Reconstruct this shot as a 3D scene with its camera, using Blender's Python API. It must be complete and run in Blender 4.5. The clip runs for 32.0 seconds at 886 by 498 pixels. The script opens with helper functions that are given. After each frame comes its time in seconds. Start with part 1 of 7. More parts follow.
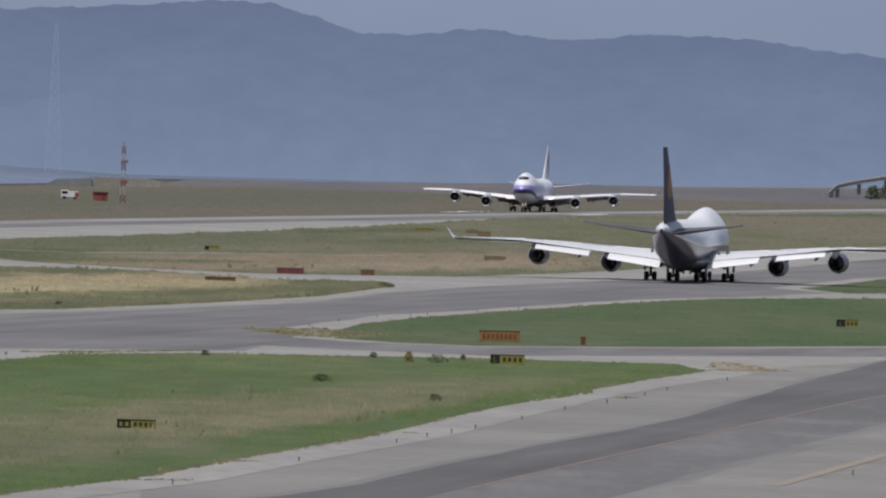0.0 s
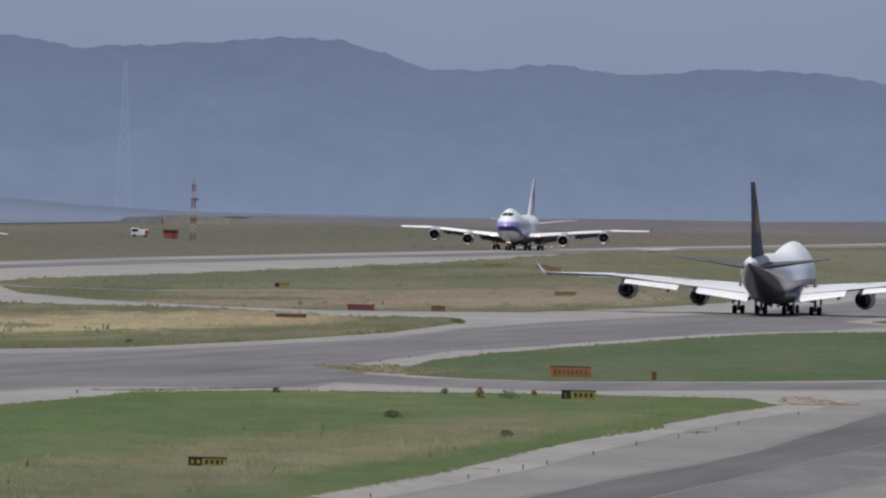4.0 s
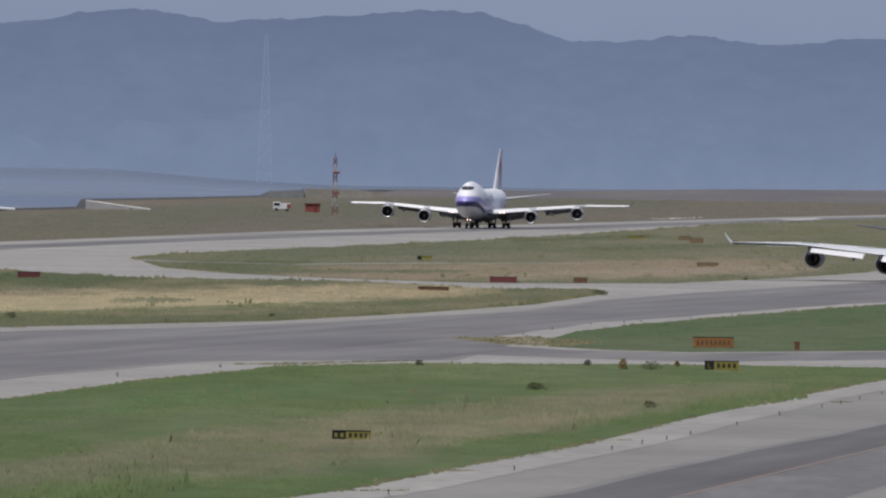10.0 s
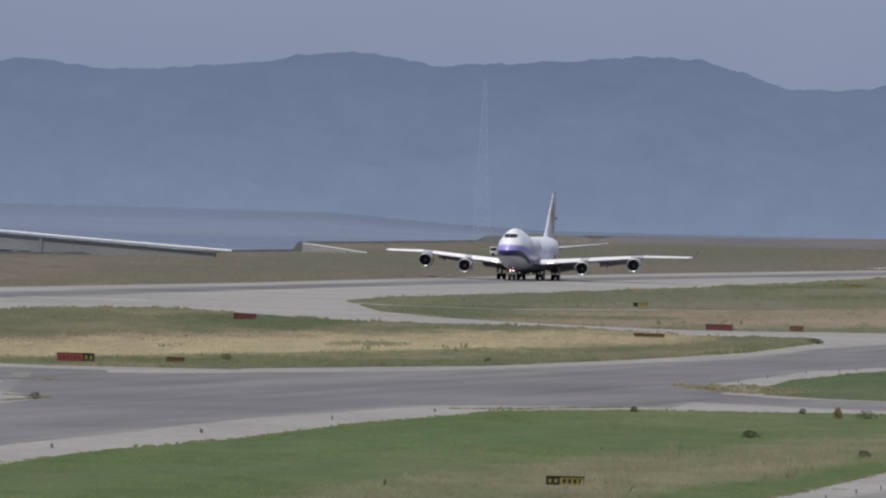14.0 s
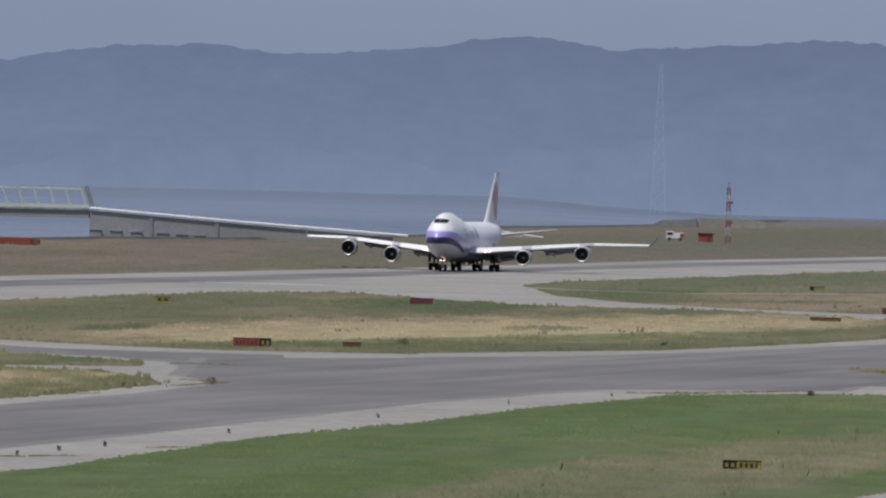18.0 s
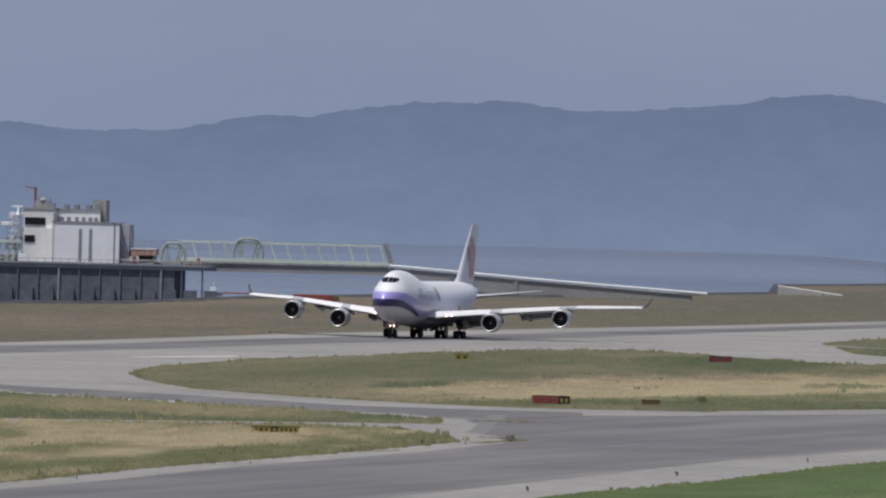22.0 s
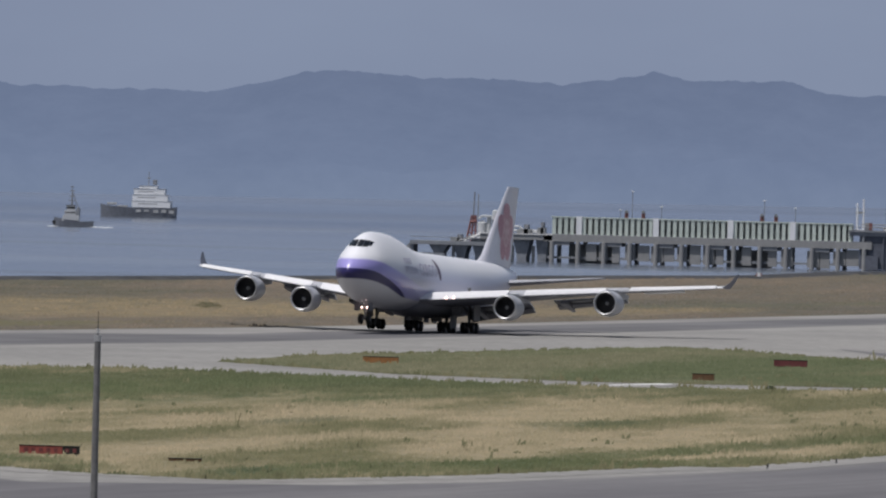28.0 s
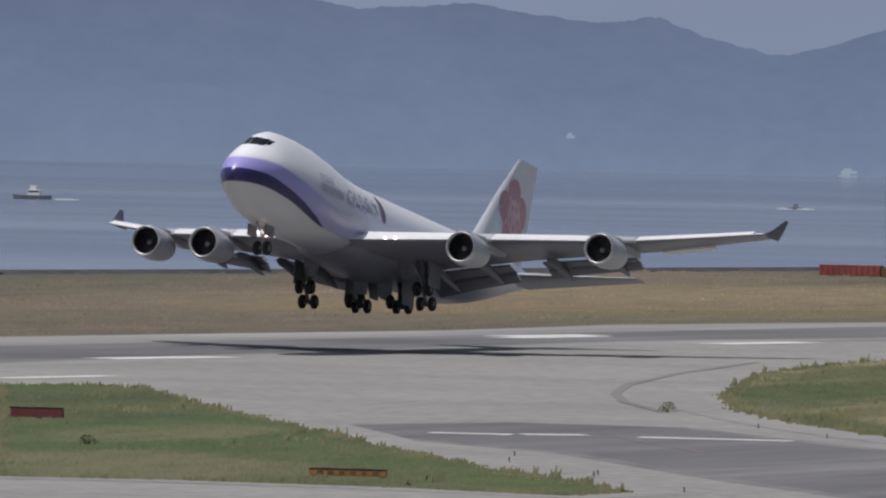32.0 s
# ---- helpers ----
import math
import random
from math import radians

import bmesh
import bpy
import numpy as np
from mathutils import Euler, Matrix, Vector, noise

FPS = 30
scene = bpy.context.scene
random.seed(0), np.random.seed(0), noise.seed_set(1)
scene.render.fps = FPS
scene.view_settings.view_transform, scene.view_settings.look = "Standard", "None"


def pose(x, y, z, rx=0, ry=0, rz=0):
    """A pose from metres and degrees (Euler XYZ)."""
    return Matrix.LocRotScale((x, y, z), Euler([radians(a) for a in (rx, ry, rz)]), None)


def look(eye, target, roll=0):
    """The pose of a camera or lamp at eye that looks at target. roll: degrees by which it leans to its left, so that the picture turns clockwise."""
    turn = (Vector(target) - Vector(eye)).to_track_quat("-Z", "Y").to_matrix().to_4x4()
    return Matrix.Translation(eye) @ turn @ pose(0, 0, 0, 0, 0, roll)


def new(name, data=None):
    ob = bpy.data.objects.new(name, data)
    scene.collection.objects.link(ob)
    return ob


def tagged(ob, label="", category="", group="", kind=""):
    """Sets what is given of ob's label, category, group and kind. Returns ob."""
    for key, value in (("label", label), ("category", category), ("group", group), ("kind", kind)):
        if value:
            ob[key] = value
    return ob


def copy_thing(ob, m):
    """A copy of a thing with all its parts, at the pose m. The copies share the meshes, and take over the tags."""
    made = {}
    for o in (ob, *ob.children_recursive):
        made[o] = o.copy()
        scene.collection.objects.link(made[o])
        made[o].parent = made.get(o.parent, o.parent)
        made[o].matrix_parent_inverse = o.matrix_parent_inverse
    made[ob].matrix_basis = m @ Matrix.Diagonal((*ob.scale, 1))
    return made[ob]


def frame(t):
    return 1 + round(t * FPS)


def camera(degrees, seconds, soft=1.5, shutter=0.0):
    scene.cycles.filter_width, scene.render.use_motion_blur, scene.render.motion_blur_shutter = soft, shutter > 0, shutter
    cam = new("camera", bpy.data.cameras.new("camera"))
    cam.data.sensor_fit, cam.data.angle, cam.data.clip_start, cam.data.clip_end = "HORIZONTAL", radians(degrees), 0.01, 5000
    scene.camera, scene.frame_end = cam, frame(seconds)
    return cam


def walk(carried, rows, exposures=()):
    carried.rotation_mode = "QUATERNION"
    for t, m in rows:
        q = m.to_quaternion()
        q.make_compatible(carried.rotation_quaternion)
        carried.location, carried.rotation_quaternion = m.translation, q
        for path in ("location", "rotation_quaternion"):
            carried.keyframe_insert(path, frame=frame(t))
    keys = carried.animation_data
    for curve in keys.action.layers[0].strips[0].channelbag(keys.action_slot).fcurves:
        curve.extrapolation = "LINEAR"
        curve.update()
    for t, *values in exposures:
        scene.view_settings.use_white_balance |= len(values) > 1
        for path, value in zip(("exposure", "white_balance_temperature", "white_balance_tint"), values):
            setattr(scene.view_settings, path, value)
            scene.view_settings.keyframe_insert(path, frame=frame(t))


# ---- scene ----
# The camera stands on a viewing deck and pans from right to left. Rows: seconds, azimuth, elevation, roll in degrees.
EYE = (0.0, 0.0, 19.6)
PAN = [
    (0.0, 0.0, -0.5235, 1.58), (0.5, 0.0483, -0.5228, 1.45), (1.0, 0.0328, -0.4967, 1.51), (1.5, 0.0232, -0.4751, 1.48),
    (2.0, 0.0409, -0.4998, 1.45), (2.5, 0.0319, -0.3845, 1.45), (3.0, 0.0253, -0.3727, 1.36), (3.5, -0.0832, -0.3204, 1.25),
    (4.0, -0.3281, -0.3656, 1.25), (4.5, -0.3374, -0.3515, 1.32), (6.5, -0.3135, -0.4956, 1.13), (7.0, -0.4744, -0.5023, 1.07),
    (7.5, -0.459, -0.4729, 0.91), (8.0, -0.6789, -0.489, 0.87), (8.5, -0.9102, -0.4718, 0.83), (9.0, -0.8886, -0.491, 0.69),
    (9.5, -0.9015, -0.4675, 0.71), (10.0, -0.9805, -0.5057, 0.8), (10.5, -1.0319, -0.4762, 0.7), (11.0, -1.1192, -0.4511, 0.6),
    (11.5, -1.2223, -0.3595, 0.54), (12.0, -1.4197, -0.2494, 0.88), (12.5, -1.5602, -0.2565, 1.11), (13.0, -1.6706, -0.2248, 1.27),
    (13.5, -1.6624, -0.3106, 1.51), (14.0, -1.9823, -0.3152, 1.49), (14.5, -1.9923, -0.3773, 1.4), (16.5, -2.213, -0.4136, 0.91),
    (17.0, -2.5371, -0.4624, 1.06), (17.5, -2.6804, -0.4507, 1.2), (18.0, -2.7929, -0.4064, 1.37), (18.5, -2.8982, -0.3797, 1.45),
    (19.0, -2.9691, -0.3546, 1.47), (19.5, -3.2797, -0.2482, 1.58), (20.0, -3.59, -0.1926, 1.59), (20.5, -3.6803, -0.1626, 1.76),
    (21.0, -3.7411, -0.1301, 1.8), (21.5, -3.9633, -0.1819, 1.74), (22.0, -4.1771, -0.174, 1.44), (22.5, -4.5004, -0.3469, 1.17),
    (23.0, -4.8699, -0.4931, 1.05), (23.5, -5.0804, -0.4958, 1.12), (24.0, -5.296, -0.4649, 1.09), (24.5, -5.768, -0.5308, 0.96),
    (26.5, -6.8455, -0.4779, 1.25), (27.0, -7.3006, -0.4103, 1.35), (27.5, -7.8517, -0.4114, 1.41), (28.0, -8.3497, -0.4126, 1.45),
    (28.5, -8.784, -0.4311, 1.57), (29.0, -9.2902, -0.4384, 1.54), (29.5, -9.6746, -0.5161, 1.3), (30.0, -10.5533, -0.5118, 0.94),
    (30.5, -11.1271, -0.5502, 0.93), (31.0, -11.8382, -0.5485, 0.9), (31.5, -12.56, -0.5362, 1.12), (32.0, -13.376, -0.5691, 1.13),
]


def aim(az, el, roll):
    a, e = radians(az), radians(el)
    target = (EYE[0] + math.sin(a) * math.cos(e) * 1000, EYE[1] + math.cos(a) * math.cos(e) * 1000, EYE[2] + math.sin(e) * 1000)
    return look(EYE, target, roll)


cam = camera(4.0819, 32.0, soft=2.2)
walk(cam, [(t, aim(a, e, r)) for t, a, e, r in PAN], exposures=[(0, 0.0), (26, 0.0), (29, -0.1), (32, -0.1)])

# ---- light ----
SUN_TO = Vector((-0.28, -0.30, 1.0)).normalized()
world = bpy.data.worlds.new("world")
scene.world = world
world.use_nodes = True
wn = world.node_tree
sky = wn.nodes.new("ShaderNodeTexSky")
sky.sky_type = "NISHITA"
sky.sun_disc = False
sky.sun_elevation = math.asin(SUN_TO.z)
sky.sun_rotation = math.atan2(SUN_TO.x, SUN_TO.y)
sky.air_density, sky.dust_density = 1.2, 3.0
wn.links.new(sky.outputs[0], wn.nodes["Background"].inputs[0])
wn.nodes["Background"].inputs[1].default_value = 0.046
sun = new("sun", bpy.data.lights.new("sun", "SUN"))
sun.data.energy, sun.data.angle, sun.data.color = 3.28, radians(0.6), (0.985, 0.95, 0.935)
sun.rotation_mode = "QUATERNION"
sun.rotation_quaternion = SUN_TO.to_track_quat("Z", "Y")


# ---- materials ----
def node_mat(name):
    m = bpy.data.materials.new(name)
    m.use_nodes = True
    return m, m.node_tree, m.node_tree.nodes["Principled BSDF"]


def ramp(nt, fac, stops):
    n = nt.nodes.new("ShaderNodeValToRGB")
    while len(n.color_ramp.elements) < len(stops):
        n.color_ramp.elements.new(0.5)
    for e, (p, c) in zip(n.color_ramp.elements, stops):
        e.position, e.color = p, (*c, 1)
    nt.links.new(fac, n.inputs[0])
    return n.outputs[0]


def noise_of(nt, scale, detail=4.0, stretch=(1, 1, 1), coord="Object", rough=0.6):
    tc = nt.nodes.new("ShaderNodeTexCoord")
    mp = nt.nodes.new("ShaderNodeMapping")
    mp.inputs["Scale"].default_value = stretch
    nt.links.new(tc.outputs[coord], mp.inputs[0])
    n = nt.nodes.new("ShaderNodeTexNoise")
    n.inputs["Scale"].default_value, n.inputs["Detail"].default_value, n.inputs["Roughness"].default_value = scale, detail, rough
    nt.links.new(mp.outputs[0], n.inputs["Vector"])
    return n.outputs["Fac"]


def mixed(nt, fac, a, b, mode="MIX"):
    n = nt.nodes.new("ShaderNodeMix")
    n.data_type, n.blend_type = "RGBA", mode
    for s, v in ((n.inputs[0], fac), (n.inputs[6], a), (n.inputs[7], b)):
        if isinstance(v, (int, float)):
            s.default_value = v
        elif isinstance(v, tuple):
            s.default_value = (*v, 1)
        else:
            nt.links.new(v, s)
    return n.outputs[2]


def bump(nt, bsdf, height, strength=0.3, dist=0.05):
    n = nt.nodes.new("ShaderNodeBump")
    n.inputs["Strength"].default_value, n.inputs["Distance"].default_value = strength, dist
    nt.links.new(height, n.inputs["Height"])
    nt.links.new(n.outputs[0], bsdf.inputs["Normal"])


def surface(name, dark, light, big=0.05, small=1.5, rough=0.85, metal=0.0, stretch=(1, 1, 1), relief=0.2, third=None, grain=(0.72, 1.18)):
    """A two-scale mottled surface."""
    m, nt, b = node_mat(name)
    c = ramp(nt, noise_of(nt, big, 5, stretch), [(0.35, dark), (0.65, light)])
    f = noise_of(nt, small, 6, stretch)
    g = ramp(nt, f, [(0.3, (grain[0],) * 3), (0.7, (grain[1],) * 3)])
    c = mixed(nt, 1.0, c, g, "MULTIPLY")
    if third:
        k = ramp(nt, noise_of(nt, big * 3.1, 5, stretch), [(0.5, (0, 0, 0)), (0.68, (1, 1, 1))])
        c = mixed(nt, k, c, third)
    nt.links.new(c, b.inputs["Base Color"])
    b.inputs["Roughness"].default_value, b.inputs["Metallic"].default_value = rough, metal
    if relief:
        bump(nt, b, f, relief)
    return m


def glow(name, color, strength):
    m, nt, b = node_mat(name)
    b.inputs["Base Color"].default_value = (*color, 1)
    b.inputs["Emission Color"].default_value = (*color, 1)
    b.inputs["Emission Strength"].default_value = strength
    return m


concrete = surface("pale_concrete", (0.255, 0.25, 0.24), (0.315, 0.307, 0.292), 0.03, 0.6, 0.9, relief=0.05)
asphalt = surface("worn_asphalt", (0.125, 0.122, 0.128), (0.16, 0.156, 0.16), 0.02, 0.5, 0.85, relief=0.05, third=(0.2, 0.195, 0.195), stretch=(2.0, 0.35, 1), grain=(0.85, 1.1))
darker_concrete = surface("darker_grey_concrete", (0.19, 0.186, 0.178), (0.245, 0.238, 0.226), 0.03, 0.6, 0.9, relief=0.05, grain=(0.82, 1.12))
white_paint = surface("white_road_paint", (0.6, 0.6, 0.58), (0.8, 0.8, 0.78), 0.2, 2.0, 0.7)
sand_paint = surface("worn_sandy_paint", (0.27, 0.235, 0.195), (0.315, 0.27, 0.22), 0.2, 2.0, 0.8)
orange_paint = surface("faded_orange_paint", (0.25, 0.195, 0.165), (0.29, 0.225, 0.19), 0.2, 2.0, 0.8)


def lane_paint(name, dark, light, turn, wide=0.22, pale=None):
    """Pavement with long soft streaks that run along the lane, turn degrees from the y axis."""
    m, nt, b = node_mat(name)

    def along(scale, cross, length, detail):
        tc = nt.nodes.new("ShaderNodeTexCoord")
        spin, mp = nt.nodes.new("ShaderNodeMapping"), nt.nodes.new("ShaderNodeMapping")
        spin.inputs["Rotation"].default_value = (0, 0, radians(turn))
        mp.inputs["Scale"].default_value = (cross, length, 0)
        nt.links.new(tc.outputs["Object"], spin.inputs[0])
        nt.links.new(spin.outputs[0], mp.inputs[0])
        n = nt.nodes.new("ShaderNodeTexNoise")
        n.inputs["Scale"].default_value, n.inputs["Detail"].default_value, n.inputs["Roughness"].default_value = scale, detail, 0.6
        nt.links.new(mp.outputs[0], n.inputs["Vector"])
        return n.outputs["Fac"]

    c = ramp(nt, noise_of(nt, 0.02, 5), [(0.35, dark), (0.65, light)])
    if pale:
        c = mixed(nt, ramp(nt, along(0.05, 1.0, 0.12, 4), [(0.5, (0, 0, 0)), (0.7, (1, 1, 1))]), c, pale)
    c = mixed(nt, 1.0, c, ramp(nt, along(wide, 1.0, 0.03, 5), [(0.32, (0.8, 0.8, 0.81)), (0.68, (1.17, 1.17, 1.16))]), "MULTIPLY")
    c = mixed(nt, 1.0, c, ramp(nt, noise_of(nt, 0.6, 5), [(0.3, (0.9, 0.9, 0.9)), (0.7, (1.08, 1.08, 1.08))]), "MULTIPLY")
    nt.links.new(c, b.inputs["Base Color"])
    b.inputs["Roughness"].default_value = 0.86
    return m


taxi_asphalt = lane_paint("taxiway_asphalt", (0.132, 0.128, 0.136), (0.17, 0.165, 0.172), 8.5, pale=(0.205, 0.2, 0.197))
runway_worn = lane_paint("tyre_worn_runway", (0.115, 0.113, 0.118), (0.175, 0.172, 0.177), 7.5, 0.16)
runway_pale = lane_paint("pale_runway_concrete", (0.245, 0.24, 0.23), (0.305, 0.298, 0.284), 7.5, 0.1)
worn_edge = lane_paint("dusty_pavement_edge", (0.165, 0.161, 0.162), (0.21, 0.205, 0.203), 8.0, 0.3)
near_asphalt = lane_paint("near_taxiway_asphalt", (0.098, 0.095, 0.1), (0.13, 0.127, 0.13), 7.3, 0.3)


def grass_paint(name, green, straw_c, split, wide=0.07, third=None, big=0.016, bands=()):
    """Grass that drifts between green and straw in long patches, with mown or withered bands of its own."""
    m, nt, b = node_mat(name)
    f = noise_of(nt, big, 4, (2.4, 0.4, 0.0), rough=0.55)
    patch = ramp(nt, f, [(split - wide, (0, 0, 0)), (split + wide, (1, 1, 1))])
    c = mixed(nt, patch, green, straw_c)
    if third:
        k = ramp(nt, noise_of(nt, big * 2.7, 4, (2.0, 0.5, 0.0)), [(0.52, (0, 0, 0)), (0.66, (1, 1, 1))])
        c = mixed(nt, k, c, third)

    def calc(op, p, q):
        n = nt.nodes.new("ShaderNodeMath")
        n.operation = op
        for s, v in ((n.inputs[0], p), (n.inputs[1], q)):
            if isinstance(v, (int, float)):
                s.default_value = v
            else:
                nt.links.new(v, s)
        return n.outputs[0]

    if bands:
        tc = nt.nodes.new("ShaderNodeTexCoord")
        sep = nt.nodes.new("ShaderNodeSeparateXYZ")
        nt.links.new(tc.outputs["Object"], sep.inputs[0])
        warp = noise_of(nt, 0.05, 5, (2.6, 0.3, 0.0), rough=0.6)
        streak = ramp(nt, noise_of(nt, 0.11, 6, (2.0, 0.45, 0.0), rough=0.68), [(0.36, (0.45, 0.45, 0.45)), (0.58, (1, 1, 1))])
    for (p, q), deep, colour in bands:
        # an oval of ground along the line p-q; its depth grows with the square of the distance
        cx, cy, ax, ay = (p[0] + q[0]) / 2, (p[1] + q[1]) / 2, (q[0] - p[0]) / 2, (q[1] - p[1]) / 2
        u = calc("MULTIPLY", calc("SUBTRACT", sep.outputs["X"], cx), 1 / ax)
        v = calc("MULTIPLY", calc("SUBTRACT", calc("SUBTRACT", sep.outputs["Y"], cy), calc("MULTIPLY", u, ay)), 431200 / (deep * cy * cy))
        r = calc("ADD", calc("ADD", calc("POWER", calc("ABSOLUTE", u, 0), 4.0), calc("MULTIPLY", v, v)), calc("MULTIPLY", calc("SUBTRACT", warp, 0.5), 3.4))
        k = ramp(nt, calc("MULTIPLY", r, 0.5), [(0.18, (0.92, 0.92, 0.92)), (0.75, (0, 0, 0))])
        c = mixed(nt, mixed(nt, 1.0, k, streak, "MULTIPLY"), c, colour)
    broad = ramp(nt, noise_of(nt, 0.13, 5, (1.6, 0.5, 0.0), rough=0.65), [(0.34, (0.86, 0.88, 0.86)), (0.66, (1.14, 1.11, 1.12))])
    c = mixed(nt, 1.0, c, broad, "MULTIPLY")
    fine = ramp(nt, noise_of(nt, 0.5, 5, (2.5, 0.5, 0.0)), [(0.3, (0.92, 0.925, 0.92)), (0.7, (1.07, 1.065, 1.06))])
    c = mixed(nt, 1.0, c, fine, "MULTIPLY")
    g = nt.nodes.new("ShaderNodeNewGeometry")
    k = ramp(nt, g.outputs["Random Per Island"], [(0.0, (0.9, 0.92, 0.9)), (0.5, (1.0, 1.0, 1.0)), (1.0, (1.14, 1.12, 1.1))])
    nt.links.new(mixed(nt, 1.0, c, k, "MULTIPLY"), b.inputs["Base Color"])
    b.inputs["Roughness"].default_value = 0.95
    b.inputs["Specular IOR Level"].default_value = 0.1
    return m


TAN, STRAW, ROSY = (0.211, 0.181, 0.120), (0.318, 0.269, 0.179), (0.220, 0.180, 0.138)
OLIVE, DEEP = (0.122, 0.127, 0.086), (0.080, 0.098, 0.059)
mown_grass = grass_paint("mown_green_grass", (0.086, 0.122, 0.054), (0.111, 0.138, 0.070), 0.52, bands=[
    ([(-35.2, 764.4), (8.2, 988.7)], 30, (0.155, 0.150, 0.100)), ([(-23.6, 754.6), (-1.6, 901.1)], 22, (0.174, 0.163, 0.111)), ([(-40.3, 714.2), (-13.6, 768.8)], 30, (0.135, 0.138, 0.091)),
    ([(-41.9, 885.9), (-24.0, 977.5)], 20, (0.087, 0.133, 0.060)), ([(-57.3, 780.4), (-35.5, 854.6)], 14, (0.101, 0.128, 0.067)), ([(-29.1, 739.6), (-16.5, 779.0)], 16, (0.122, 0.126, 0.083))])
green_grass = grass_paint("short_green_grass", (0.073, 0.103, 0.055), (0.090, 0.113, 0.066), 0.5)
island_grass = grass_paint("half_dry_grass", (0.110, 0.117, 0.076), (0.157, 0.148, 0.102), 0.5, bands=[
    ([(-102.2, 1344.0), (-68.5, 1475.9)], 26, ROSY), ([(-95.7, 1288.6), (-45.7, 1473.3)], 24, TAN), ([(-139.6, 1436.1), (-121.7, 1688.4)], 10, (0.133, 0.135, 0.089)),
    ([(-104.2, 1329.7), (-20.1, 1625.7)], 20, STRAW), ([(-83.5, 1412.2), (-31.7, 1486.6)], 13, (0.304, 0.270, 0.180)), ([(-90.5, 1321.0), (-33.7, 1466.8)], 10, (0.314, 0.278, 0.183)),
    ([(-94.3, 1680.7), (-67.2, 1638.1)], 10, DEEP), ([(-90.9, 1749.6), (-72.0, 1629.0)], 12, DEEP), ([(-108.6, 1386.0), (-101.1, 1396.5)], 6, DEEP),
    ([(-97.9, 1712.5), (-68.9, 1689.9)], 7, DEEP), ([(-106.8, 1382.4), (-100.5, 1391.5)], 4, DEEP), ([(-63.7, 1465.3), (-54.5, 1468.2)], 4, DEEP),
    ([(-96.2, 1265.2), (-25.9, 1361.2)], 7, (0.090, 0.106, 0.061)), ([(-92.2, 1249.6), (-15.5, 1539.2)], 7, (0.095, 0.110, 0.062))])
field_grass = grass_paint("straw_and_green_grass", (0.138, 0.135, 0.079), (0.281, 0.242, 0.162), 0.48, wide=0.07, big=0.03, bands=[
    ([(-206.4, 962.6), (-145.9, 1047.5)], 38, (0.091, 0.108, 0.059)), ([(-120.7, 732.9), (-76.5, 1087.2)], 15, (0.097, 0.109, 0.059)), ([(-131.1, 734.4), (-93.6, 823.6)], 16, (0.097, 0.109, 0.059)), ([(-96.7, 884.8), (-73.1, 1111.5)], 24, (0.105, 0.113, 0.063)),
    ([(-186.0, 860.6), (-181.8, 961.4)], 34, (0.084, 0.108, 0.055)), ([(-179.5, 840.2), (-158.1, 785.6)], 14, (0.097, 0.111, 0.059)), ([(-128.6, 916.7), (-120.0, 925.5)], 6, DEEP), ([(-145.4, 903.6), (-141.1, 910.8)], 8, OLIVE), ([(-197.3, 923.3), (-176.6, 870.7)], 18, DEEP), ([(-194.1, 926.6), (-177.1, 990.0)], 26, (0.089, 0.106, 0.057)), ([(-124.8, 754.3), (-121.3, 758.4)], 8, DEEP)] + [
    ([(-209.0, 1060.0), (-128.0, 1088.0)], 26, (0.089, 0.102, 0.057)), ([(-190.0, 1100.0), (-150.0, 1082.0)], 16, (0.084, 0.099, 0.055)), ([(-124.0, 771.0), (-101.0, 812.0)], 9, (0.082, 0.099, 0.051)),
    ([(-195.9, 924.8), (-163.2, 1068.8)], 20, (0.091, 0.110, 0.059)), ([(-188.9, 896.1), (-173.4, 949.7)], 24, (0.087, 0.108, 0.057)), ([(-175.8, 831.9), (-129.8, 748.2)], 9, (0.091, 0.106, 0.057)), ([(-109.7, 824.0), (-85.7, 983.8)], 9, (0.097, 0.109, 0.059))])
strip_grass = grass_paint("olive_strip_grass", (0.097, 0.114, 0.065), (0.142, 0.142, 0.092), 0.52, bands=[([(-122.0, 1122.3), (-84.9, 1172.9)], 7, DEEP), ([(-131.6, 1202.9), (-95.9, 1172.3)], 10, TAN)])
inner_grass = grass_paint("streaked_grass", OLIVE, (0.142, 0.141, 0.104), 0.5, bands=[
    ([(-64.0, 1712.2), (25.8, 2045.7)], 15, ROSY), ([(63.1, 3260.9), (124.9, 2965.9)], 26, (0.157, 0.144, 0.121)), ([(-72.0, 2046.9), (-18.2, 2312.7)], 12, (0.103, 0.116, 0.079)), ([(-73.2, 1841.9), (-51.3, 1809.4)], 8, DEEP), ([(58.7, 3438.1), (146.0, 3667.6)], 5, DEEP),
    ([(-71.7, 1905.2), (-52.7, 1938.1)], 5, DEEP), ([(-59.2, 1790.8), (-28.3, 1843.6)], 4, (0.095, 0.109, 0.070)), ([(-23.1, 1770.0), (25.0, 1949.9)], 8, (0.233, 0.199, 0.158)), ([(-27.5, 2427.9), (1.3, 2566.6)], 4, DEEP), ([(-15.1, 2233.5), (27.9, 2437.4)], 4, (0.095, 0.107, 0.070))])
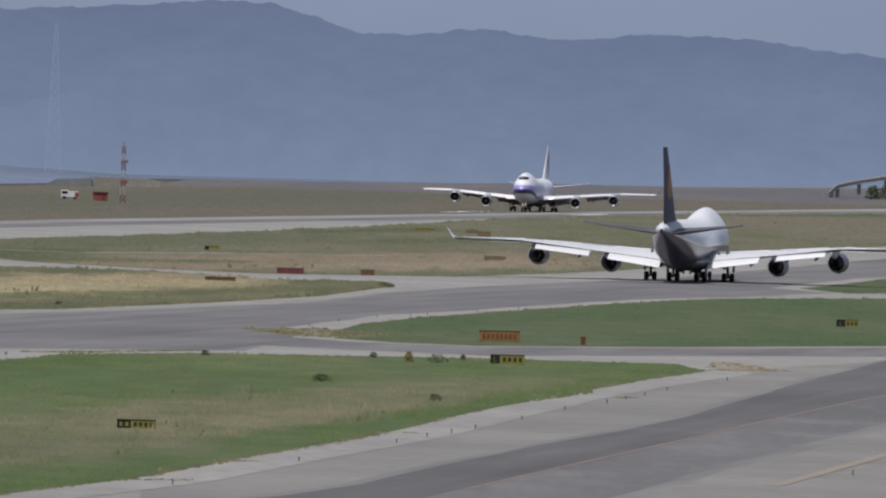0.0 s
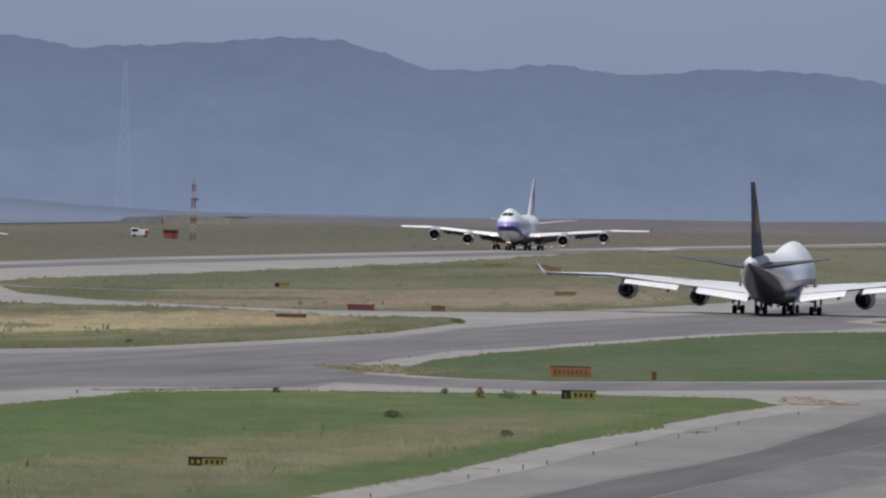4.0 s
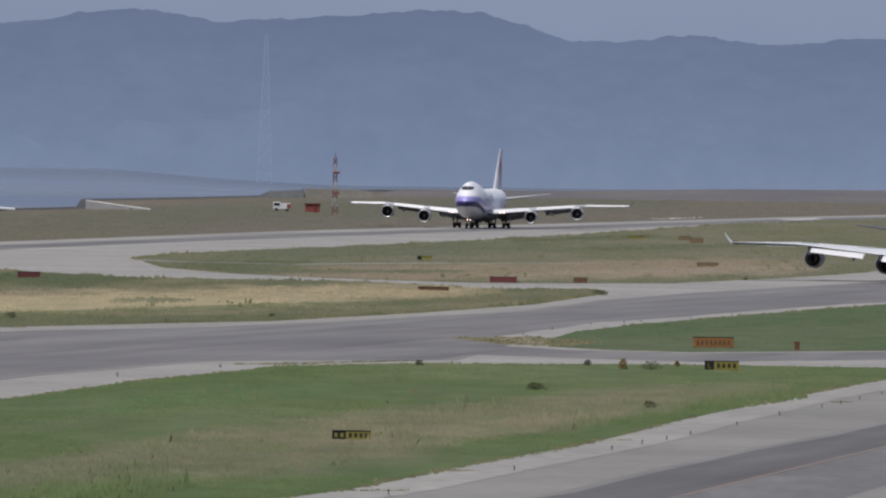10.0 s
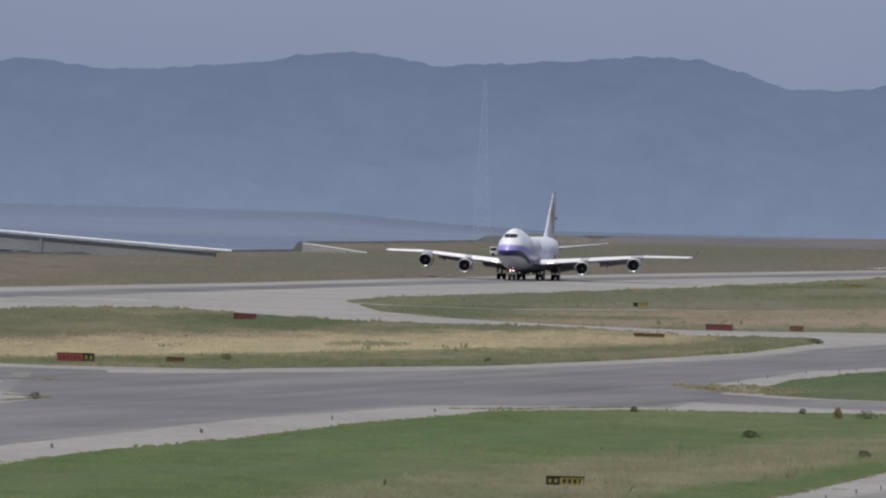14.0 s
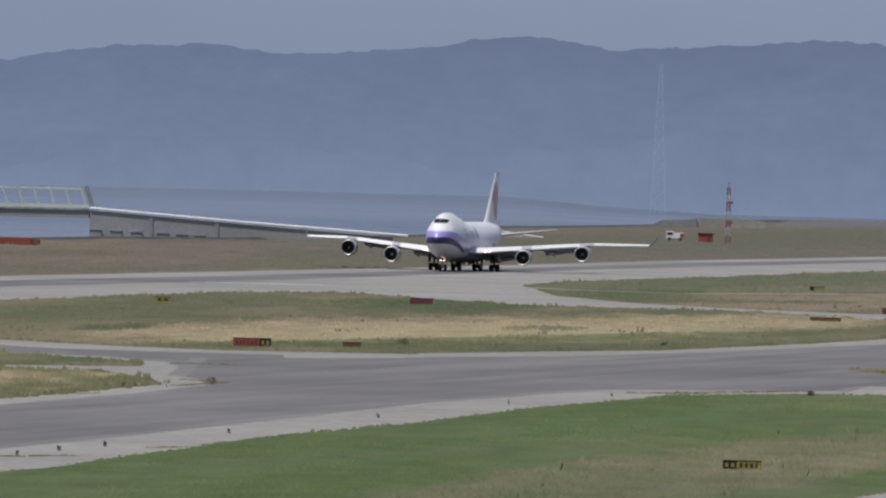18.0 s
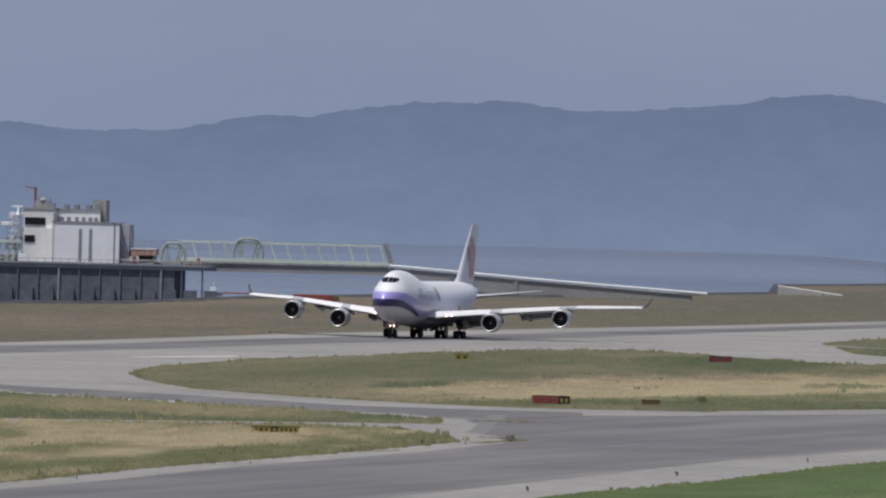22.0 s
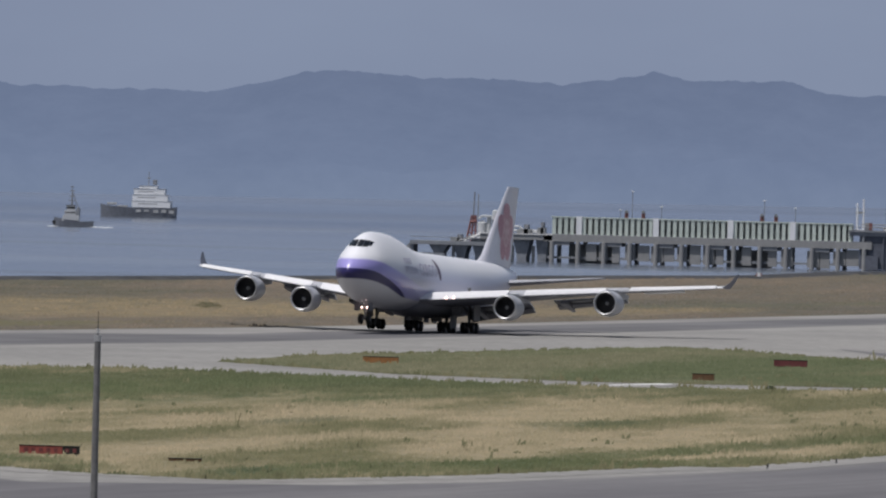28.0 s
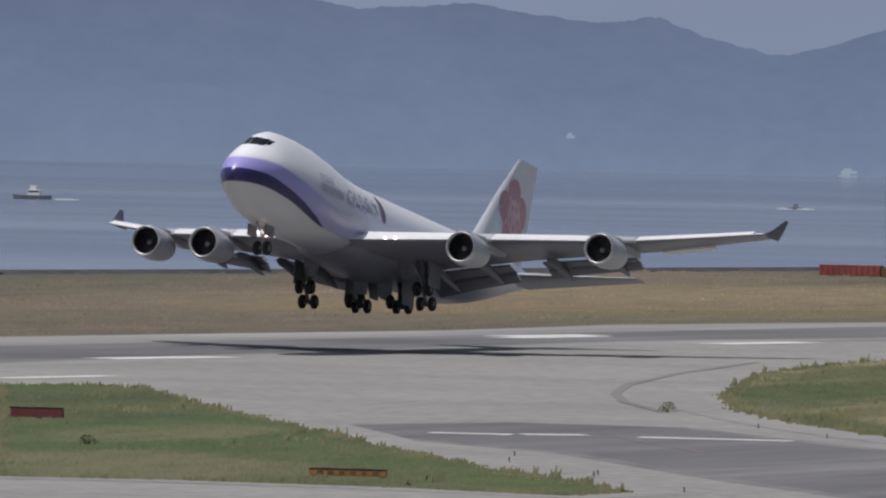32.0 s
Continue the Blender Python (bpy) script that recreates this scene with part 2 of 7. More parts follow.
corner_grass = grass_paint("corner_grass", (0.085, 0.113, 0.059), (0.106, 0.119, 0.068), 0.5, bands=[([(-192.4, 686.6), (-167.3, 674.0)], 24, (0.157, 0.153, 0.100)), ([(-203.3, 758.1), (-190.3, 746.1)], 16, (0.149, 0.149, 0.091)), ([(-234.5, 843.7), (-218.1, 836.2)], 16, DEEP), ([(-185.3, 726.6), (-146.3, 658.1)], 14, (0.088, 0.114, 0.056)), ([(-216.5, 800.2), (-203.4, 791.4)], 8, DEEP)])
dry_grass = grass_paint("dry_tan_grass", (0.123, 0.116, 0.090), (0.178, 0.148, 0.116), 0.48, third=(0.160, 0.135, 0.109), big=0.008, bands=[
    ([(-150.0, 2900.0), (330.0, 4300.0)], 75, (0.121, 0.122, 0.100)),
    ([(-225.9, 1672.9), (-174.5, 1960.2)], 5, OLIVE), ([(-192.5, 1899.5), (-126.7, 2277.9)], 6, OLIVE),
    ([(-234.6, 3129.2), (1186.8, 18315.1)], 34, (0.130, 0.120, 0.105)), ([(-158.8, 2737.5), (25.1, 4429.7)], 20, (0.108, 0.113, 0.089)), ([(-153.5, 2212.9), (-96.5, 2575.9)], 12, (0.123, 0.120, 0.091)), ([(-348.6, 1409.2), (-229.2, 1597.5)], 24, (0.243, 0.198, 0.128)), ([(-330.0, 1300.0), (-262.0, 1330.0)], 16, (0.221, 0.172, 0.112)), ([(-300.0, 1240.0), (-240.0, 1400.0)], 9, (0.154, 0.145, 0.088)), ([(-262.0, 1500.0), (-205.0, 1660.0)], 12, (0.227, 0.186, 0.123))])
# distance haze mixed into the bank's grass as blue-grey
bank_grass = grass_paint("hazed_bank_grass", (0.126, 0.122, 0.133), (0.150, 0.138, 0.140), 0.5, big=0.006)


def leaf(name, dark, light):
    """Thin leaves: part of the light goes through."""
    m = surface(name, dark, light, 0.3, 3.0, 0.95, relief=0.0)
    nt = m.node_tree
    b = nt.nodes["Principled BSDF"]
    thin, mix = nt.nodes.new("ShaderNodeBsdfTranslucent"), nt.nodes.new("ShaderNodeMixShader")
    nt.links.new(b.inputs["Base Color"].links[0].from_socket, thin.inputs["Color"])
    mix.inputs[0].default_value = 0.5
    nt.links.new(b.outputs[0], mix.inputs[1])
    nt.links.new(thin.outputs[0], mix.inputs[2])
    nt.links.new(mix.outputs[0], nt.nodes["Material Output"].inputs["Surface"])
    return m


weeds = leaf("dark_weeds", (0.1, 0.125, 0.06), (0.14, 0.165, 0.085))
straw = leaf("straw_blades", (0.235, 0.210, 0.132), (0.314, 0.280, 0.176))
white_skin = surface("white_aircraft_paint", (0.84, 0.845, 0.88), (0.9, 0.905, 0.93), 0.25, 3.0, 0.28, relief=0.0, grain=(0.95, 1.03))
grey_skin = surface("pale_grey_aircraft_paint", (0.45, 0.465, 0.51), (0.54, 0.555, 0.6), 0.25, 3.0, 0.35, relief=0.0, grain=(0.95, 1.03))
metal = surface("bare_aluminium", (0.5, 0.51, 0.53), (0.62, 0.62, 0.64), 0.4, 4.0, 0.45, 0.8, relief=0.0, grain=(0.9, 1.05))
dark_metal = surface("dark_engine_metal", (0.03, 0.03, 0.035), (0.07, 0.07, 0.075), 0.4, 5.0, 0.45, 0.6)
rubber = surface("tyre_rubber", (0.012, 0.012, 0.013), (0.03, 0.03, 0.03), 1.0, 8.0, 0.85)
strut_paint = surface("gear_grey_paint", (0.25, 0.26, 0.27), (0.4, 0.41, 0.42), 0.6, 6.0, 0.5)
strut_dark = surface("gear_dark_grey_paint", (0.09, 0.09, 0.1), (0.15, 0.15, 0.16), 0.6, 6.0, 0.5)
glass = surface("dark_cockpit_glass", (0.012, 0.014, 0.018), (0.02, 0.022, 0.028), 1.0, 5.0, 0.08, relief=0.0)
# red and white for far things, dulled by haze put into the colour
hazed_red = surface("hazed_red_paint", (0.22, 0.095, 0.09), (0.28, 0.12, 0.11), 0.5, 3.0, 0.7)
hazed_white = surface("hazed_white_paint", (0.42, 0.42, 0.43), (0.5, 0.5, 0.51), 0.5, 3.0, 0.7)
red_paint = surface("red_paint", (0.28, 0.07, 0.06), (0.35, 0.09, 0.075), 0.5, 3.0, 0.6)
orange_board = surface("orange_board", (0.34, 0.16, 0.06), (0.41, 0.195, 0.075), 0.5, 3.0, 0.6)
yellow_board = surface("yellow_board", (0.30, 0.26, 0.06), (0.37, 0.32, 0.08), 0.5, 3.0, 0.6)
black_board = surface("black_board", (0.015, 0.015, 0.015), (0.03, 0.03, 0.03), 0.5, 3.0, 0.6)
dark_red = surface("dark_red_board", (0.15, 0.04, 0.045), (0.21, 0.055, 0.06), 0.5, 3.0, 0.7)
pink_flower = surface("rose_red_paint", (0.5, 0.24, 0.3), (0.58, 0.31, 0.37), 0.5, 3.0, 0.4)
navy = surface("navy_paint", (0.02, 0.025, 0.07), (0.03, 0.035, 0.09), 0.5, 3.0, 0.6)
letter_blue = surface("grey_blue_lettering", (0.56, 0.55, 0.68), (0.63, 0.62, 0.74), 0.5, 3.0, 0.4)
pier_concrete = surface("marine_concrete", (0.29, 0.293, 0.3), (0.35, 0.353, 0.36), 0.08, 1.2, 0.9, grain=(0.88, 1.08))
# dark steel, lifted and blued for the haze over the bay
dark_steel = surface("dark_pier_steel", (0.24, 0.254, 0.285), (0.3, 0.316, 0.346), 0.1, 1.2, 0.7, grain=(0.85, 1.1))
pipe_green = surface("pale_green_steel", (0.56, 0.63, 0.59), (0.65, 0.72, 0.67), 0.2, 2.0, 0.5, grain=(0.92, 1.06))
wall_white = surface("white_cladding", (0.84, 0.86, 0.9), (0.89, 0.91, 0.95), 0.1, 1.0, 0.6, grain=(0.95, 1.03))
wall_cream = surface("cream_panels", (0.74, 0.74, 0.74), (0.8, 0.8, 0.8), 0.1, 1.0, 0.7, grain=(0.94, 1.04))
rock = surface("dark_seawall_rock", (0.032, 0.034, 0.038), (0.075, 0.076, 0.08), 0.1, 0.8, 0.9)
# hull colour paler and bluer, with the bay's haze painted in
hull_dark = surface("hazed_hull_paint", (0.15, 0.165, 0.2), (0.19, 0.205, 0.24), 0.1, 1.0, 0.6)


# ---- mesh helpers ----
def part(name, bm, mat, parent=None, label="", smooth=False):
    me = bpy.data.meshes.new(name)
    bm.to_mesh(me)
    bm.free()
    if smooth:
        me.polygons.foreach_set("use_smooth", [True] * len(me.polygons))
        me.set_sharp_from_angle(angle=radians(42))
    for m in mat if isinstance(mat, (list, tuple)) else [mat]:
        me.materials.append(m)
    ob = new(name, me)
    if parent:
        ob.parent = parent
    if label:
        ob["label"] = label
    return ob


def box_bm(sx, sy, sz, at=(0, 0, 0), bm=None, bevel=0.0, turn=None):
    """A box on its base centre."""
    one = bmesh.new()
    bmesh.ops.create_cube(one, size=1.0, matrix=Matrix.Translation((0, 0, 0.5)))
    bmesh.ops.transform(one, matrix=Matrix.Diagonal((sx, sy, sz, 1)), verts=one.verts)
    if bevel:
        bmesh.ops.bevel(one, geom=list(one.edges), offset=bevel, segments=2, affect="EDGES", profile=0.6)
    bmesh.ops.transform(one, matrix=Matrix.Translation(at) @ (turn or Matrix.Identity(4)), verts=one.verts)
    if bm is None:
        return one
    me = bpy.data.meshes.new("t")
    one.to_mesh(me)
    one.free()
    bm.from_mesh(me)
    bpy.data.meshes.remove(me)
    return bm


def bar_bm(a, b, r, bm=None, seg=8, r2=None):
    """A round bar from a to b."""
    bm = bm or bmesh.new()
    a, b = Vector(a), Vector(b)
    q = (b - a).to_track_quat("Z", "Y").to_matrix().to_4x4()
    bmesh.ops.create_cone(bm, cap_ends=True, segments=seg, radius1=r, radius2=r if r2 is None else r2, depth=(b - a).length,
                          matrix=Matrix.Translation((a + b) / 2) @ q)
    return bm


def loft_bm(rings, bm=None, close=True, caps=True):
    """A skin over rings of equal length."""
    bm = bm or bmesh.new()
    vs = [[bm.verts.new(p) for p in ring] for ring in rings]
    n = len(rings[0])
    for a, b in zip(vs, vs[1:]):
        for i in range(n if close else n - 1):
            j = (i + 1) % n
            bm.faces.new((a[i], a[j], b[j], b[i]))
    if caps:
        bm.faces.new(vs[0][::-1])
        bm.faces.new(vs[-1])
    bmesh.ops.recalc_face_normals(bm, faces=bm.faces)
    return bm


def sheet(name, points, z, mat, label="", category="", kind="structure"):
    """A thin level slab over a polygon of ground points."""
    bm = bmesh.new()
    f = bm.faces.new([bm.verts.new((x, y, z)) for x, y in points])
    if f.normal.z < 0:
        f.normal_flip()
    bmesh.ops.triangulate(bm, faces=[f])
    bmesh.ops.recalc_face_normals(bm, faces=bm.faces)
    for q in bm.faces:
        if q.normal.z < 0:
            q.normal_flip()
    return tagged(part(name, bm, mat), label, category, "", kind)


def ragged(points, amp=0.35, step=18.0, seed=0):
    """The outline with a slight wander between its corners, as worn edges have."""
    out = []
    for (x0, y0), (x1, y1) in zip(points, list(points[1:]) + [points[0]]):
        ln = math.hypot(x1 - x0, y1 - y0)
        k = max(1, min(12, int(ln / step)))
        for i in range(k):
            u = i / k
            x, y = x0 + (x1 - x0) * u, y0 + (y1 - y0) * u
            w = amp * (noise.noise((x * 0.15, y * 0.02, seed)) * 1.6) if i else 0.0
            out.append((x + w * (y1 - y0) / ln, y - w * (x1 - x0) / ln))
    return out


def grown(points, d):
    """The polygon widened by d metres."""
    n, out = len(points), []
    area = sum(points[i][0] * points[(i + 1) % n][1] - points[(i + 1) % n][0] * points[i][1] for i in range(n))
    s = 1 if area > 0 else -1
    for i in range(n):
        a, p, b = Vector(points[i - 1]), Vector(points[i]), Vector(points[(i + 1) % n])
        u, v = (p - a).normalized(), (b - p).normalized()
        m = (Vector((u.y, -u.x)) + Vector((v.y, -v.x)))
        if m.length < 0.3:
            m = u - v
        m.normalize()
        out.append(tuple(p + s * m * d))
    return out


def thing(name, label, category, group="", at=(0, 0, 0), rz=0):
    e = new(name)
    e.empty_display_size = 0.5
    e.matrix_basis = pose(*at, 0, 0, rz)
    return tagged(e, label, category, group)

# ---- the large structure ----
SEA = -4.0
GRASS = {
    "mown": ([(-70.7, 685.4), (-66.4, 731.0), (-61.1, 770.0), (-55.3, 858.3), (-45.7, 934.0), (-41.2, 987.7), (-31.6, 1062.7), (-25.5, 1073.2), (-22.3, 1080.5), (-11.0, 1088.4), (-3.9, 1093.6), (8.5, 1096.1), (21.0, 1095.9), (22.8, 1064.5), (17.3, 1022.2), (7.4, 936.6), (1.0, 866.7), (-4.9, 800.1), (-11.0, 747.1), (-16.5, 695.8), (-22.7, 657.0), (-26.1, 624.2), (-40.6, 631.9), (-56.8, 596.5), (-67.1, 615.3)], mown_grass),
    "mown_far": ([(-10.6, 1223.8), (-8.1, 1275.9), (-1.9, 1335.3), (10.9, 1421.2), (27.7, 1528.8), (37.0, 1569.6), (68.0, 1629.2), (51.3, 1239.3), (22.7, 1186.3), (3.7, 1161.8), (-4.2, 1167.6), (-9.6, 1181.2)], green_grass),
    "island": ([(-139.5, 1425.5), (-142.7, 1496.2), (-139.5, 1568.0), (-131.8, 1650.8), (-122.2, 1728.0), (-110.2, 1790.2), (-104.6, 1807.4), (-85.6, 1756.8), (-70.9, 1693.7), (-63.6, 1701.7), (-40.1, 1692.5), (-23.9, 1637.4), (-9.3, 1639.7), (-6.5, 1599.7), (-15.1, 1480.9), (-26.9, 1397.4), (-41.0, 1319.9), (-48.5, 1301.2), (-64.0, 1258.2), (-63.9, 1253.4), (-80.6, 1248.4), (-82.4, 1247.3), (-94.7, 1259.4), (-108.2, 1283.2), (-122.2, 1319.0), (-132.9, 1373.4)], island_grass),
    "inner": ([(-83.4, 1982.2), (-70.3, 2133.2), (-53.7, 2248.9), (-31.6, 2438.2), (-10.3, 2656.4), (15.5, 2977.9), (45.6, 3187.6), (79.5, 3402.1), (124.2, 3620.1), (160.5, 3777.9), (115.3, 2709.7), (88.2, 2473.5), (75.1, 2372.3), (54.9, 2212.3), (31.8, 1909.0), (17.9, 1811.6), (1.4, 1727.9), (-14.2, 1710.6), (-25.1, 1701.9), (-41.2, 1726.5), (-58.2, 1766.2), (-72.2, 1836.3)], inner_grass),
    "strip": ([(-190.6, 1155.6), (-187.8, 1211.0), (-179.2, 1269.0), (-168.5, 1323.9), (-152.9, 1295.1), (-137.3, 1256.0), (-117.2, 1225.6), (-97.8, 1195.0), (-85.3, 1166.6), (-83.7, 1141.6), (-97.6, 1130.3), (-116.5, 1112.8), (-148.0, 1102.8), (-167.8, 1115.3)], strip_grass),
    "field": ([(-190.9, 893.9), (-206.6, 979.6), (-210.2, 1029.2), (-208.6, 1070.6), (-200.9, 1097.5), (-187.9, 1105.5), (-147.3, 1079.0), (-123.9, 1093.1), (-101.2, 1112.4), (-86.0, 1113.8), (-78.6, 1085.1), (-75.8, 1053.7), (-79.7, 1002.8), (-88.2, 923.1), (-93.3, 854.7), (-98.8, 803.5), (-101.9, 802.4), (-111.0, 763.1), (-120.9, 737.0), (-130.9, 744.4), (-145.1, 764.0), (-156.9, 786.8), (-170.1, 819.9), (-180.3, 849.8)], field_grass),
    "corner": ([(-240.3, 872.0), (-237.9, 882.2), (-229.8, 872.7), (-207.5, 810.6), (-189.7, 764.0), (-172.3, 716.4), (-159.0, 686.0), (-145.3, 654.0), (-146.5, 645.3), (-157.5, 652.2), (-170.8, 655.0), (-179.9, 653.3)], corner_grass),
    "verge": ([(49.2, 1694.9), (66.0, 1848.1), (76.2, 1909.8), (67.3, 1685.8), (54.1, 1657.2)], green_grass),
}
RUN_EDGE = [(-301.7, 1039.0), (-294.6, 1068.8), (-274.4, 1158.3), (-271.1, 1214.1), (-239.4, 1324.4), (-227.6, 1384.6), (-210.1, 1488.3), (-179.7, 1748.3), (-161.5, 1945.1), (-139.3, 2098.4), (-115.6, 2258.5), (-80.0, 2568.0), (-37.1, 2858.3), (32.3, 3315.9), (172.8, 4158.5)]
WALL_LINE = [(-410.7, 1489.7), (-334.1, 1822.5), (-263.2, 2171.2), (-262.0, 2305.8), (-237.5, 2418.1), (-231.6, 2641.3), (-213.2, 2830.1), (-188.1, 2900.8), (-154.0, 3237.8), (-149.6, 3264.2), (-167.0, 3670.5), (-155.9, 3743.1), (-128.8, 4010.9), (-101.2, 4568.1)]
RUNWAY = [(-301.7, 1039.0), (-294.6, 1068.8), (-274.4, 1158.3), (-271.1, 1214.1), (-239.4, 1324.4), (-227.6, 1384.6), (-210.1, 1488.3), (-179.7, 1748.3), (-161.5, 1945.1), (-139.3, 2098.4), (-115.6, 2258.5), (-80.0, 2568.0), (-37.1, 2858.3), (32.3, 3315.9), (172.8, 4158.5), (153.7, 3695.3), (44.9, 3141.2), (-34.1, 2631.6), (-73.4, 2357.4), (-105.7, 2063.9), (-124.7, 1879.0), (-145.1, 1748.0), (-163.6, 1592.5), (-191.3, 1355.3), (-205.3, 1249.4), (-246.1, 1102.4), (-259.3, 940.9), (-260.7, 898.0)]
RUNWAY_DARK = [(-289.4, 996.8), (-282.3, 1024.2), (-261.3, 1170.0), (-235.7, 1303.9), (-219.0, 1332.2), (-206.4, 1462.7), (-174.7, 1699.7), (-155.8, 1877.4), (-134.0, 2019.8), (-112.1, 2189.7), (-77.7, 2493.7), (-35.9, 2766.6), (47.6, 3335.5), (166.4, 4004.1), (157.7, 3792.8), (45.6, 3187.6), (-34.8, 2680.7), (-74.7, 2396.7), (-108.2, 2114.5), (-128.0, 1929.4), (-148.7, 1791.6), (-167.3, 1628.8), (-195.6, 1386.2), (-209.7, 1275.8), (-250.1, 1120.0), (-263.4, 956.0), (-266.4, 917.8)]
TAXI = [(-118.0, 719.4), (-105.7, 751.1), (-94.3, 800.8), (-92.8, 815.1), (-83.8, 921.9), (-72.9, 1016.7), (-81.8, 1199.6), (-62.6, 1228.4), (-62.7, 1233.0), (-44.6, 1274.6), (-31.7, 1331.8), (-14.5, 1427.0), (-5.7, 1538.3), (6.5, 1629.5), (34.0, 1793.0), (83.2, 2240.7), (46.4, 1171.6), (27.2, 1147.7), (3.9, 1112.5), (-16.4, 1133.7), (-18.2, 1103.2), (-38.8, 1082.7), (-51.0, 1003.5), (-63.3, 872.0), (-71.9, 791.5), (-77.4, 740.1), (-82.2, 694.2), (-86.3, 631.5), (-89.7, 595.3), (-103.3, 630.2)]
TAXI_FORK = [(-154.1, 1349.2), (-140.5, 1309.2), (-119.6, 1278.1), (-98.5, 1234.8), (-75.5, 1228.9), (-69.9, 1138.1), (-79.4, 1146.8), (-89.4, 1189.9), (-114.4, 1223.5), (-136.3, 1270.4), (-152.1, 1337.4)]
WEDGE = [(-16.8, 1230.7), (-10.6, 1286.9), (-6.7, 1342.8), (6.0, 1406.0), (19.7, 1485.0), (49.4, 1643.9), (61.4, 1701.5), (58.2, 1612.4), (46.9, 1560.6), (18.6, 1402.9), (-6.3, 1271.5), (-9.9, 1214.4)]
TAXI_NEAR = [(-14.0, 645.0), (-8.6, 668.0), (-4.6, 693.0), (-1.9, 721.0), (0.8, 745.3), (5.6, 789.1), (11.9, 836.6), (17.3, 885.5), (23.3, 954.3), (28.9, 1020.2), (35.6, 1089.3), (41.9, 1150.5), (35.9, 986.6), (31.9, 956.4), (1.8, 691.0), (-4.0, 640.0)]
TAXI_WIDE = [(-14.0, 645.0), (-8.6, 668.0), (-4.6, 693.0), (-1.9, 721.0), (0.8, 745.3), (5.6, 789.1), (11.9, 836.6), (17.3, 885.5), (23.3, 954.3), (28.9, 1020.2), (35.6, 1089.3), (41.9, 1150.5), (54.0, 1165.0), (46.0, 960.0), (32.3, 883.8), (27.5, 838.4), (23.4, 801.5), (16.7, 747.4), (14.1, 716.7), (11.6, 692.4), (5.0, 636.0), (-13.0, 636.0)]
TAXI_LEFT = [(-194.3, 782.6), (-186.3, 803.1), (-174.3, 800.7), (-155.2, 763.3), (-144.8, 743.7), (-130.1, 720.6), (-110.4, 735.2), (-103.6, 760.7), (-92.5, 679.3), (-98.8, 658.5), (-103.2, 637.7), (-121.8, 625.6), (-130.0, 649.7), (-144.8, 680.8), (-166.0, 730.9), (-182.2, 754.6)]
APRON = [(-16.5, 692.5), (-10.9, 743.2), (-4.9, 795.7), (1.0, 861.5), (7.3, 930.6), (17.2, 1014.9), (23.5, 1070.5), (49.0, 1169.7), (26.3, 620.8), (3.6, 601.6), (-14.1, 595.0)]


def sea_level(r, a):
    """The water climbs a little towards the far shore, which lies farther off than the sheet can reach."""
    top = float(np.interp(a, (-9.5, -4.0, -2.4, -1.75), (3.1, 6.6, 6.4, 1.5)))
    return SEA + (top - SEA) * max(0.0, (r - 3900) / 835) ** 2


def polar_sheet(name, radii, az0, az1, step, height, mat):
    bm, rows = bmesh.new(), []
    az = np.arange(az0, az1 + 1e-6, step)
    for r in radii:
        rows.append([bm.verts.new((r * math.sin(radians(a)), r * math.cos(radians(a)), height(r, a))) for a in az])
    for p, q in zip(rows, rows[1:]):
        for i in range(len(az) - 1):
            bm.faces.new((p[i], p[i + 1], q[i + 1], q[i]))
    bmesh.ops.recalc_face_normals(bm, faces=bm.faces)
    for f in bm.faces:
        if f.normal.z < 0:
            f.normal_flip()
    return part(name, bm, mat)


# water of the bay
m_sea, nt, b = node_mat("bay_water")
nt.links.new(ramp(nt, noise_of(nt, 0.004, 4, (0.12, 1, 1)), [(0.38, (0.1, 0.1, 0.1)), (0.62, (0.26, 0.26, 0.26))]), b.inputs["Roughness"])
b.inputs["IOR"].default_value = 1.33
c = ramp(nt, noise_of(nt, 0.0035, 3, (0.25, 1, 1)), [(0.35, (0.1, 0.12, 0.158)), (0.65, (0.175, 0.202, 0.255))])
nt.links.new(c, b.inputs["Base Color"])
bump(nt, b, noise_of(nt, 0.35, 5, (0.5, 1, 1)), 0.12, 0.3)
tagged(polar_sheet("water", [200, 900, 1800, 2600, 3400, 3900] + list(range(3960, 4760, 30)) + [4752], -40, 40, 0.5, sea_level, m_sea),
       "rippled grey-blue sea in hazy daylight", "sea", "", "structure")

# the island: one level sheet of pale pavement out to the sea wall
land = [(x, y) for x, y in WALL_LINE] + [(20, 4620), (190, 4700), (900, 4700), (900, -300), (-900, -300), (-820, 700)]
sheet("ground", land, 0.0, concrete, "pale weathered concrete airfield ground", "ground")

# dry grass between the runway and the sea wall
far = list(RUN_EDGE) + [(400, 4400), (400, 4700), (190, 4700), (20, 4620)] + [(x, y) for x, y in reversed(WALL_LINE)]
sheet("far_grass", far, 0.005, dry_grass, "dry tan grass strip between runway and sea wall", "grass")
sheet("runway", RUNWAY, 0.009, runway_pale, "pale grey runway with worn shoulders", "runway")
sheet("runway_strip", ragged(grown(RUNWAY_DARK, 0.9), 0.5), 0.0115, worn_edge, "dusty edge of the worn runway strip", "runway")
sheet("runway_strip", ragged(grown(RUNWAY_DARK, -0.9), 0.5), 0.0145, runway_worn, "dark tyre-worn asphalt strip of the runway", "runway")
sheet("road", ragged(grown(TAXI, 0.9)), 0.009, worn_edge, "dusty edge of the taxiway junction", "taxiway")
sheet("road", ragged(grown(TAXI, -0.9)), 0.0125, taxi_asphalt, "grey asphalt taxiway junction", "taxiway")
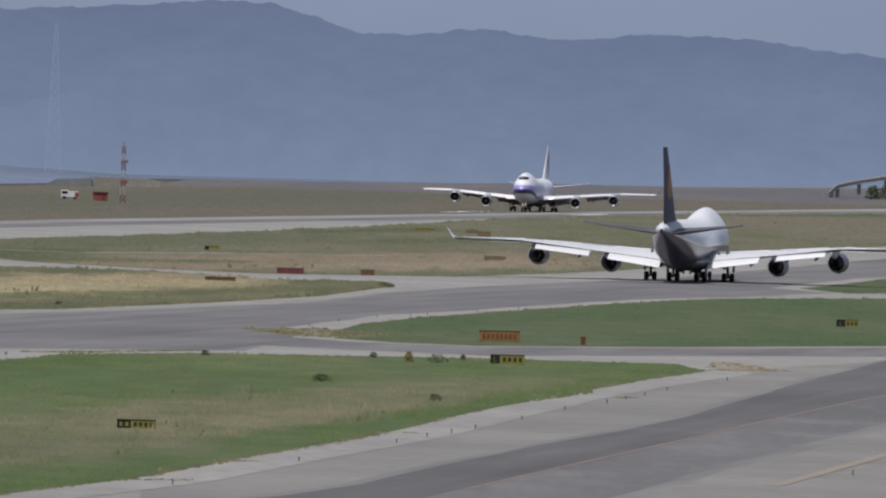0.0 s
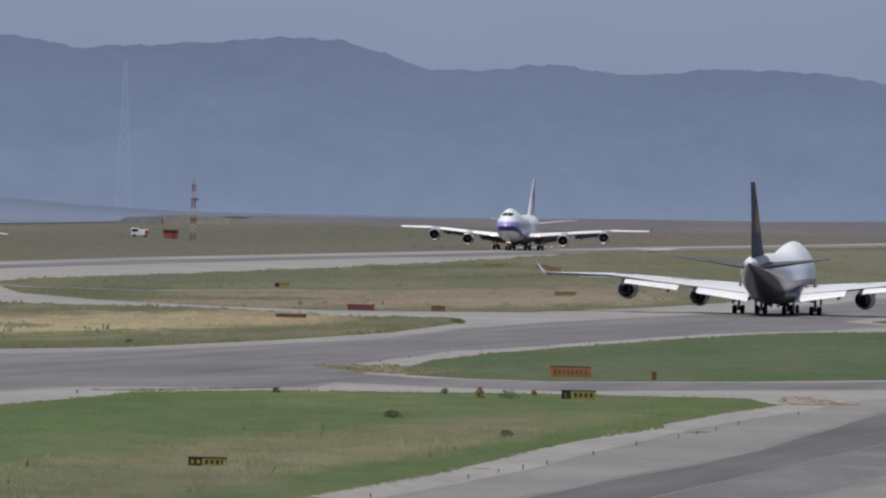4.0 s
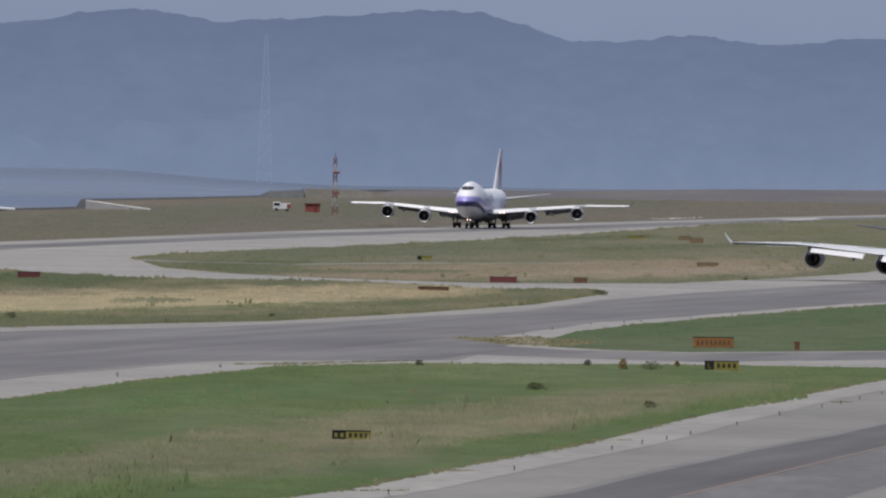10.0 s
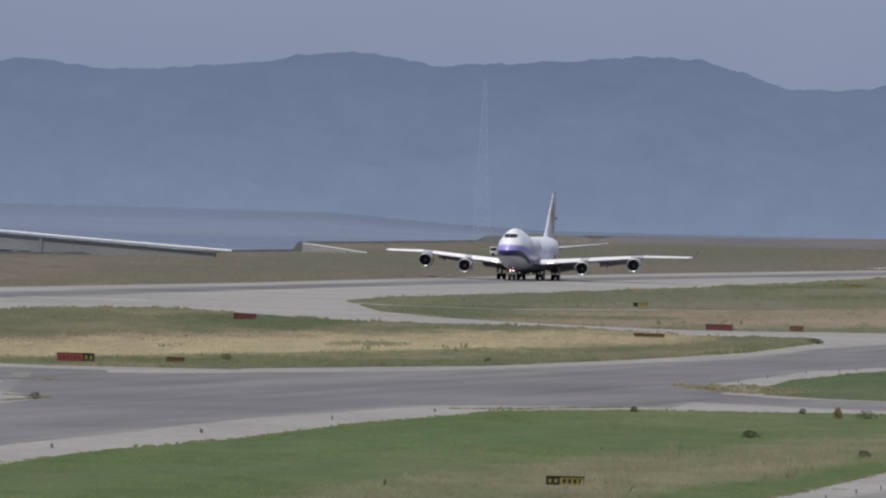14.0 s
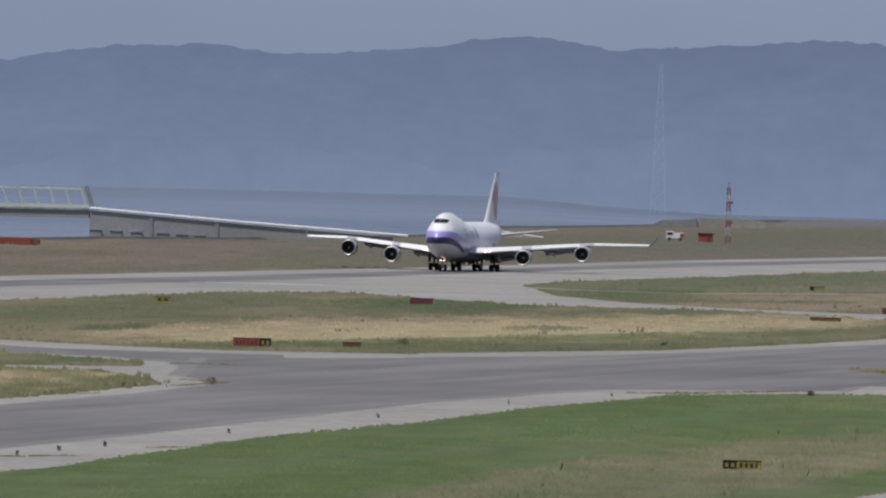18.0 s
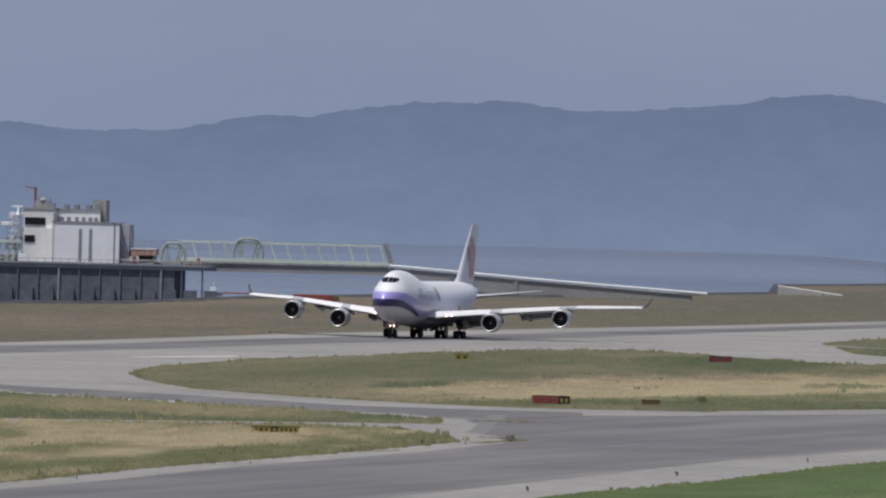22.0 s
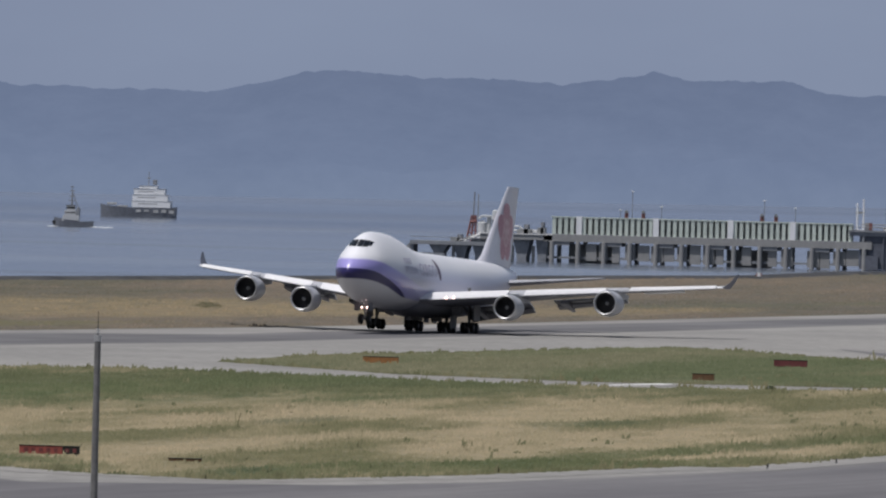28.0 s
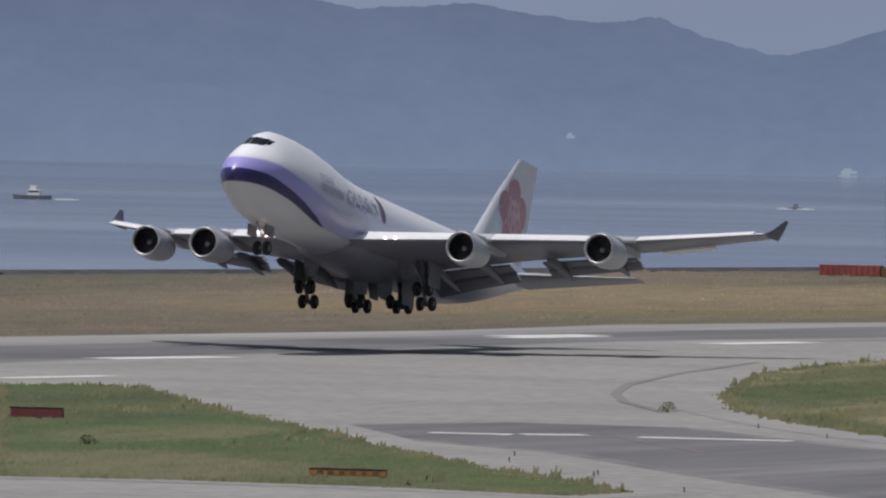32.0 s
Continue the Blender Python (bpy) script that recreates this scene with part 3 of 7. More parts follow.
sheet("road", ragged(TAXI_FORK), 0.005, asphalt, "narrow grey asphalt taxiway", "taxiway")
sheet("pavement", APRON, 0.006, darker_concrete, "darker grey stained concrete apron", "pavement")
sheet("road", ragged(grown(TAXI_WIDE, 0.7), 0.3), 0.009, worn_edge, "dusty edge of the taxiway beside the apron", "taxiway")
sheet("road", ragged(grown(TAXI_WIDE, -0.7), 0.3), 0.012, asphalt, "worn grey asphalt taxiway near the deck", "taxiway")
sheet("road", ragged(grown(TAXI_NEAR, -0.3), 0.2), 0.0155, near_asphalt, "dark grey asphalt taxiway near the deck", "taxiway")
sheet("road", ragged(grown(TAXI_LEFT, 0.8)), 0.007, worn_edge, "dusty edge of the curving taxiway", "taxiway")
sheet("road", ragged(grown(TAXI_LEFT, -0.8)), 0.0107, taxi_asphalt, "dark grey asphalt taxiway curving to the runway", "taxiway")
sheet("pavement", ragged(WEDGE), 0.0165, concrete, "pale concrete wedge beside the taxiway", "pavement")
for i, (key, (pts, mat)) in enumerate(GRASS.items()):
    sheet("pavement", ragged(grown(pts, 3.0 if key in ("inner", "strip") else 4.5), 0.4, seed=i), 0.021, concrete, "pale concrete shoulder round the grass", "pavement")
for i, (key, (pts, mat)) in enumerate(GRASS.items()):
    sheet("grass", ragged(pts, 0.4, 12.0, i + 20), 0.026, mat, "mown green grass beside the taxiway" if mat in (green_grass, mown_grass) else "half-dry yellow and green grass between taxiways", "grass")

# the sea wall: a dark rock bank along the shore
bm = bmesh.new()
rings = []
for i, (x, y) in enumerate(WALL_LINE + [(20, 4620), (190, 4700), (600, 4700)]):
    h = 0.5 if i < len(WALL_LINE) - 1 else 0.8
    rings.append([(x - 7, y + 14, SEA - 1), (x - 3, y + 3, h), (x - 1, y + 1, h), (x + 1, y - 1, 0)])
loft_bm(rings, bm, close=False, caps=False)
tagged(part("sea_wall", bm, rock), "dark rock sea wall along the shore", "sea wall", "", "structure")

# the far bank, which rises gently beyond the runway's end
bm = bmesh.new()
rows = []
for x in range(-96, 800, 24):
    rise = 4.6 * min(1, max(0, (x + 130) / 330)) + 0.25 * math.sin(x * 0.05)
    rows.append([bm.verts.new((x, 4180, 0.01)), bm.verts.new((x, 4420, rise * 0.6)), bm.verts.new((x, 4640, rise)), bm.verts.new((x, 4720, rise - 2))])
for p, q in zip(rows, rows[1:]):
    for i in range(3):
        bm.faces.new((p[i], q[i], q[i + 1], p[i + 1]))
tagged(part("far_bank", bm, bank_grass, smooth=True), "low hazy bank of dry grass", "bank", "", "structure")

# hazy mountains over the far shore
RIDGE = [78.7, 78.7, 78.7, 78.5, 77.5, 76.4, 75.4, 73.7, 72.0, 70.3, 67.4, 63.7, 65.0, 66.1, 66.2, 63.0, 61.1, 60.6, 62.8, 55.8, 51.7, 49.2, 53.1, 58.6, 64.3, 60.9, 57.7, 52.6, 45.0, 44.5, 44.0, 44.0, 44.0, 44.0, 47.5, 52.4, 52.9, 51.8, 50.8, 51.3, 50.6, 49.8, 52.1, 55.4, 52.1, 52.8, 53.5, 49.0, 48.2, 50.7, 48.8, 48.0, 48.7, 49.5, 53.2, 55.9, 55.3, 59.1, 61.1, 62.4, 63.0, 62.9, 60.3, 60.6, 61.7, 63.1, 64.7, 68.0, 69.3, 67.2, 64.2, 65.8, 66.8, 67.5, 69.5, 70.1, 69.2, 64.3, 58.6, 58.7, 60.6, 61.7, 59.1, 58.5, 60.3, 61.3, 61.2, 60.7, 58.3, 56.2, 54.8, 54.7]
RIDGE_AZ = np.linspace(-16.0, 2.2, len(RIDGE))


def ridge_height(a):
    base = float(np.interp(a, RIDGE_AZ, RIDGE))
    if a > 2.2 or a < -16.0:
        base = (55 if a > 0 else 78) + 9 * math.sin(a * 2.1)
    base += (base - EYE[2]) * float(np.interp(a, (-16, -8, -5), (0.035, 0.03, 0.01)))
    return base + 0.9 * noise.noise((a * 14, 0, 0)) + 0.9 * noise.noise((a * 5, 5, 0)) + 0.45 * noise.noise((a * 40, 9, 0))


m_hill, nt, b = node_mat("hazy_mountain")
tc = nt.nodes.new("ShaderNodeTexCoord")
sep = nt.nodes.new("ShaderNodeSeparateXYZ")
nt.links.new(tc.outputs["Object"], sep.inputs[0])
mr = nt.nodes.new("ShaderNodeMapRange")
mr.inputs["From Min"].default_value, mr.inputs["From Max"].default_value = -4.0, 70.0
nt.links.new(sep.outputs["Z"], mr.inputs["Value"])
# haze painted as a glowing ramp, paler towards the water
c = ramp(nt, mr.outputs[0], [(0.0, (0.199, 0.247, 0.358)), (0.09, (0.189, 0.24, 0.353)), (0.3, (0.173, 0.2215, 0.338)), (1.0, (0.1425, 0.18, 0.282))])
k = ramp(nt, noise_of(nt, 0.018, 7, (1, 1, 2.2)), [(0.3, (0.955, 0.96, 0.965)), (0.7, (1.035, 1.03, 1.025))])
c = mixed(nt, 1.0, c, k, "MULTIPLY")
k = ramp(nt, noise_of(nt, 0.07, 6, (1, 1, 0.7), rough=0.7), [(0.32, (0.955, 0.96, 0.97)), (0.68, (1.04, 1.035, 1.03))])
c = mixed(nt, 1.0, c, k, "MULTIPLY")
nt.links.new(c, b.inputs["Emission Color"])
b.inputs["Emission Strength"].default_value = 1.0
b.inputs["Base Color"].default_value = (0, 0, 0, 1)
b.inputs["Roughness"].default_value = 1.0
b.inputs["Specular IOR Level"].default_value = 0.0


def hill_height(r, a):
    f = (r - 4750) / 120
    return SEA - 0.5 + (ridge_height(a) - SEA) * f ** 0.85 if f > 0 else SEA - 0.5


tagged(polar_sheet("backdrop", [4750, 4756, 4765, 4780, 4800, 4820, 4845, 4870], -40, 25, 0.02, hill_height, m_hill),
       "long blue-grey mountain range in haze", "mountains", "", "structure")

# nearer foothills, a touch paler: the same painted haze, glowing slightly more
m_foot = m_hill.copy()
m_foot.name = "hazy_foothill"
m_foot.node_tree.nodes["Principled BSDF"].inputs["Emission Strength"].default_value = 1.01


def foot_height(r, a):
    f = (r - 4735) / 20
    n = 0.5 + 0.5 * noise.noise((a * 0.9, 3.3, 0)) + 0.25 * noise.noise((a * 2.7, 8.1, 0)) + 0.08 * noise.noise((a * 9, 1.7, 0))
    return SEA - 0.5 + (ridge_height(a) * (0.22 + 0.4 * n)) * f


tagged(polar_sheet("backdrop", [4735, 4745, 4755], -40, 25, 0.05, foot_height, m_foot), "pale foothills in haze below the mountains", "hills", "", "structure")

# the hazy sky low over the mountains
m_sky, nt, b = node_mat("hazy_sky")
tc = nt.nodes.new("ShaderNodeTexCoord")
sep = nt.nodes.new("ShaderNodeSeparateXYZ")
nt.links.new(tc.outputs["Object"], sep.inputs[0])
mr = nt.nodes.new("ShaderNodeMapRange")
mr.inputs["From Min"].default_value, mr.inputs["From Max"].default_value = 40.0, 500.0
nt.links.new(sep.outputs["Z"], mr.inputs["Value"])
c = ramp(nt, mr.outputs[0], [(0.0, (0.2279, 0.275, 0.392)), (0.12, (0.2425, 0.29, 0.4067)), (1.0, (0.3201, 0.4, 0.5684))])
k = ramp(nt, noise_of(nt, 0.004, 4, (1, 1, 2.5)), [(0.3, (0.95, 0.95, 0.96)), (0.7, (1.05, 1.05, 1.04))])
nt.links.new(mixed(nt, 1.0, c, k, "MULTIPLY"), b.inputs["Emission Color"])
b.inputs["Emission Strength"].default_value = 1.0
b.inputs["Base Color"].default_value = (0, 0, 0, 1)
b.inputs["Specular IOR Level"].default_value = 0.0
bm = bmesh.new()
rows = [[bm.verts.new((4930 * math.sin(radians(a)), 4930 * math.cos(radians(a)), z)) for a in range(-60, 61, 3)] for z in (-20, 600)]
for i in range(len(rows[0]) - 1):
    bm.faces.new((rows[0][i], rows[0][i + 1], rows[1][i + 1], rows[1][i]))
tagged(part("backdrop", bm, m_sky), "grey-blue hazy sky over the mountains", "sky", "", "structure")

# ---- aircraft ----
# Aircraft space: x to its right wing, y to its nose, z up; the origin lies on the ground between the main gears.
GEAR = 33.4
PROFILE = [  # distance from the nose, bottom, top, half width
    (0.0, 5.45, 5.65, 0.10), (0.35, 4.85, 6.3, 0.72), (1.0, 4.3, 7.0, 1.28), (2.0, 3.7, 7.8, 1.85), (3.0, 3.25, 8.45, 2.22),
    (4.2, 2.86, 9.15, 2.55), (5.4, 2.6, 9.8, 2.78), (7.0, 2.34, 10.22, 2.98), (9.0, 2.14, 10.35, 3.14), (12.0, 2.0, 10.35, 3.24),
    (15.0, 1.95, 10.2, 3.25), (18.0, 1.95, 9.75, 3.25), (21.0, 1.95, 9.1, 3.25), (24.0, 1.95, 8.8, 3.25), (28.0, 1.95, 8.72, 3.25),
    (36.0, 1.95, 8.72, 3.25), (45.0, 1.98, 8.72, 3.25), (49.0, 2.3, 8.72, 3.18), (53.0, 3.0, 8.7, 2.9), (57.0, 3.95, 8.64, 2.4),
    (61.0, 5.0, 8.5, 1.75), (65.0, 6.05, 8.25, 1.05), (67.5, 6.7, 7.95, 0.55), (68.6, 7.0, 7.6, 0.22)]
PS = np.array(PROFILE)


def hull(s):
    return tuple(float(np.interp(s, PS[:, 0], PS[:, i])) for i in (1, 2, 3))


def pinch(s, u):
    """The upper deck is narrower than the hull below."""
    return 1 - float(np.interp(s, (1.0, 4.5, 15.0, 24.0), (0.0, 0.34, 0.26, 0.0))) * max(0.0, u) ** 2


def hull_mid(s):
    lo, hi, w = hull(s)
    return lo + min(3.35, 0.5 * (hi - lo))


def hull_point(s, ang, out=0.0):
    """A point of the skin: ang 0 at the right side, 90 at the crown, 180 at the left side."""
    lo, hi, w = hull(s)
    mid = hull_mid(s)
    c, sn = math.cos(radians(ang)), math.sin(radians(ang))
    h = hi - mid if sn > 0 else mid - lo
    return Vector(((w + out) * c * pinch(s, sn), GEAR - s, mid + (h + out) * sn))


def hull_side(s, z, side, out=0.02):
    """The skin's place at height z on the left (-1) or right (+1) side."""
    lo, hi, w = hull(s)
    mid = hull_mid(s)
    h = hi - mid if z > mid else mid - lo
    q = max(0.0, 1 - ((z - mid) / h) ** 2)
    return Vector((side * (w * math.sqrt(q) * pinch(s, (z - mid) / h) + out), GEAR - s, z))


def hull_front(x, z, side):
    """The skin's place at span x and height z round the cockpit."""
    a, b = 2.0, 11.5
    for i in range(30):
        m = (a + b) / 2
        if hull(m)[1] > z and abs(hull_side(m, z, 1, 0.0).x) > x:
            b = m
        else:
            a = m
    return Vector((side * x, GEAR - b + 0.04, z + 0.03))


def fuselage_paint(name, freighter):
    """The livery, with shade painted in: bands that follow height and length along the fuselage."""
    m, nt, b = node_mat(name)
    tc = nt.nodes.new("ShaderNodeTexCoord")
    sep = nt.nodes.new("ShaderNodeSeparateXYZ")
    nt.links.new(tc.outputs["Object"], sep.inputs[0])
    along = nt.nodes.new("ShaderNodeMath")
    along.operation = "SUBTRACT"
    along.inputs[0].default_value = GEAR
    nt.links.new(sep.outputs["Y"], along.inputs[1])

    def curve_of(points):
        """Height as a function of the distance from the nose."""
        f = nt.nodes.new("ShaderNodeFloatCurve")
        cv = f.mapping.curves[0]
        for i, (s, z) in enumerate(points):
            if i < 2:
                cv.points[i].location = (s / 70, z / 12)
            else:
                cv.points.new(s / 70, z / 12)
        f.mapping.update()
        d = nt.nodes.new("ShaderNodeMath")
        d.operation = "DIVIDE"
        nt.links.new(along.outputs[0], d.inputs[0])
        d.inputs[1].default_value = 70
        nt.links.new(d.outputs[0], f.inputs["Value"])
        k = nt.nodes.new("ShaderNodeMath")
        k.operation = "MULTIPLY"
        nt.links.new(f.outputs[0], k.inputs[0])
        k.inputs[1].default_value = 12
        return k.outputs[0]

    def below(line, soft=0.03):
        mr = nt.nodes.new("ShaderNodeMapRange")
        d = nt.nodes.new("ShaderNodeMath")
        d.operation = "SUBTRACT"
        nt.links.new(line, d.inputs[0])
        nt.links.new(sep.outputs["Z"], d.inputs[1])
        mr.inputs["From Min"].default_value, mr.inputs["From Max"].default_value = -soft, soft
        nt.links.new(d.outputs[0], mr.inputs["Value"])
        return mr.outputs[0]

    base = ramp(nt, noise_of(nt, 0.35, 4, (1, 0.3, 1)), [(0.3, (0.84, 0.855, 0.92)), (0.7, (0.9, 0.912, 0.96))])
    if freighter:
        # lavender stands in for the sky-lit shade on the flanks
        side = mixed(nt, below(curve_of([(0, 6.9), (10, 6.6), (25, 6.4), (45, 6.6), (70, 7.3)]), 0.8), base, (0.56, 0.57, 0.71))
        fade = nt.nodes.new("ShaderNodeMapRange")
        fade.inputs["From Min"].default_value, fade.inputs["From Max"].default_value = 7.0, 27.0
        fade.inputs["To Min"].default_value, fade.inputs["To Max"].default_value = 1.0, 0.0
        nt.links.new(along.outputs[0], fade.inputs["Value"])
        vmask = nt.nodes.new("ShaderNodeMath")
        vmask.operation = "MULTIPLY"
        nt.links.new(fade.outputs[0], vmask.inputs[0])
        nt.links.new(below(curve_of([(0, 7.0), (3, 7.05), (8, 6.35), (14, 5.35), (20, 4.5), (26, 3.9), (70, 3.6)]), 0.12), vmask.inputs[1])
        c = mixed(nt, vmask.outputs[0], side, (0.36, 0.33, 0.72))
        c = mixed(nt, below(curve_of([(0, 6.0), (2, 5.95), (6, 5.25), (10, 4.35), (14, 3.4), (17, 2.6), (24, 1.4), (70, 1.0)]), 0.05), c, (0.035, 0.03, 0.13))
        c = mixed(nt, below(curve_of([(0, 4.85), (2, 4.85), (6, 4.4), (10, 3.75), (13.6, 3.3), (15, 3.25), (24, 3.0), (70, 3.0)]), 0.05), c, (0.66, 0.655, 0.69))
        # belly darkened softly, shade painted below the livery
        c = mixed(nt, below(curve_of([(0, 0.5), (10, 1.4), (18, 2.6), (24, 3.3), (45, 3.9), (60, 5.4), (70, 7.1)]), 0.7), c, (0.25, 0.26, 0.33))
    else:
        # grey lower hull, darkened further for the shade under a high sun
        c = mixed(nt, below(curve_of([(0, 5.2), (20, 5.1), (48, 5.2), (58, 6.0), (66, 7.0), (70, 7.4)]), 0.08), base, (0.10, 0.095, 0.13))
    nt.links.new(c, b.inputs["Base Color"])
    b.inputs["Roughness"].default_value = 0.3
    return m


def ellipse_ring(s, n=40):
    return [hull_point(s, 360 * i / n) for i in range(n)]


def foil_ring(le, chord, x, z, thick, n=9, twist=0.0):
    """An aerofoil section at span x: le is the leading edge's distance from the nose."""
    pts = []
    up = [(1 - math.cos(math.pi * i / n)) / 2 for i in range(n + 1)]
    for c in up[::-1]:
        t = thick * chord * (1.48 * math.sqrt(c) - 0.63 * c - 1.75 * c * c + 1.42 * c ** 3 - 0.51 * c ** 4)
        pts.append((c, t))
    for c in up[1:-1]:
        t = thick * chord * (1.48 * math.sqrt(c) - 0.63 * c - 1.75 * c * c + 1.42 * c ** 3 - 0.51 * c ** 4)
        pts.append((c, -0.62 * t))
    return [Vector((x, GEAR - le - c * chord, z + t - twist * c * chord)) for c, t in pts]


WING = [(2.6, 20.3, 15.6, 3.3, 0.13), (6.0, 23.0, 13.4, 3.6, 0.12), (12.0, 28.0, 10.2, 4.15, 0.105), (21.2, 36.1, 7.1, 4.95, 0.09), (22.4, 37.2, 6.8, 5.05, 0.09), (27.0, 41.3, 5.4, 5.4, 0.085), (31.2, 45.0, 4.1, 5.75, 0.08)]
WA = np.array(WING)


def wing_at(x):
    return tuple(float(np.interp(x, WA[:, 0], WA[:, i])) for i in (1, 2, 3))


def revolve_bm(profile, seg=28, bm=None):
    """A body of revolution round the y axis: profile of (y, radius)."""
    bm = bm or bmesh.new()
    rows = [[bm.verts.new((r * math.cos(2 * math.pi * i / seg), y, r * math.sin(2 * math.pi * i / seg))) for i in range(seg)] for y, r in profile]
    for a, b in zip(rows, rows[1:]):
        for i in range(seg):
            bm.faces.new((a[i], a[(i + 1) % seg], b[(i + 1) % seg], b[i]))
    bmesh.ops.recalc_face_normals(bm, faces=bm.faces)
    return bm


def moved(bm, m):
    bmesh.ops.transform(bm, matrix=m, verts=bm.verts)
    return bm


def wheel_set(parent, x, y, z, name="wheel"):
    bm = revolve_bm([(-0.22, 0.30), (-0.22, 0.50), (-0.15, 0.60), (0.0, 0.625), (0.15, 0.60), (0.22, 0.50), (0.22, 0.30)], 18)
    n = len(bm.faces)
    revolve_bm([(-0.2, 0.02), (-0.2, 0.3), (0.2, 0.3), (0.2, 0.02)], 12, bm)
    bm.faces.ensure_lookup_table()
    for f in bm.faces[n:]:
        f.material_index = 1
    part(name, moved(bm, Matrix.Translation((x, y, z)) @ Matrix.Rotation(math.pi / 2, 4, "Z")), [rubber, strut_dark], parent, "black tyre on a grey hub", smooth=True)


GEARS = {}
TRUCKS = {}


def bogie(plane, x, s, top):
    """A main gear leg and its four-wheel truck, which turns about its pivot."""
    y = GEAR - s
    gear = part("main_gear", bar_bm((x, y, 0.7), (x * 0.96, y, top + 1.2), 0.19, None, 10), strut_dark, plane, "grey main landing gear leg")
    GEARS.setdefault(plane.name, []).append(gear)
    part("brace", bar_bm((x, y, 1.5), (x * 0.7, y - 0.3, top + 0.6), 0.09), strut_dark, gear)
    part("brace", bar_bm((x, y, 1.4), (x, y + 1.6, top + 0.6), 0.08), strut_dark, gear)
    part("gear_door", box_bm(0.08, 2.6, 2.1, (x * 1.0 + (0.78 if x > 0 else -0.78), y, top - 2.5), bevel=0.03), door_grey, gear, "dark gear door")
    if abs(x) > 3:
        ring = [[(x * 0.8 - 0.75 * k, y + dy, top - dz), (x * 0.8 + 0.75 * k, y + dy, top - dz), (x * 0.8 + 0.75 * k, y + dy + 0.08, top - dz), (x * 0.8 - 0.75 * k, y + dy + 0.08, top - dz)] for k, dy, dz in ((1.0, 1.7, -0.3), (1.0, 1.75, 0.9), (0.5, 1.8, 2.0))]
        part("gear_door", loft_bm(ring), door_grey, gear, "dark tapered forward gear door")
    else:
        ring = [[(x * 0.25 - 0.04, y + dy - k, 3.0 - dz), (x * 0.25 + 0.04, y + dy - k, 3.0 - dz), (x * 0.25 + 0.04, y + dy + k, 3.0 - dz), (x * 0.25 - 0.04, y + dy + k, 3.0 - dz)] for k, dy, dz in ((1.7, 0.2, 0.0), (1.5, 0.2, 1.0), (0.8, 0.1, 2.0))]
        part("gear_door", loft_bm(ring), door_grey, gear, "dark inner gear door")
        part("gear_door", box_bm(1.3, 0.08, 1.5, (x * 0.6, y + 1.6, 1.2), bevel=0.02), door_grey, gear, "dark forward gear door")
    truck = part("truck", bar_bm((0, -0.95, 0), (0, 0.95, 0), 0.15), strut_dark, plane, "dark truck beam with four wheels")
    truck.matrix_basis = pose(x, y, 0.625)
    TRUCKS.setdefault(plane.name, []).append((truck, x, y))
    for dy in (-0.74, 0.74):
        part("axle", bar_bm((-0.55, dy, 0), (0.55, dy, 0), 0.08), strut_dark, truck)
        for dx in (-0.56, 0.56):
            wheel_set(truck, dx, dy, 0)


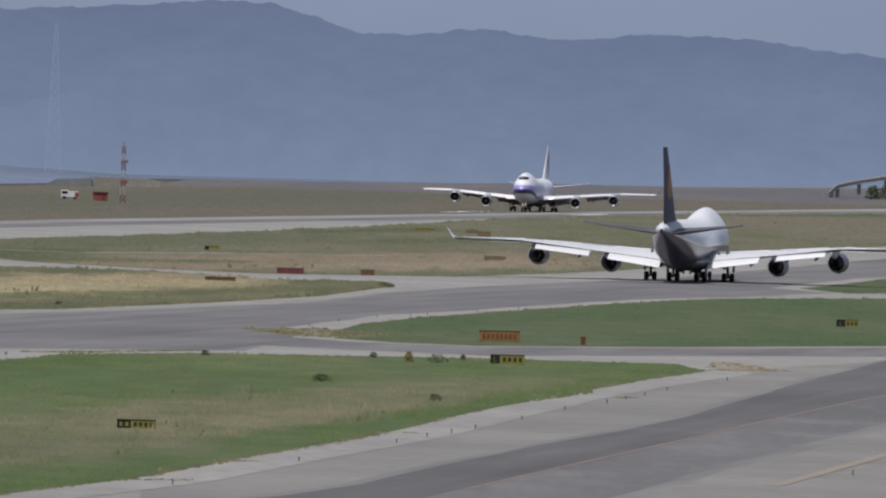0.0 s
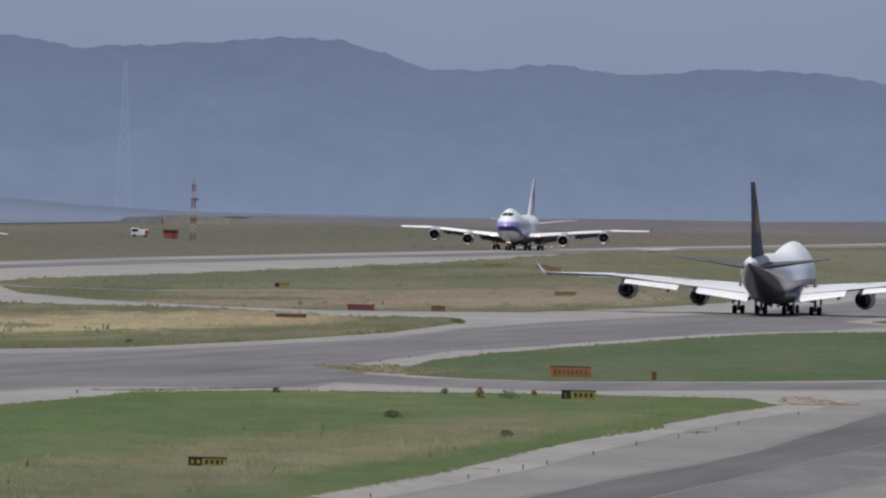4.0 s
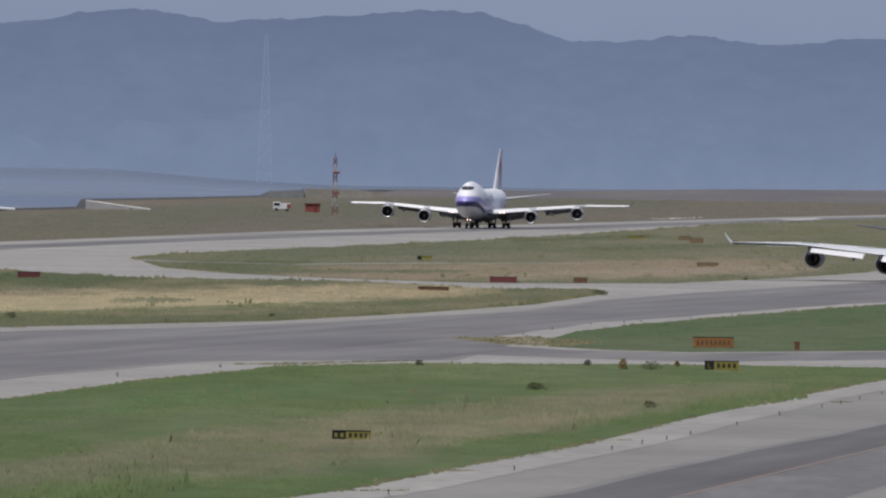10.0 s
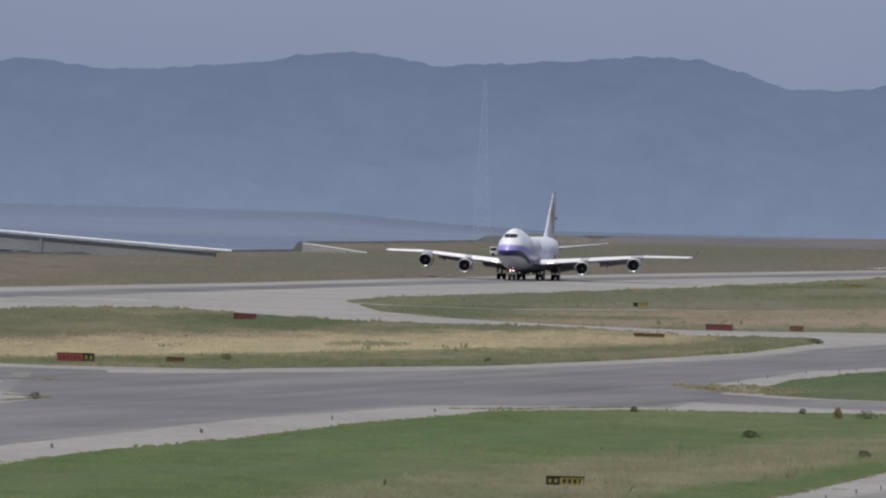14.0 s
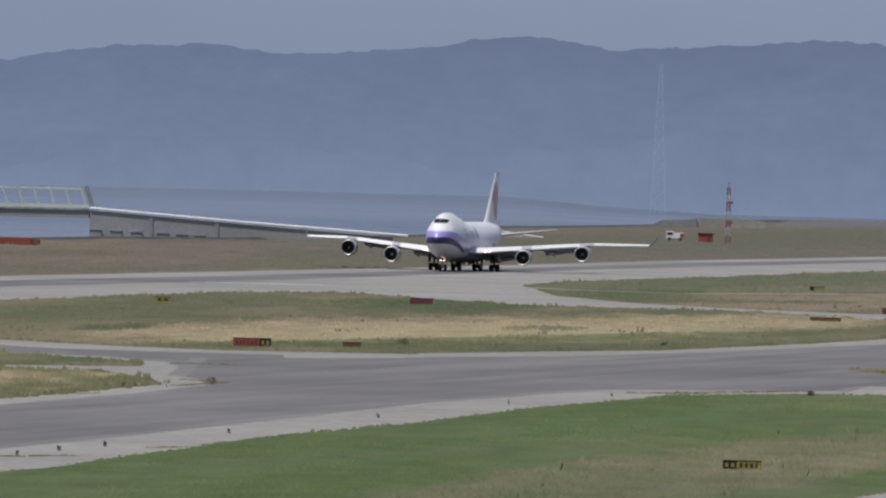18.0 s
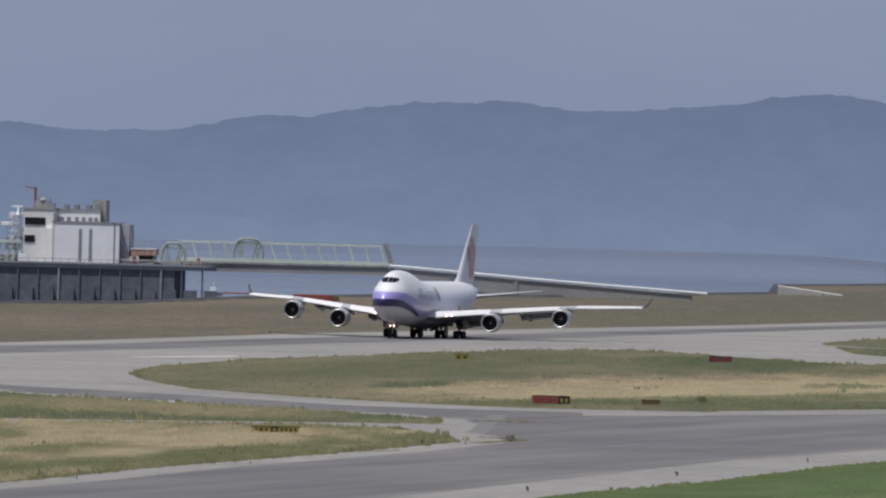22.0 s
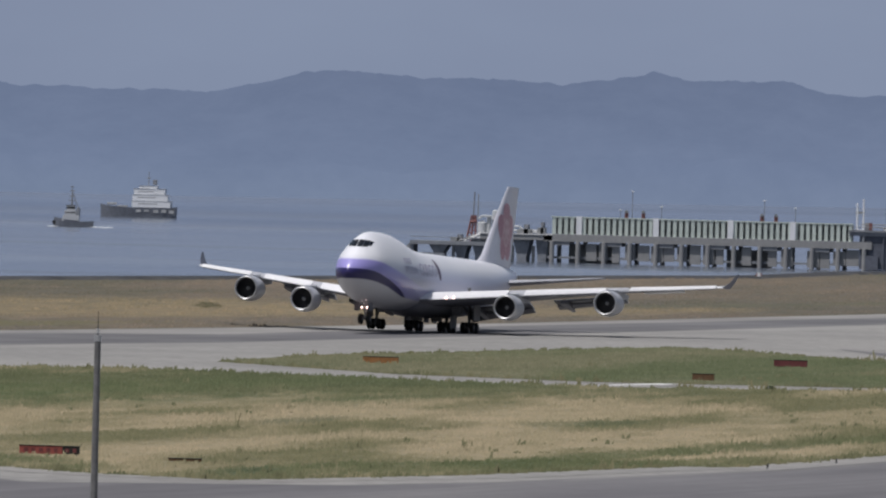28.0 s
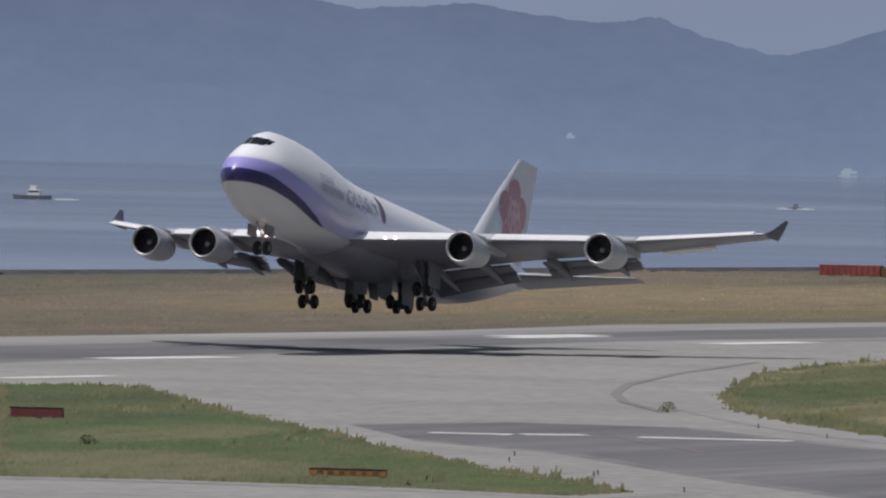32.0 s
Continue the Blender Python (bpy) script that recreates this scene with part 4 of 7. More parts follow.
def engine(plane, x, inlet, z):
    y = GEAR - inlet
    at = Matrix.Translation((x, y, z))
    cowl = [(-0.3, 1.16), (-0.05, 1.19), (0.0, 1.26), (-0.05, 1.33), (-0.35, 1.42), (-1.0, 1.47), (-2.0, 1.46), (-3.2, 1.34), (-4.2, 1.13), (-4.2, 1.06), (-3.0, 1.05)]
    body = part("engine", moved(revolve_bm(cowl, 32), at), grey_skin if plane.name == "cargo_airplane" else nacelle_grey, plane, "pale grey jet engine nacelle" if plane.name == "cargo_airplane" else "dark blue-grey jet engine nacelle", True)
    ENGINES.setdefault(plane.name, []).append((1 if x > 0 else -1, body))
    lip = [(-0.28, 1.165), (-0.04, 1.2), (0.012, 1.265), (-0.04, 1.34), (-0.30, 1.415)]
    part("inlet_lip", moved(revolve_bm(lip, 32), at), metal, body, "polished metal inlet lip", True)
    part("inlet_duct", moved(revolve_bm([(-0.3, 1.16), (-0.75, 1.15), (-1.15, 1.17)], 32), at), dark_metal, body, "dark inlet lining", True)
    bm = bmesh.new()
    pleats = []
    for i in range(44):
        a, dy = 2 * math.pi * i / 44, 0.05 if i % 2 else -0.05
        pleats.append([bm.verts.new((r * math.cos(a + w), -1.0 + dy * e, r * math.sin(a + w))) for r, w, e in ((0.2, 0, 0.4), (0.7, 0.05, 0.8), (1.16, 0.13, 1.0))])
    for p, q in zip(pleats, pleats[1:] + pleats[:1]):
        for k in (0, 1):
            bm.faces.new((p[k], p[k + 1], q[k + 1], q[k]))
    part("fan", moved(bm, at), dark_metal, body, "dark bladed fan")
    part("spinner", moved(revolve_bm([(-0.65, 0.01), (-0.78, 0.13), (-0.98, 0.24)], 18), at), strut_paint, body, "grey spinner", True)
    part("core_nozzle", moved(revolve_bm([(-3.4, 0.95), (-4.4, 0.8), (-5.4, 0.58), (-5.4, 0.5)], 24), at), dark_metal, body, "dark exhaust nozzle", True)
    part("exhaust_cone", moved(revolve_bm([(-5.0, 0.42), (-6.0, 0.06)], 16), at), dark_metal, body, smooth=True)
    le, chord, wz = wing_at(abs(x))
    ring = []
    for yy, lo, hi, w in ((y - 1.0, z + 1.4, z + 1.55, 0.08), (y - 2.6, z + 1.35, wz + 0.05, 0.22), (GEAR - le - 0.2, z + 0.9, wz + 0.15, 0.24), (GEAR - le - 3.0, z + 0.6, wz - 0.1, 0.18), (GEAR - le - 5.2, wz - 0.7, wz - 0.3, 0.05)):
        ring.append([(x - w, yy, lo), (x + w, yy, lo), (x + w, yy, hi), (x - w, yy, hi)])
    part("pylon", loft_bm(ring), grey_skin, body, "pale grey engine pylon")


FLEX = {}
ENGINES = {}


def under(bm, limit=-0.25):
    """Faces that look down take the second paint, darkened as in shade."""
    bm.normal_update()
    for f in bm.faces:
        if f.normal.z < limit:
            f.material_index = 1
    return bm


def aircraft(name, label, freighter, flap):
    plane = thing(name, label, "airplane")
    paint = fuselage_paint("freighter_livery" if freighter else "airliner_livery", freighter)
    stations = sorted(set([p[0] for p in PROFILE] + [0.15, 0.6, 1.5, 2.5, 3.6, 4.8, 6.2, 8.0, 10.5, 13.5, 16.5, 19.5, 22.5, 26, 32, 40, 47, 51, 55, 59, 63, 66.5]))
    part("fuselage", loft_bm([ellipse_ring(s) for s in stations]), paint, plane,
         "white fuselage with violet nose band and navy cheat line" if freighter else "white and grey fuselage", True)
    # belly fairing between the wings
    ring = []
    for s, w, lo in ((19.0, 1.0, 2.1), (22.0, 3.0, 1.72), (27.0, 3.75, 1.5), (33.0, 3.85, 1.45), (38.0, 3.5, 1.55), (42.0, 2.2, 1.95), (43.5, 0.8, 2.2)):
        ring.append([(w * math.cos(radians(a)), GEAR - s, 3.0 + (3.0 - lo) * math.sin(radians(a)) * (1 if a > 180 else 0.45)) for a in range(0, 360, 15)])
    part("belly_fairing", loft_bm(ring), under_shade, plane, "grey belly fairing, darkened as in shade", True)
    # windscreen: six panes round the cockpit
    for side in (-1, 1):
        for x0, x1 in ((0.04, 0.6), (0.64, 1.08), (1.11, 1.32)):
            bm = bmesh.new()
            rows = [[bm.verts.new(hull_front(x0 + (x1 - x0) * j / 4, (8.5 if x1 < 1.3 else 8.62) + (0.78 if x1 < 0.7 else 0.72 if x1 < 1.3 else 0.5) * i / 3, side)) for j in range(5)] for i in range(4)]
            for p, q in zip(rows, rows[1:]):
                for k in range(4):
                    bm.faces.new((p[k], p[k + 1], q[k + 1], q[k]))
            bmesh.ops.recalc_face_normals(bm, faces=bm.faces)
            part("windscreen_pane", bm, glass, plane, "dark windscreen pane")
    for side in (-1, 1):
        rings = [foil_ring(le, ch, side * x, z, th, twist=float(np.interp(x, (0, 15, 31.2), (0.03, 0.02, -0.07)))) for x, le, ch, z, th in WING]
        wing = part("wing", under(loft_bm(rings[:5])), [wing_skin, under_shade], plane, "swept pale grey inner wing", True)
        outer = part("outer_wing", under(loft_bm(rings[4:])), [wing_skin, under_shade], plane, "slim pale grey outer wing", True)
        FLEX.setdefault(name, []).append((side, wing, outer))
        # leading edge slats, white in place of sky gleam on bare metal
        for a, c in ((3.6, 11.0), (12.6, 20.2), (22.5, 30.6)):
            rr = []
            for x in np.linspace(a, c, 4):
                le, ch, z = wing_at(x)
                k = 0.13 * ch if x < 12 else 0.15 * ch
                rr.append([Vector((side * x, GEAR - le + dy * k, z + dz)) for dy, dz in ((0.25, -0.28 if x < 22 else -0.14), (0.36, -0.12 if x < 22 else -0.05), (0.25, 0.12), (-0.4, 0.09 * ch * 0.5 + 0.12), (-0.42, 0.09 * ch * 0.5 + 0.06), (-0.1, -0.12))])
            part("slat", under(loft_bm(rr), -0.5), [white_skin, under_shade], wing if a < 22 else outer, "leading-edge slat, metal gleam painted white", True)
        # bare stretches of the leading edge over the engine pylons
        for a, c in ((11.05, 12.55), (20.25, 22.3)):
            rr = []
            for x in (a, c):
                le, ch, z = wing_at(x)
                k = 0.1 * ch
                rr.append([Vector((side * x, GEAR - le + dy * k, z + dz)) for dy, dz in ((0.12, -0.2), (0.2, -0.04), (0.1, 0.1), (-0.6, 0.05 * ch + 0.06), (-0.6, 0.04 * ch), (-0.2, -0.2))])
            part("leading_edge_gap", loft_bm(rr), grey_skin, wing, "grey bare leading edge")
        # lowered flaps behind the trailing edge
        for a, c in ((3.4, 10.6), (13.2, 20.4)):
            for step in (0, 1):
                rr = []
                for x in np.linspace(a, c, 3):
                    le, ch, z = wing_at(x)
                    te, k = GEAR - le - ch * (0.97 + 0.15 * step), ch * (0.2 if step == 0 else 0.13)
                    d = radians(flap * (0.7 + 0.6 * step))
                    z0 = z - 0.03 * ch - 0.1 - step * 0.15 * ch * math.tan(radians(flap * 0.8))
                    rr.append([Vector((side * x, te - u * k * math.cos(d) + w * math.sin(d) * -1, z0 - u * k * math.sin(d) + w)) for u, w in ((0, 0), (0.15, 0.16), (0.5, 0.14), (1, 0.02), (0.5, -0.05), (0.12, -0.08))])
                part("flap", under(loft_bm(rr), -0.1), [white_skin, under_shade], wing, "lowered white flap", False)
        rr = []
        for x in (22.6, 26.5):
            le, ch, z = wing_at(x)
            rr.append([Vector((side * x, GEAR - le - ch * u, z + w)) for u, w in ((0.8, -0.1), (0.8, 0.16), (1.0, -0.12), (1.0, -0.16))])
        part("aileron", loft_bm(rr), wing_skin, outer)
        # flap track fairings
        for x in (5.6, 9.4, 14.6, 19.0):
            le, ch, z = wing_at(x)
            y0 = GEAR - le - ch * 0.62
            ln, dz = 0.72 * ch * (0.75 if x < 10 else 1.0), math.tan(radians(flap * 0.55))
            rr = []
            for u, r in ((0, 0.05), (0.12, 0.26), (0.35, 0.36), (0.65, 0.34), (0.88, 0.2), (1.0, 0.03)):
                zz = z - 0.06 * ch - 0.25 - max(0, u - 0.4) * ln * dz
                rr.append([(side * x + r * 0.7 * math.cos(radians(q)), y0 - u * ln, zz + r * 1.3 * math.sin(radians(q))) for q in range(0, 360, 40)])
            part("flap_track_fairing", loft_bm(rr), under_shade, wing, "", True)
        # winglet
        rr = [foil_ring(45.3, 3.6, side * 31.15, 5.75, 0.07), foil_ring(46.7, 2.2, side * 31.65, 6.4, 0.06), foil_ring(48.5, 0.8, side * 32.1, 7.4, 0.05)]
        part("winglet", loft_bm(rr), white_skin if not freighter else dark_blue_grey, outer, "upturned winglet", True)
        k = 1.0 if freighter else 1.4
        dz = -0.65 if freighter else 0.0
        rr = [foil_ring(56.8, 8.8, side * 1.2, 6.95 + dz, 0.1 * k), foil_ring(61.6, 5.6, side * 6.2, 7.6 + dz, 0.09 * k), foil_ring(66.2, 2.5, side * 11.0, 8.25 + dz, 0.08 * k)]
        # shade painted in: freighter's underside only, airliner's tailplane dark on both faces
        part("tailplane", under(loft_bm(rr)), [grey_skin, under_shade] if freighter else [strut_dark, strut_dark], plane, "swept grey tailplane", True)
        for x, inlet, z in ((11.9, 22.6, 2.6 if freighter else 2.35), (21.2, 31.2, 3.45 if freighter else 3.15)):
            engine(plane, side * x, inlet, z)
        if freighter:
            for x in (5.3, 6.0):
                le, ch, z = wing_at(x)
                lamp = bmesh.new()
                bmesh.ops.create_uvsphere(lamp, u_segments=10, v_segments=6, radius=0.115, matrix=Matrix.Translation((side * x, GEAR - le + 0.6, z + 0.0)))
                part("landing_light", lamp, lamp_glow, wing, "lit landing light", True)
    # fin with rudder, sections stacked upwards
    rings = []
    for z, le, ch, th in ((8.2, 51.5, 14.6, 0.09), (9.4, 54.2, 12.3, 0.09), (14.0, 59.2, 8.2, 0.085), (17.7 if freighter else 18.8, 63.7 if freighter else 64.6, 4.7, 0.08)):
        r = foil_ring(le, ch, 0, 0, th)
        rings.append([Vector((p.z * (1 if p.z > 0 else 1.6), p.y, z)) for p in r])
    fin = part("fin", loft_bm(rings), fin_white if freighter else navy, plane, "tall white fin with a rose flower" if freighter else "dark blue fin", True)
    for side in (-1, 1):
        if freighter:
            # a five-petalled flower as plain shapes
            for k in range(5):
                a = radians(90 + 72 * k)
                fin_disc(fin, 62.6 - 2.1 * math.cos(a), 12.25 + 2.0 * math.sin(a), 1.5, side, pink_flower, "petal", "rose-red petal")
            fin_disc(fin, 62.6, 12.25, 1.65, side, pale_rose, "flower_heart", "pale rose flower heart", 0.02)
            for k in range(5):
                a = radians(54 + 72 * k)
                fin_disc(fin, 62.6 - 1.05 * math.cos(a), 12.25 + 0.95 * math.sin(a), 0.3, side, pink_flower, "stamen", "rose-red stamen dot", 0.04)
                fin_disc(fin, 62.6 - 2.1 * math.cos(a), 12.25 + 1.95 * math.sin(a), 0.22, side, pale_rose, "petal_gap", "pale gap between petals", 0.03)
        else:
            fin_disc(fin, 62.3, 14.0, 2.4, side, orange_board, "emblem", "orange round emblem", 0.0, (19.2, 64.6, 4.6))
    part("tail_exhaust", moved(revolve_bm([(0.0, 0.02), (0.02, 0.2), (-0.35, 0.24)], 14), Matrix.Translation((0, GEAR - 68.75, 7.3)) @ Matrix.Rotation(math.pi, 4, "Z")), dark_metal, plane, "dark tail exhaust", True)
    # landing gear
    for x, s in ((-5.5, 31.1), (5.5, 31.1), (-1.92, 34.2), (1.92, 34.2)):
        bogie(plane, x, s, 3.9 if abs(x) > 3 else 3.0)
    y = GEAR - 7.8
    nose = part("nose_gear", bar_bm((0, y, 0.6), (0, y - 0.35, 3.5), 0.13), strut_paint, plane, "grey nose landing gear leg")
    GEARS.setdefault(plane.name, []).append(nose)
    part("drag_brace", bar_bm((0, y, 1.3), (0, y + 1.5, 2.6), 0.07), strut_paint, nose)
    part("axle", bar_bm((-0.5, y, 0.62), (0.5, y, 0.62), 0.07), strut_paint, nose)
    for dx in (-0.46, 0.46):
        wheel_set(nose, dx, y, 0.62)
        part("gear_door", box_bm(0.05, 2.0, 1.0, (dx * 1.7, y + 0.6, 1.5), bevel=0.02), door_grey, nose, "grey nose gear door")
    if freighter:
        for dx in (-0.3, 0.3):
            lamp = bmesh.new()
            bmesh.ops.create_uvsphere(lamp, u_segments=10, v_segments=6, radius=0.095, matrix=Matrix.Translation((dx, y + 0.35, 1.9)))
            part("taxi_light", lamp, lamp_glow, nose, "lit taxi light", True)
        freighter_marks(plane)
    return plane


FIN = [(8.2, 51.5, 14.6), (9.4, 54.2, 12.3), (14.0, 59.2, 8.2)]


def fin_skin(s, z, top):
    """Half the fin's thickness at a point of its side."""
    rows = FIN + [top]
    le, ch = (float(np.interp(z, [r[0] for r in rows], [r[k] for r in rows])) for k in (1, 2))
    u = min(0.99, max(0.01, (s - le) / ch))
    return 0.085 * ch * (1.48 * math.sqrt(u) - 0.63 * u - 1.75 * u * u + 1.42 * u ** 3 - 0.51 * u ** 4)


def fin_disc(fin, s, z, r, side, mat, name, label, off=0.0, top=(17.7, 63.7, 4.7)):
    """A round patch that lies on the fin's skin."""
    bm = bmesh.new()
    rings = []
    for k in (0.02, 0.35, 0.7, 1.0):
        rings.append([bm.verts.new((side * (fin_skin(s - r * k * math.cos(t_), z + r * k * math.sin(t_), top) + 0.03 + off), GEAR - s + r * k * math.cos(t_), z + r * k * math.sin(t_)))
                      for t_ in [2 * math.pi * i / 24 for i in range(24)]])
    for p, q in zip(rings, rings[1:]):
        for i in range(24):
            bm.faces.new((p[i], p[(i + 1) % 24], q[(i + 1) % 24], q[i]))
    bmesh.ops.recalc_face_normals(bm, faces=bm.faces)
    return part(name, bm, mat, fin, label)


def hull_patch(plane, s0, s1, z0, z1, side, mat, name, label, n=6):
    bm = bmesh.new()
    rows = [[bm.verts.new(hull_side(s0 + (s1 - s0) * i / n, z0 + (z1 - z0) * j / 3, side, 0.07)) for i in range(n + 1)] for j in range(4)]
    for a, b in zip(rows, rows[1:]):
        for i in range(n):
            bm.faces.new((a[i], a[i + 1], b[i + 1], b[i]))
    return part(name, bm, mat, plane, label)


def freighter_marks(plane):
    """Lettering and doors on the sides."""
    cu = bpy.data.curves.new("word", "FONT")
    cu.body, cu.size, cu.offset = "CARGO", 1.9, 0.05
    ob = new("word", cu)
    bpy.context.view_layer.update()
    flat = bpy.data.meshes.new_from_object(ob.evaluated_get(bpy.context.evaluated_depsgraph_get()))
    wide = max(v.co.x for v in flat.vertices)
    bpy.data.objects.remove(ob)
    for side in (-1, 1):
        me = flat.copy()
        for v in me.vertices:
            s = 18.0 + v.co.x * 7.0 / wide if side < 0 else 18.0 + (wide - v.co.x) * 7.0 / wide
            v.co = hull_side(s, 5.95 + v.co.y, side, 0.09)
        me.materials.append(letter_blue)
        o = new("lettering", me)
        o.parent = plane
        o["label"] = "grey-blue painted word on the side"
        for i in range(8):
            hull_patch(plane, 12.2 + 0.66 * i, 12.66 + 0.66 * i, 6.0, 6.8, side, letter_blue, "lettering_bar", "grey-blue lettering bar", 1)
        for i in range(5):
            hull_patch(plane, 12.4 + 0.62 * i, 12.8 + 0.62 * i, 7.1, 7.7, side, letter_blue, "lettering_bar", "grey-blue lettering bar", 1)
        bm = bmesh.new()
        rows = [[bm.verts.new(hull_side(26.2 + k * 0.55 * math.cos(q), 6.8 + k * 1.2 * math.sin(q), side, 0.05)) for q in [2 * math.pi * j / 20 for j in range(20)]] for k in (0.02, 0.35, 0.7, 1.0)]
        for p, q in zip(rows, rows[1:]):
            for k in range(20):
                bm.faces.new((p[k], p[(k + 1) % 20], q[(k + 1) % 20], q[k]))
        part("emblem", bm, maroon, plane, "dull maroon oval emblem")


door_grey = surface("dark_gear_door_paint", (0.13, 0.133, 0.155), (0.18, 0.183, 0.21), 0.25, 3.0, 0.5, relief=0.0)
# grey with the shade under wings and belly put into it
under_shade = surface("shaded_grey_underside", (0.16, 0.165, 0.205), (0.205, 0.21, 0.25), 0.25, 3.0, 0.4, relief=0.0, grain=(0.9, 1.05))
# near white, in place of sun glare on the wing tops
wing_skin = surface("light_wing_paint", (0.82, 0.83, 0.86), (0.88, 0.89, 0.915), 0.25, 3.0, 0.25, relief=0.0, grain=(0.95, 1.03))
nacelle_grey = surface("blue_grey_nacelle_paint", (0.15, 0.15, 0.19), (0.2, 0.2, 0.25), 0.5, 3.0, 0.35)
dark_blue_grey = surface("dark_winglet_paint", (0.15, 0.16, 0.21), (0.2, 0.21, 0.27), 0.5, 3.0, 0.55)
pale_rose = surface("pale_rose_paint", (0.62, 0.42, 0.46), (0.7, 0.5, 0.54), 0.5, 3.0, 0.4)
maroon = surface("dull_maroon_paint", (0.15, 0.11, 0.17), (0.21, 0.15, 0.22), 0.5, 3.0, 0.4)
lamp_glow = glow("lit_lamp", (1.0, 0.66, 0.6), 6.5)
# white tinted lavender for the shade on the fin's side
fin_white = surface("shade_tinted_fin_white", (0.68, 0.69, 0.78), (0.75, 0.76, 0.84), 0.25, 3.0, 0.3, relief=0.0, grain=(0.95, 1.03))
freighter = aircraft("cargo_airplane", "white four-engined cargo jet with violet nose band on the runway", True, 20)
airliner = aircraft("airplane", "white four-engined jet with dark blue fin taxiing away", False, 13)



# ---- painted marks ----
def stripe(name, a, b, width, mat, label, z=0.03):
    """A painted bar on the ground between two points."""
    a, b = Vector(a), Vector(b)
    n = Vector((-(b - a).y, (b - a).x)).normalized() * width / 2
    bm = bmesh.new()
    bm.faces.new([bm.verts.new((*q, z)) for q in (a - n, b - n, b + n, a + n)])
    bmesh.ops.recalc_face_normals(bm, faces=bm.faces)
    for f in bm.faces:
        if f.normal.z < 0:
            f.normal_flip()
    return tagged(part(name, bm, mat), label, "marking", "", "structure")


for ends in ([(-261.9, 981.2), (-256.5, 1000.9)], [(-261.4, 1123.9), (-256.8, 1143.2)], [(-240.0, 1116.7), (-235.2, 1137.8)], [(-263.6, 1132.1), (-258.6, 1150.2)]):
    stripe("marking", *ends, 4.2, white_paint, "white touchdown bar painted on the runway")
for ends in ([(-247.6, 898.3), (-243.7, 916.5)], [(-132.1, 1911.4), (-111.2, 1905.8)], [(32.1, 3222.4), (43.3, 3292.2)], [(-0.8, 3167.8), (9.4, 3237.6)], [(34.1, 3206.3), (42.2, 3264.1)], [(-0.6, 3187.3), (12.8, 3271.7)], [(-130.0, 1914.6), (-111.9, 1917.9)], [(-154.3, 1575.6), (-144.3, 1617.0)]):
    stripe("marking", *ends, 2.4, white_paint, "white line painted along the runway")
for ends in ([(-183.8, 770.3), (-178.5, 770.7)], [(-178.2, 772.1), (-174.4, 774.1)], [(-170.6, 772.3), (-160.7, 772.5)], [(-144.7, 1086.6), (-141.2, 1104.9)], [(-122.2, 1234.6), (-115.1, 1230.5)]):
    stripe("marking", *ends, 2.6, white_paint, "white dashed line painted on the taxiway")
for ends in ([(1.6, 690.0), (31.9, 956.4)], [(31.9, 956.4), (35.9, 986.6)], [(-173.0, 773.9), (-159.1, 739.1)], [(-26.3, 1233.2), (-14.4, 1320.3)]):
    stripe("marking", *ends, 0.24, orange_paint, "faded orange guide line on the taxiway")
PATHS = ([(-82.1, 1951.4), (-75.6, 1933.2)], [(-75.6, 1933.2), (-56.1, 1914.9)], [(-56.1, 1914.9), (-32.7, 1970.5)], [(-32.7, 1970.5), (-8.6, 2000.0)], [(-90.8, 1775.0), (-80.4, 1741.4)], [(-144.0, 1082.6), (-140.2, 1097.8)])
for ends in PATHS:
    stripe("pavement", *ends, 3.2, concrete, "narrow pale concrete path through the grass", 0.034)
# dark tyre curve on the exit
for ends in ([(19.4, 713.2), (29.1, 796.9)],):
    stripe("marking", *ends, 0.9, sand_paint, "wide worn sandy guide band on the apron")
arc = [(-218.3, 1034.0), (-212.9, 977.9), (-206.4, 929.8), (-200.4, 898.9), (-193.7, 871.6), (-184.6, 842.9)]
for p, q in zip(arc, arc[1:]):
    stripe("marking", p, q, 0.8, darker_concrete, "faint curved tyre mark on pale concrete")


# ---- grass in tufts ----
def inside(pts, xs, ys):
    """Which of the points lie inside the polygon."""
    hit = np.zeros(len(xs), bool)
    for (x0, y0), (x1, y1) in zip(pts, list(pts[1:]) + [pts[0]]):
        cross = (y0 > ys) != (y1 > ys)
        with np.errstate(divide="ignore", invalid="ignore"):
            hit ^= cross & (xs < (x1 - x0) * (ys - y0) / (y1 - y0 + 1e-12) + x0)
    return hit


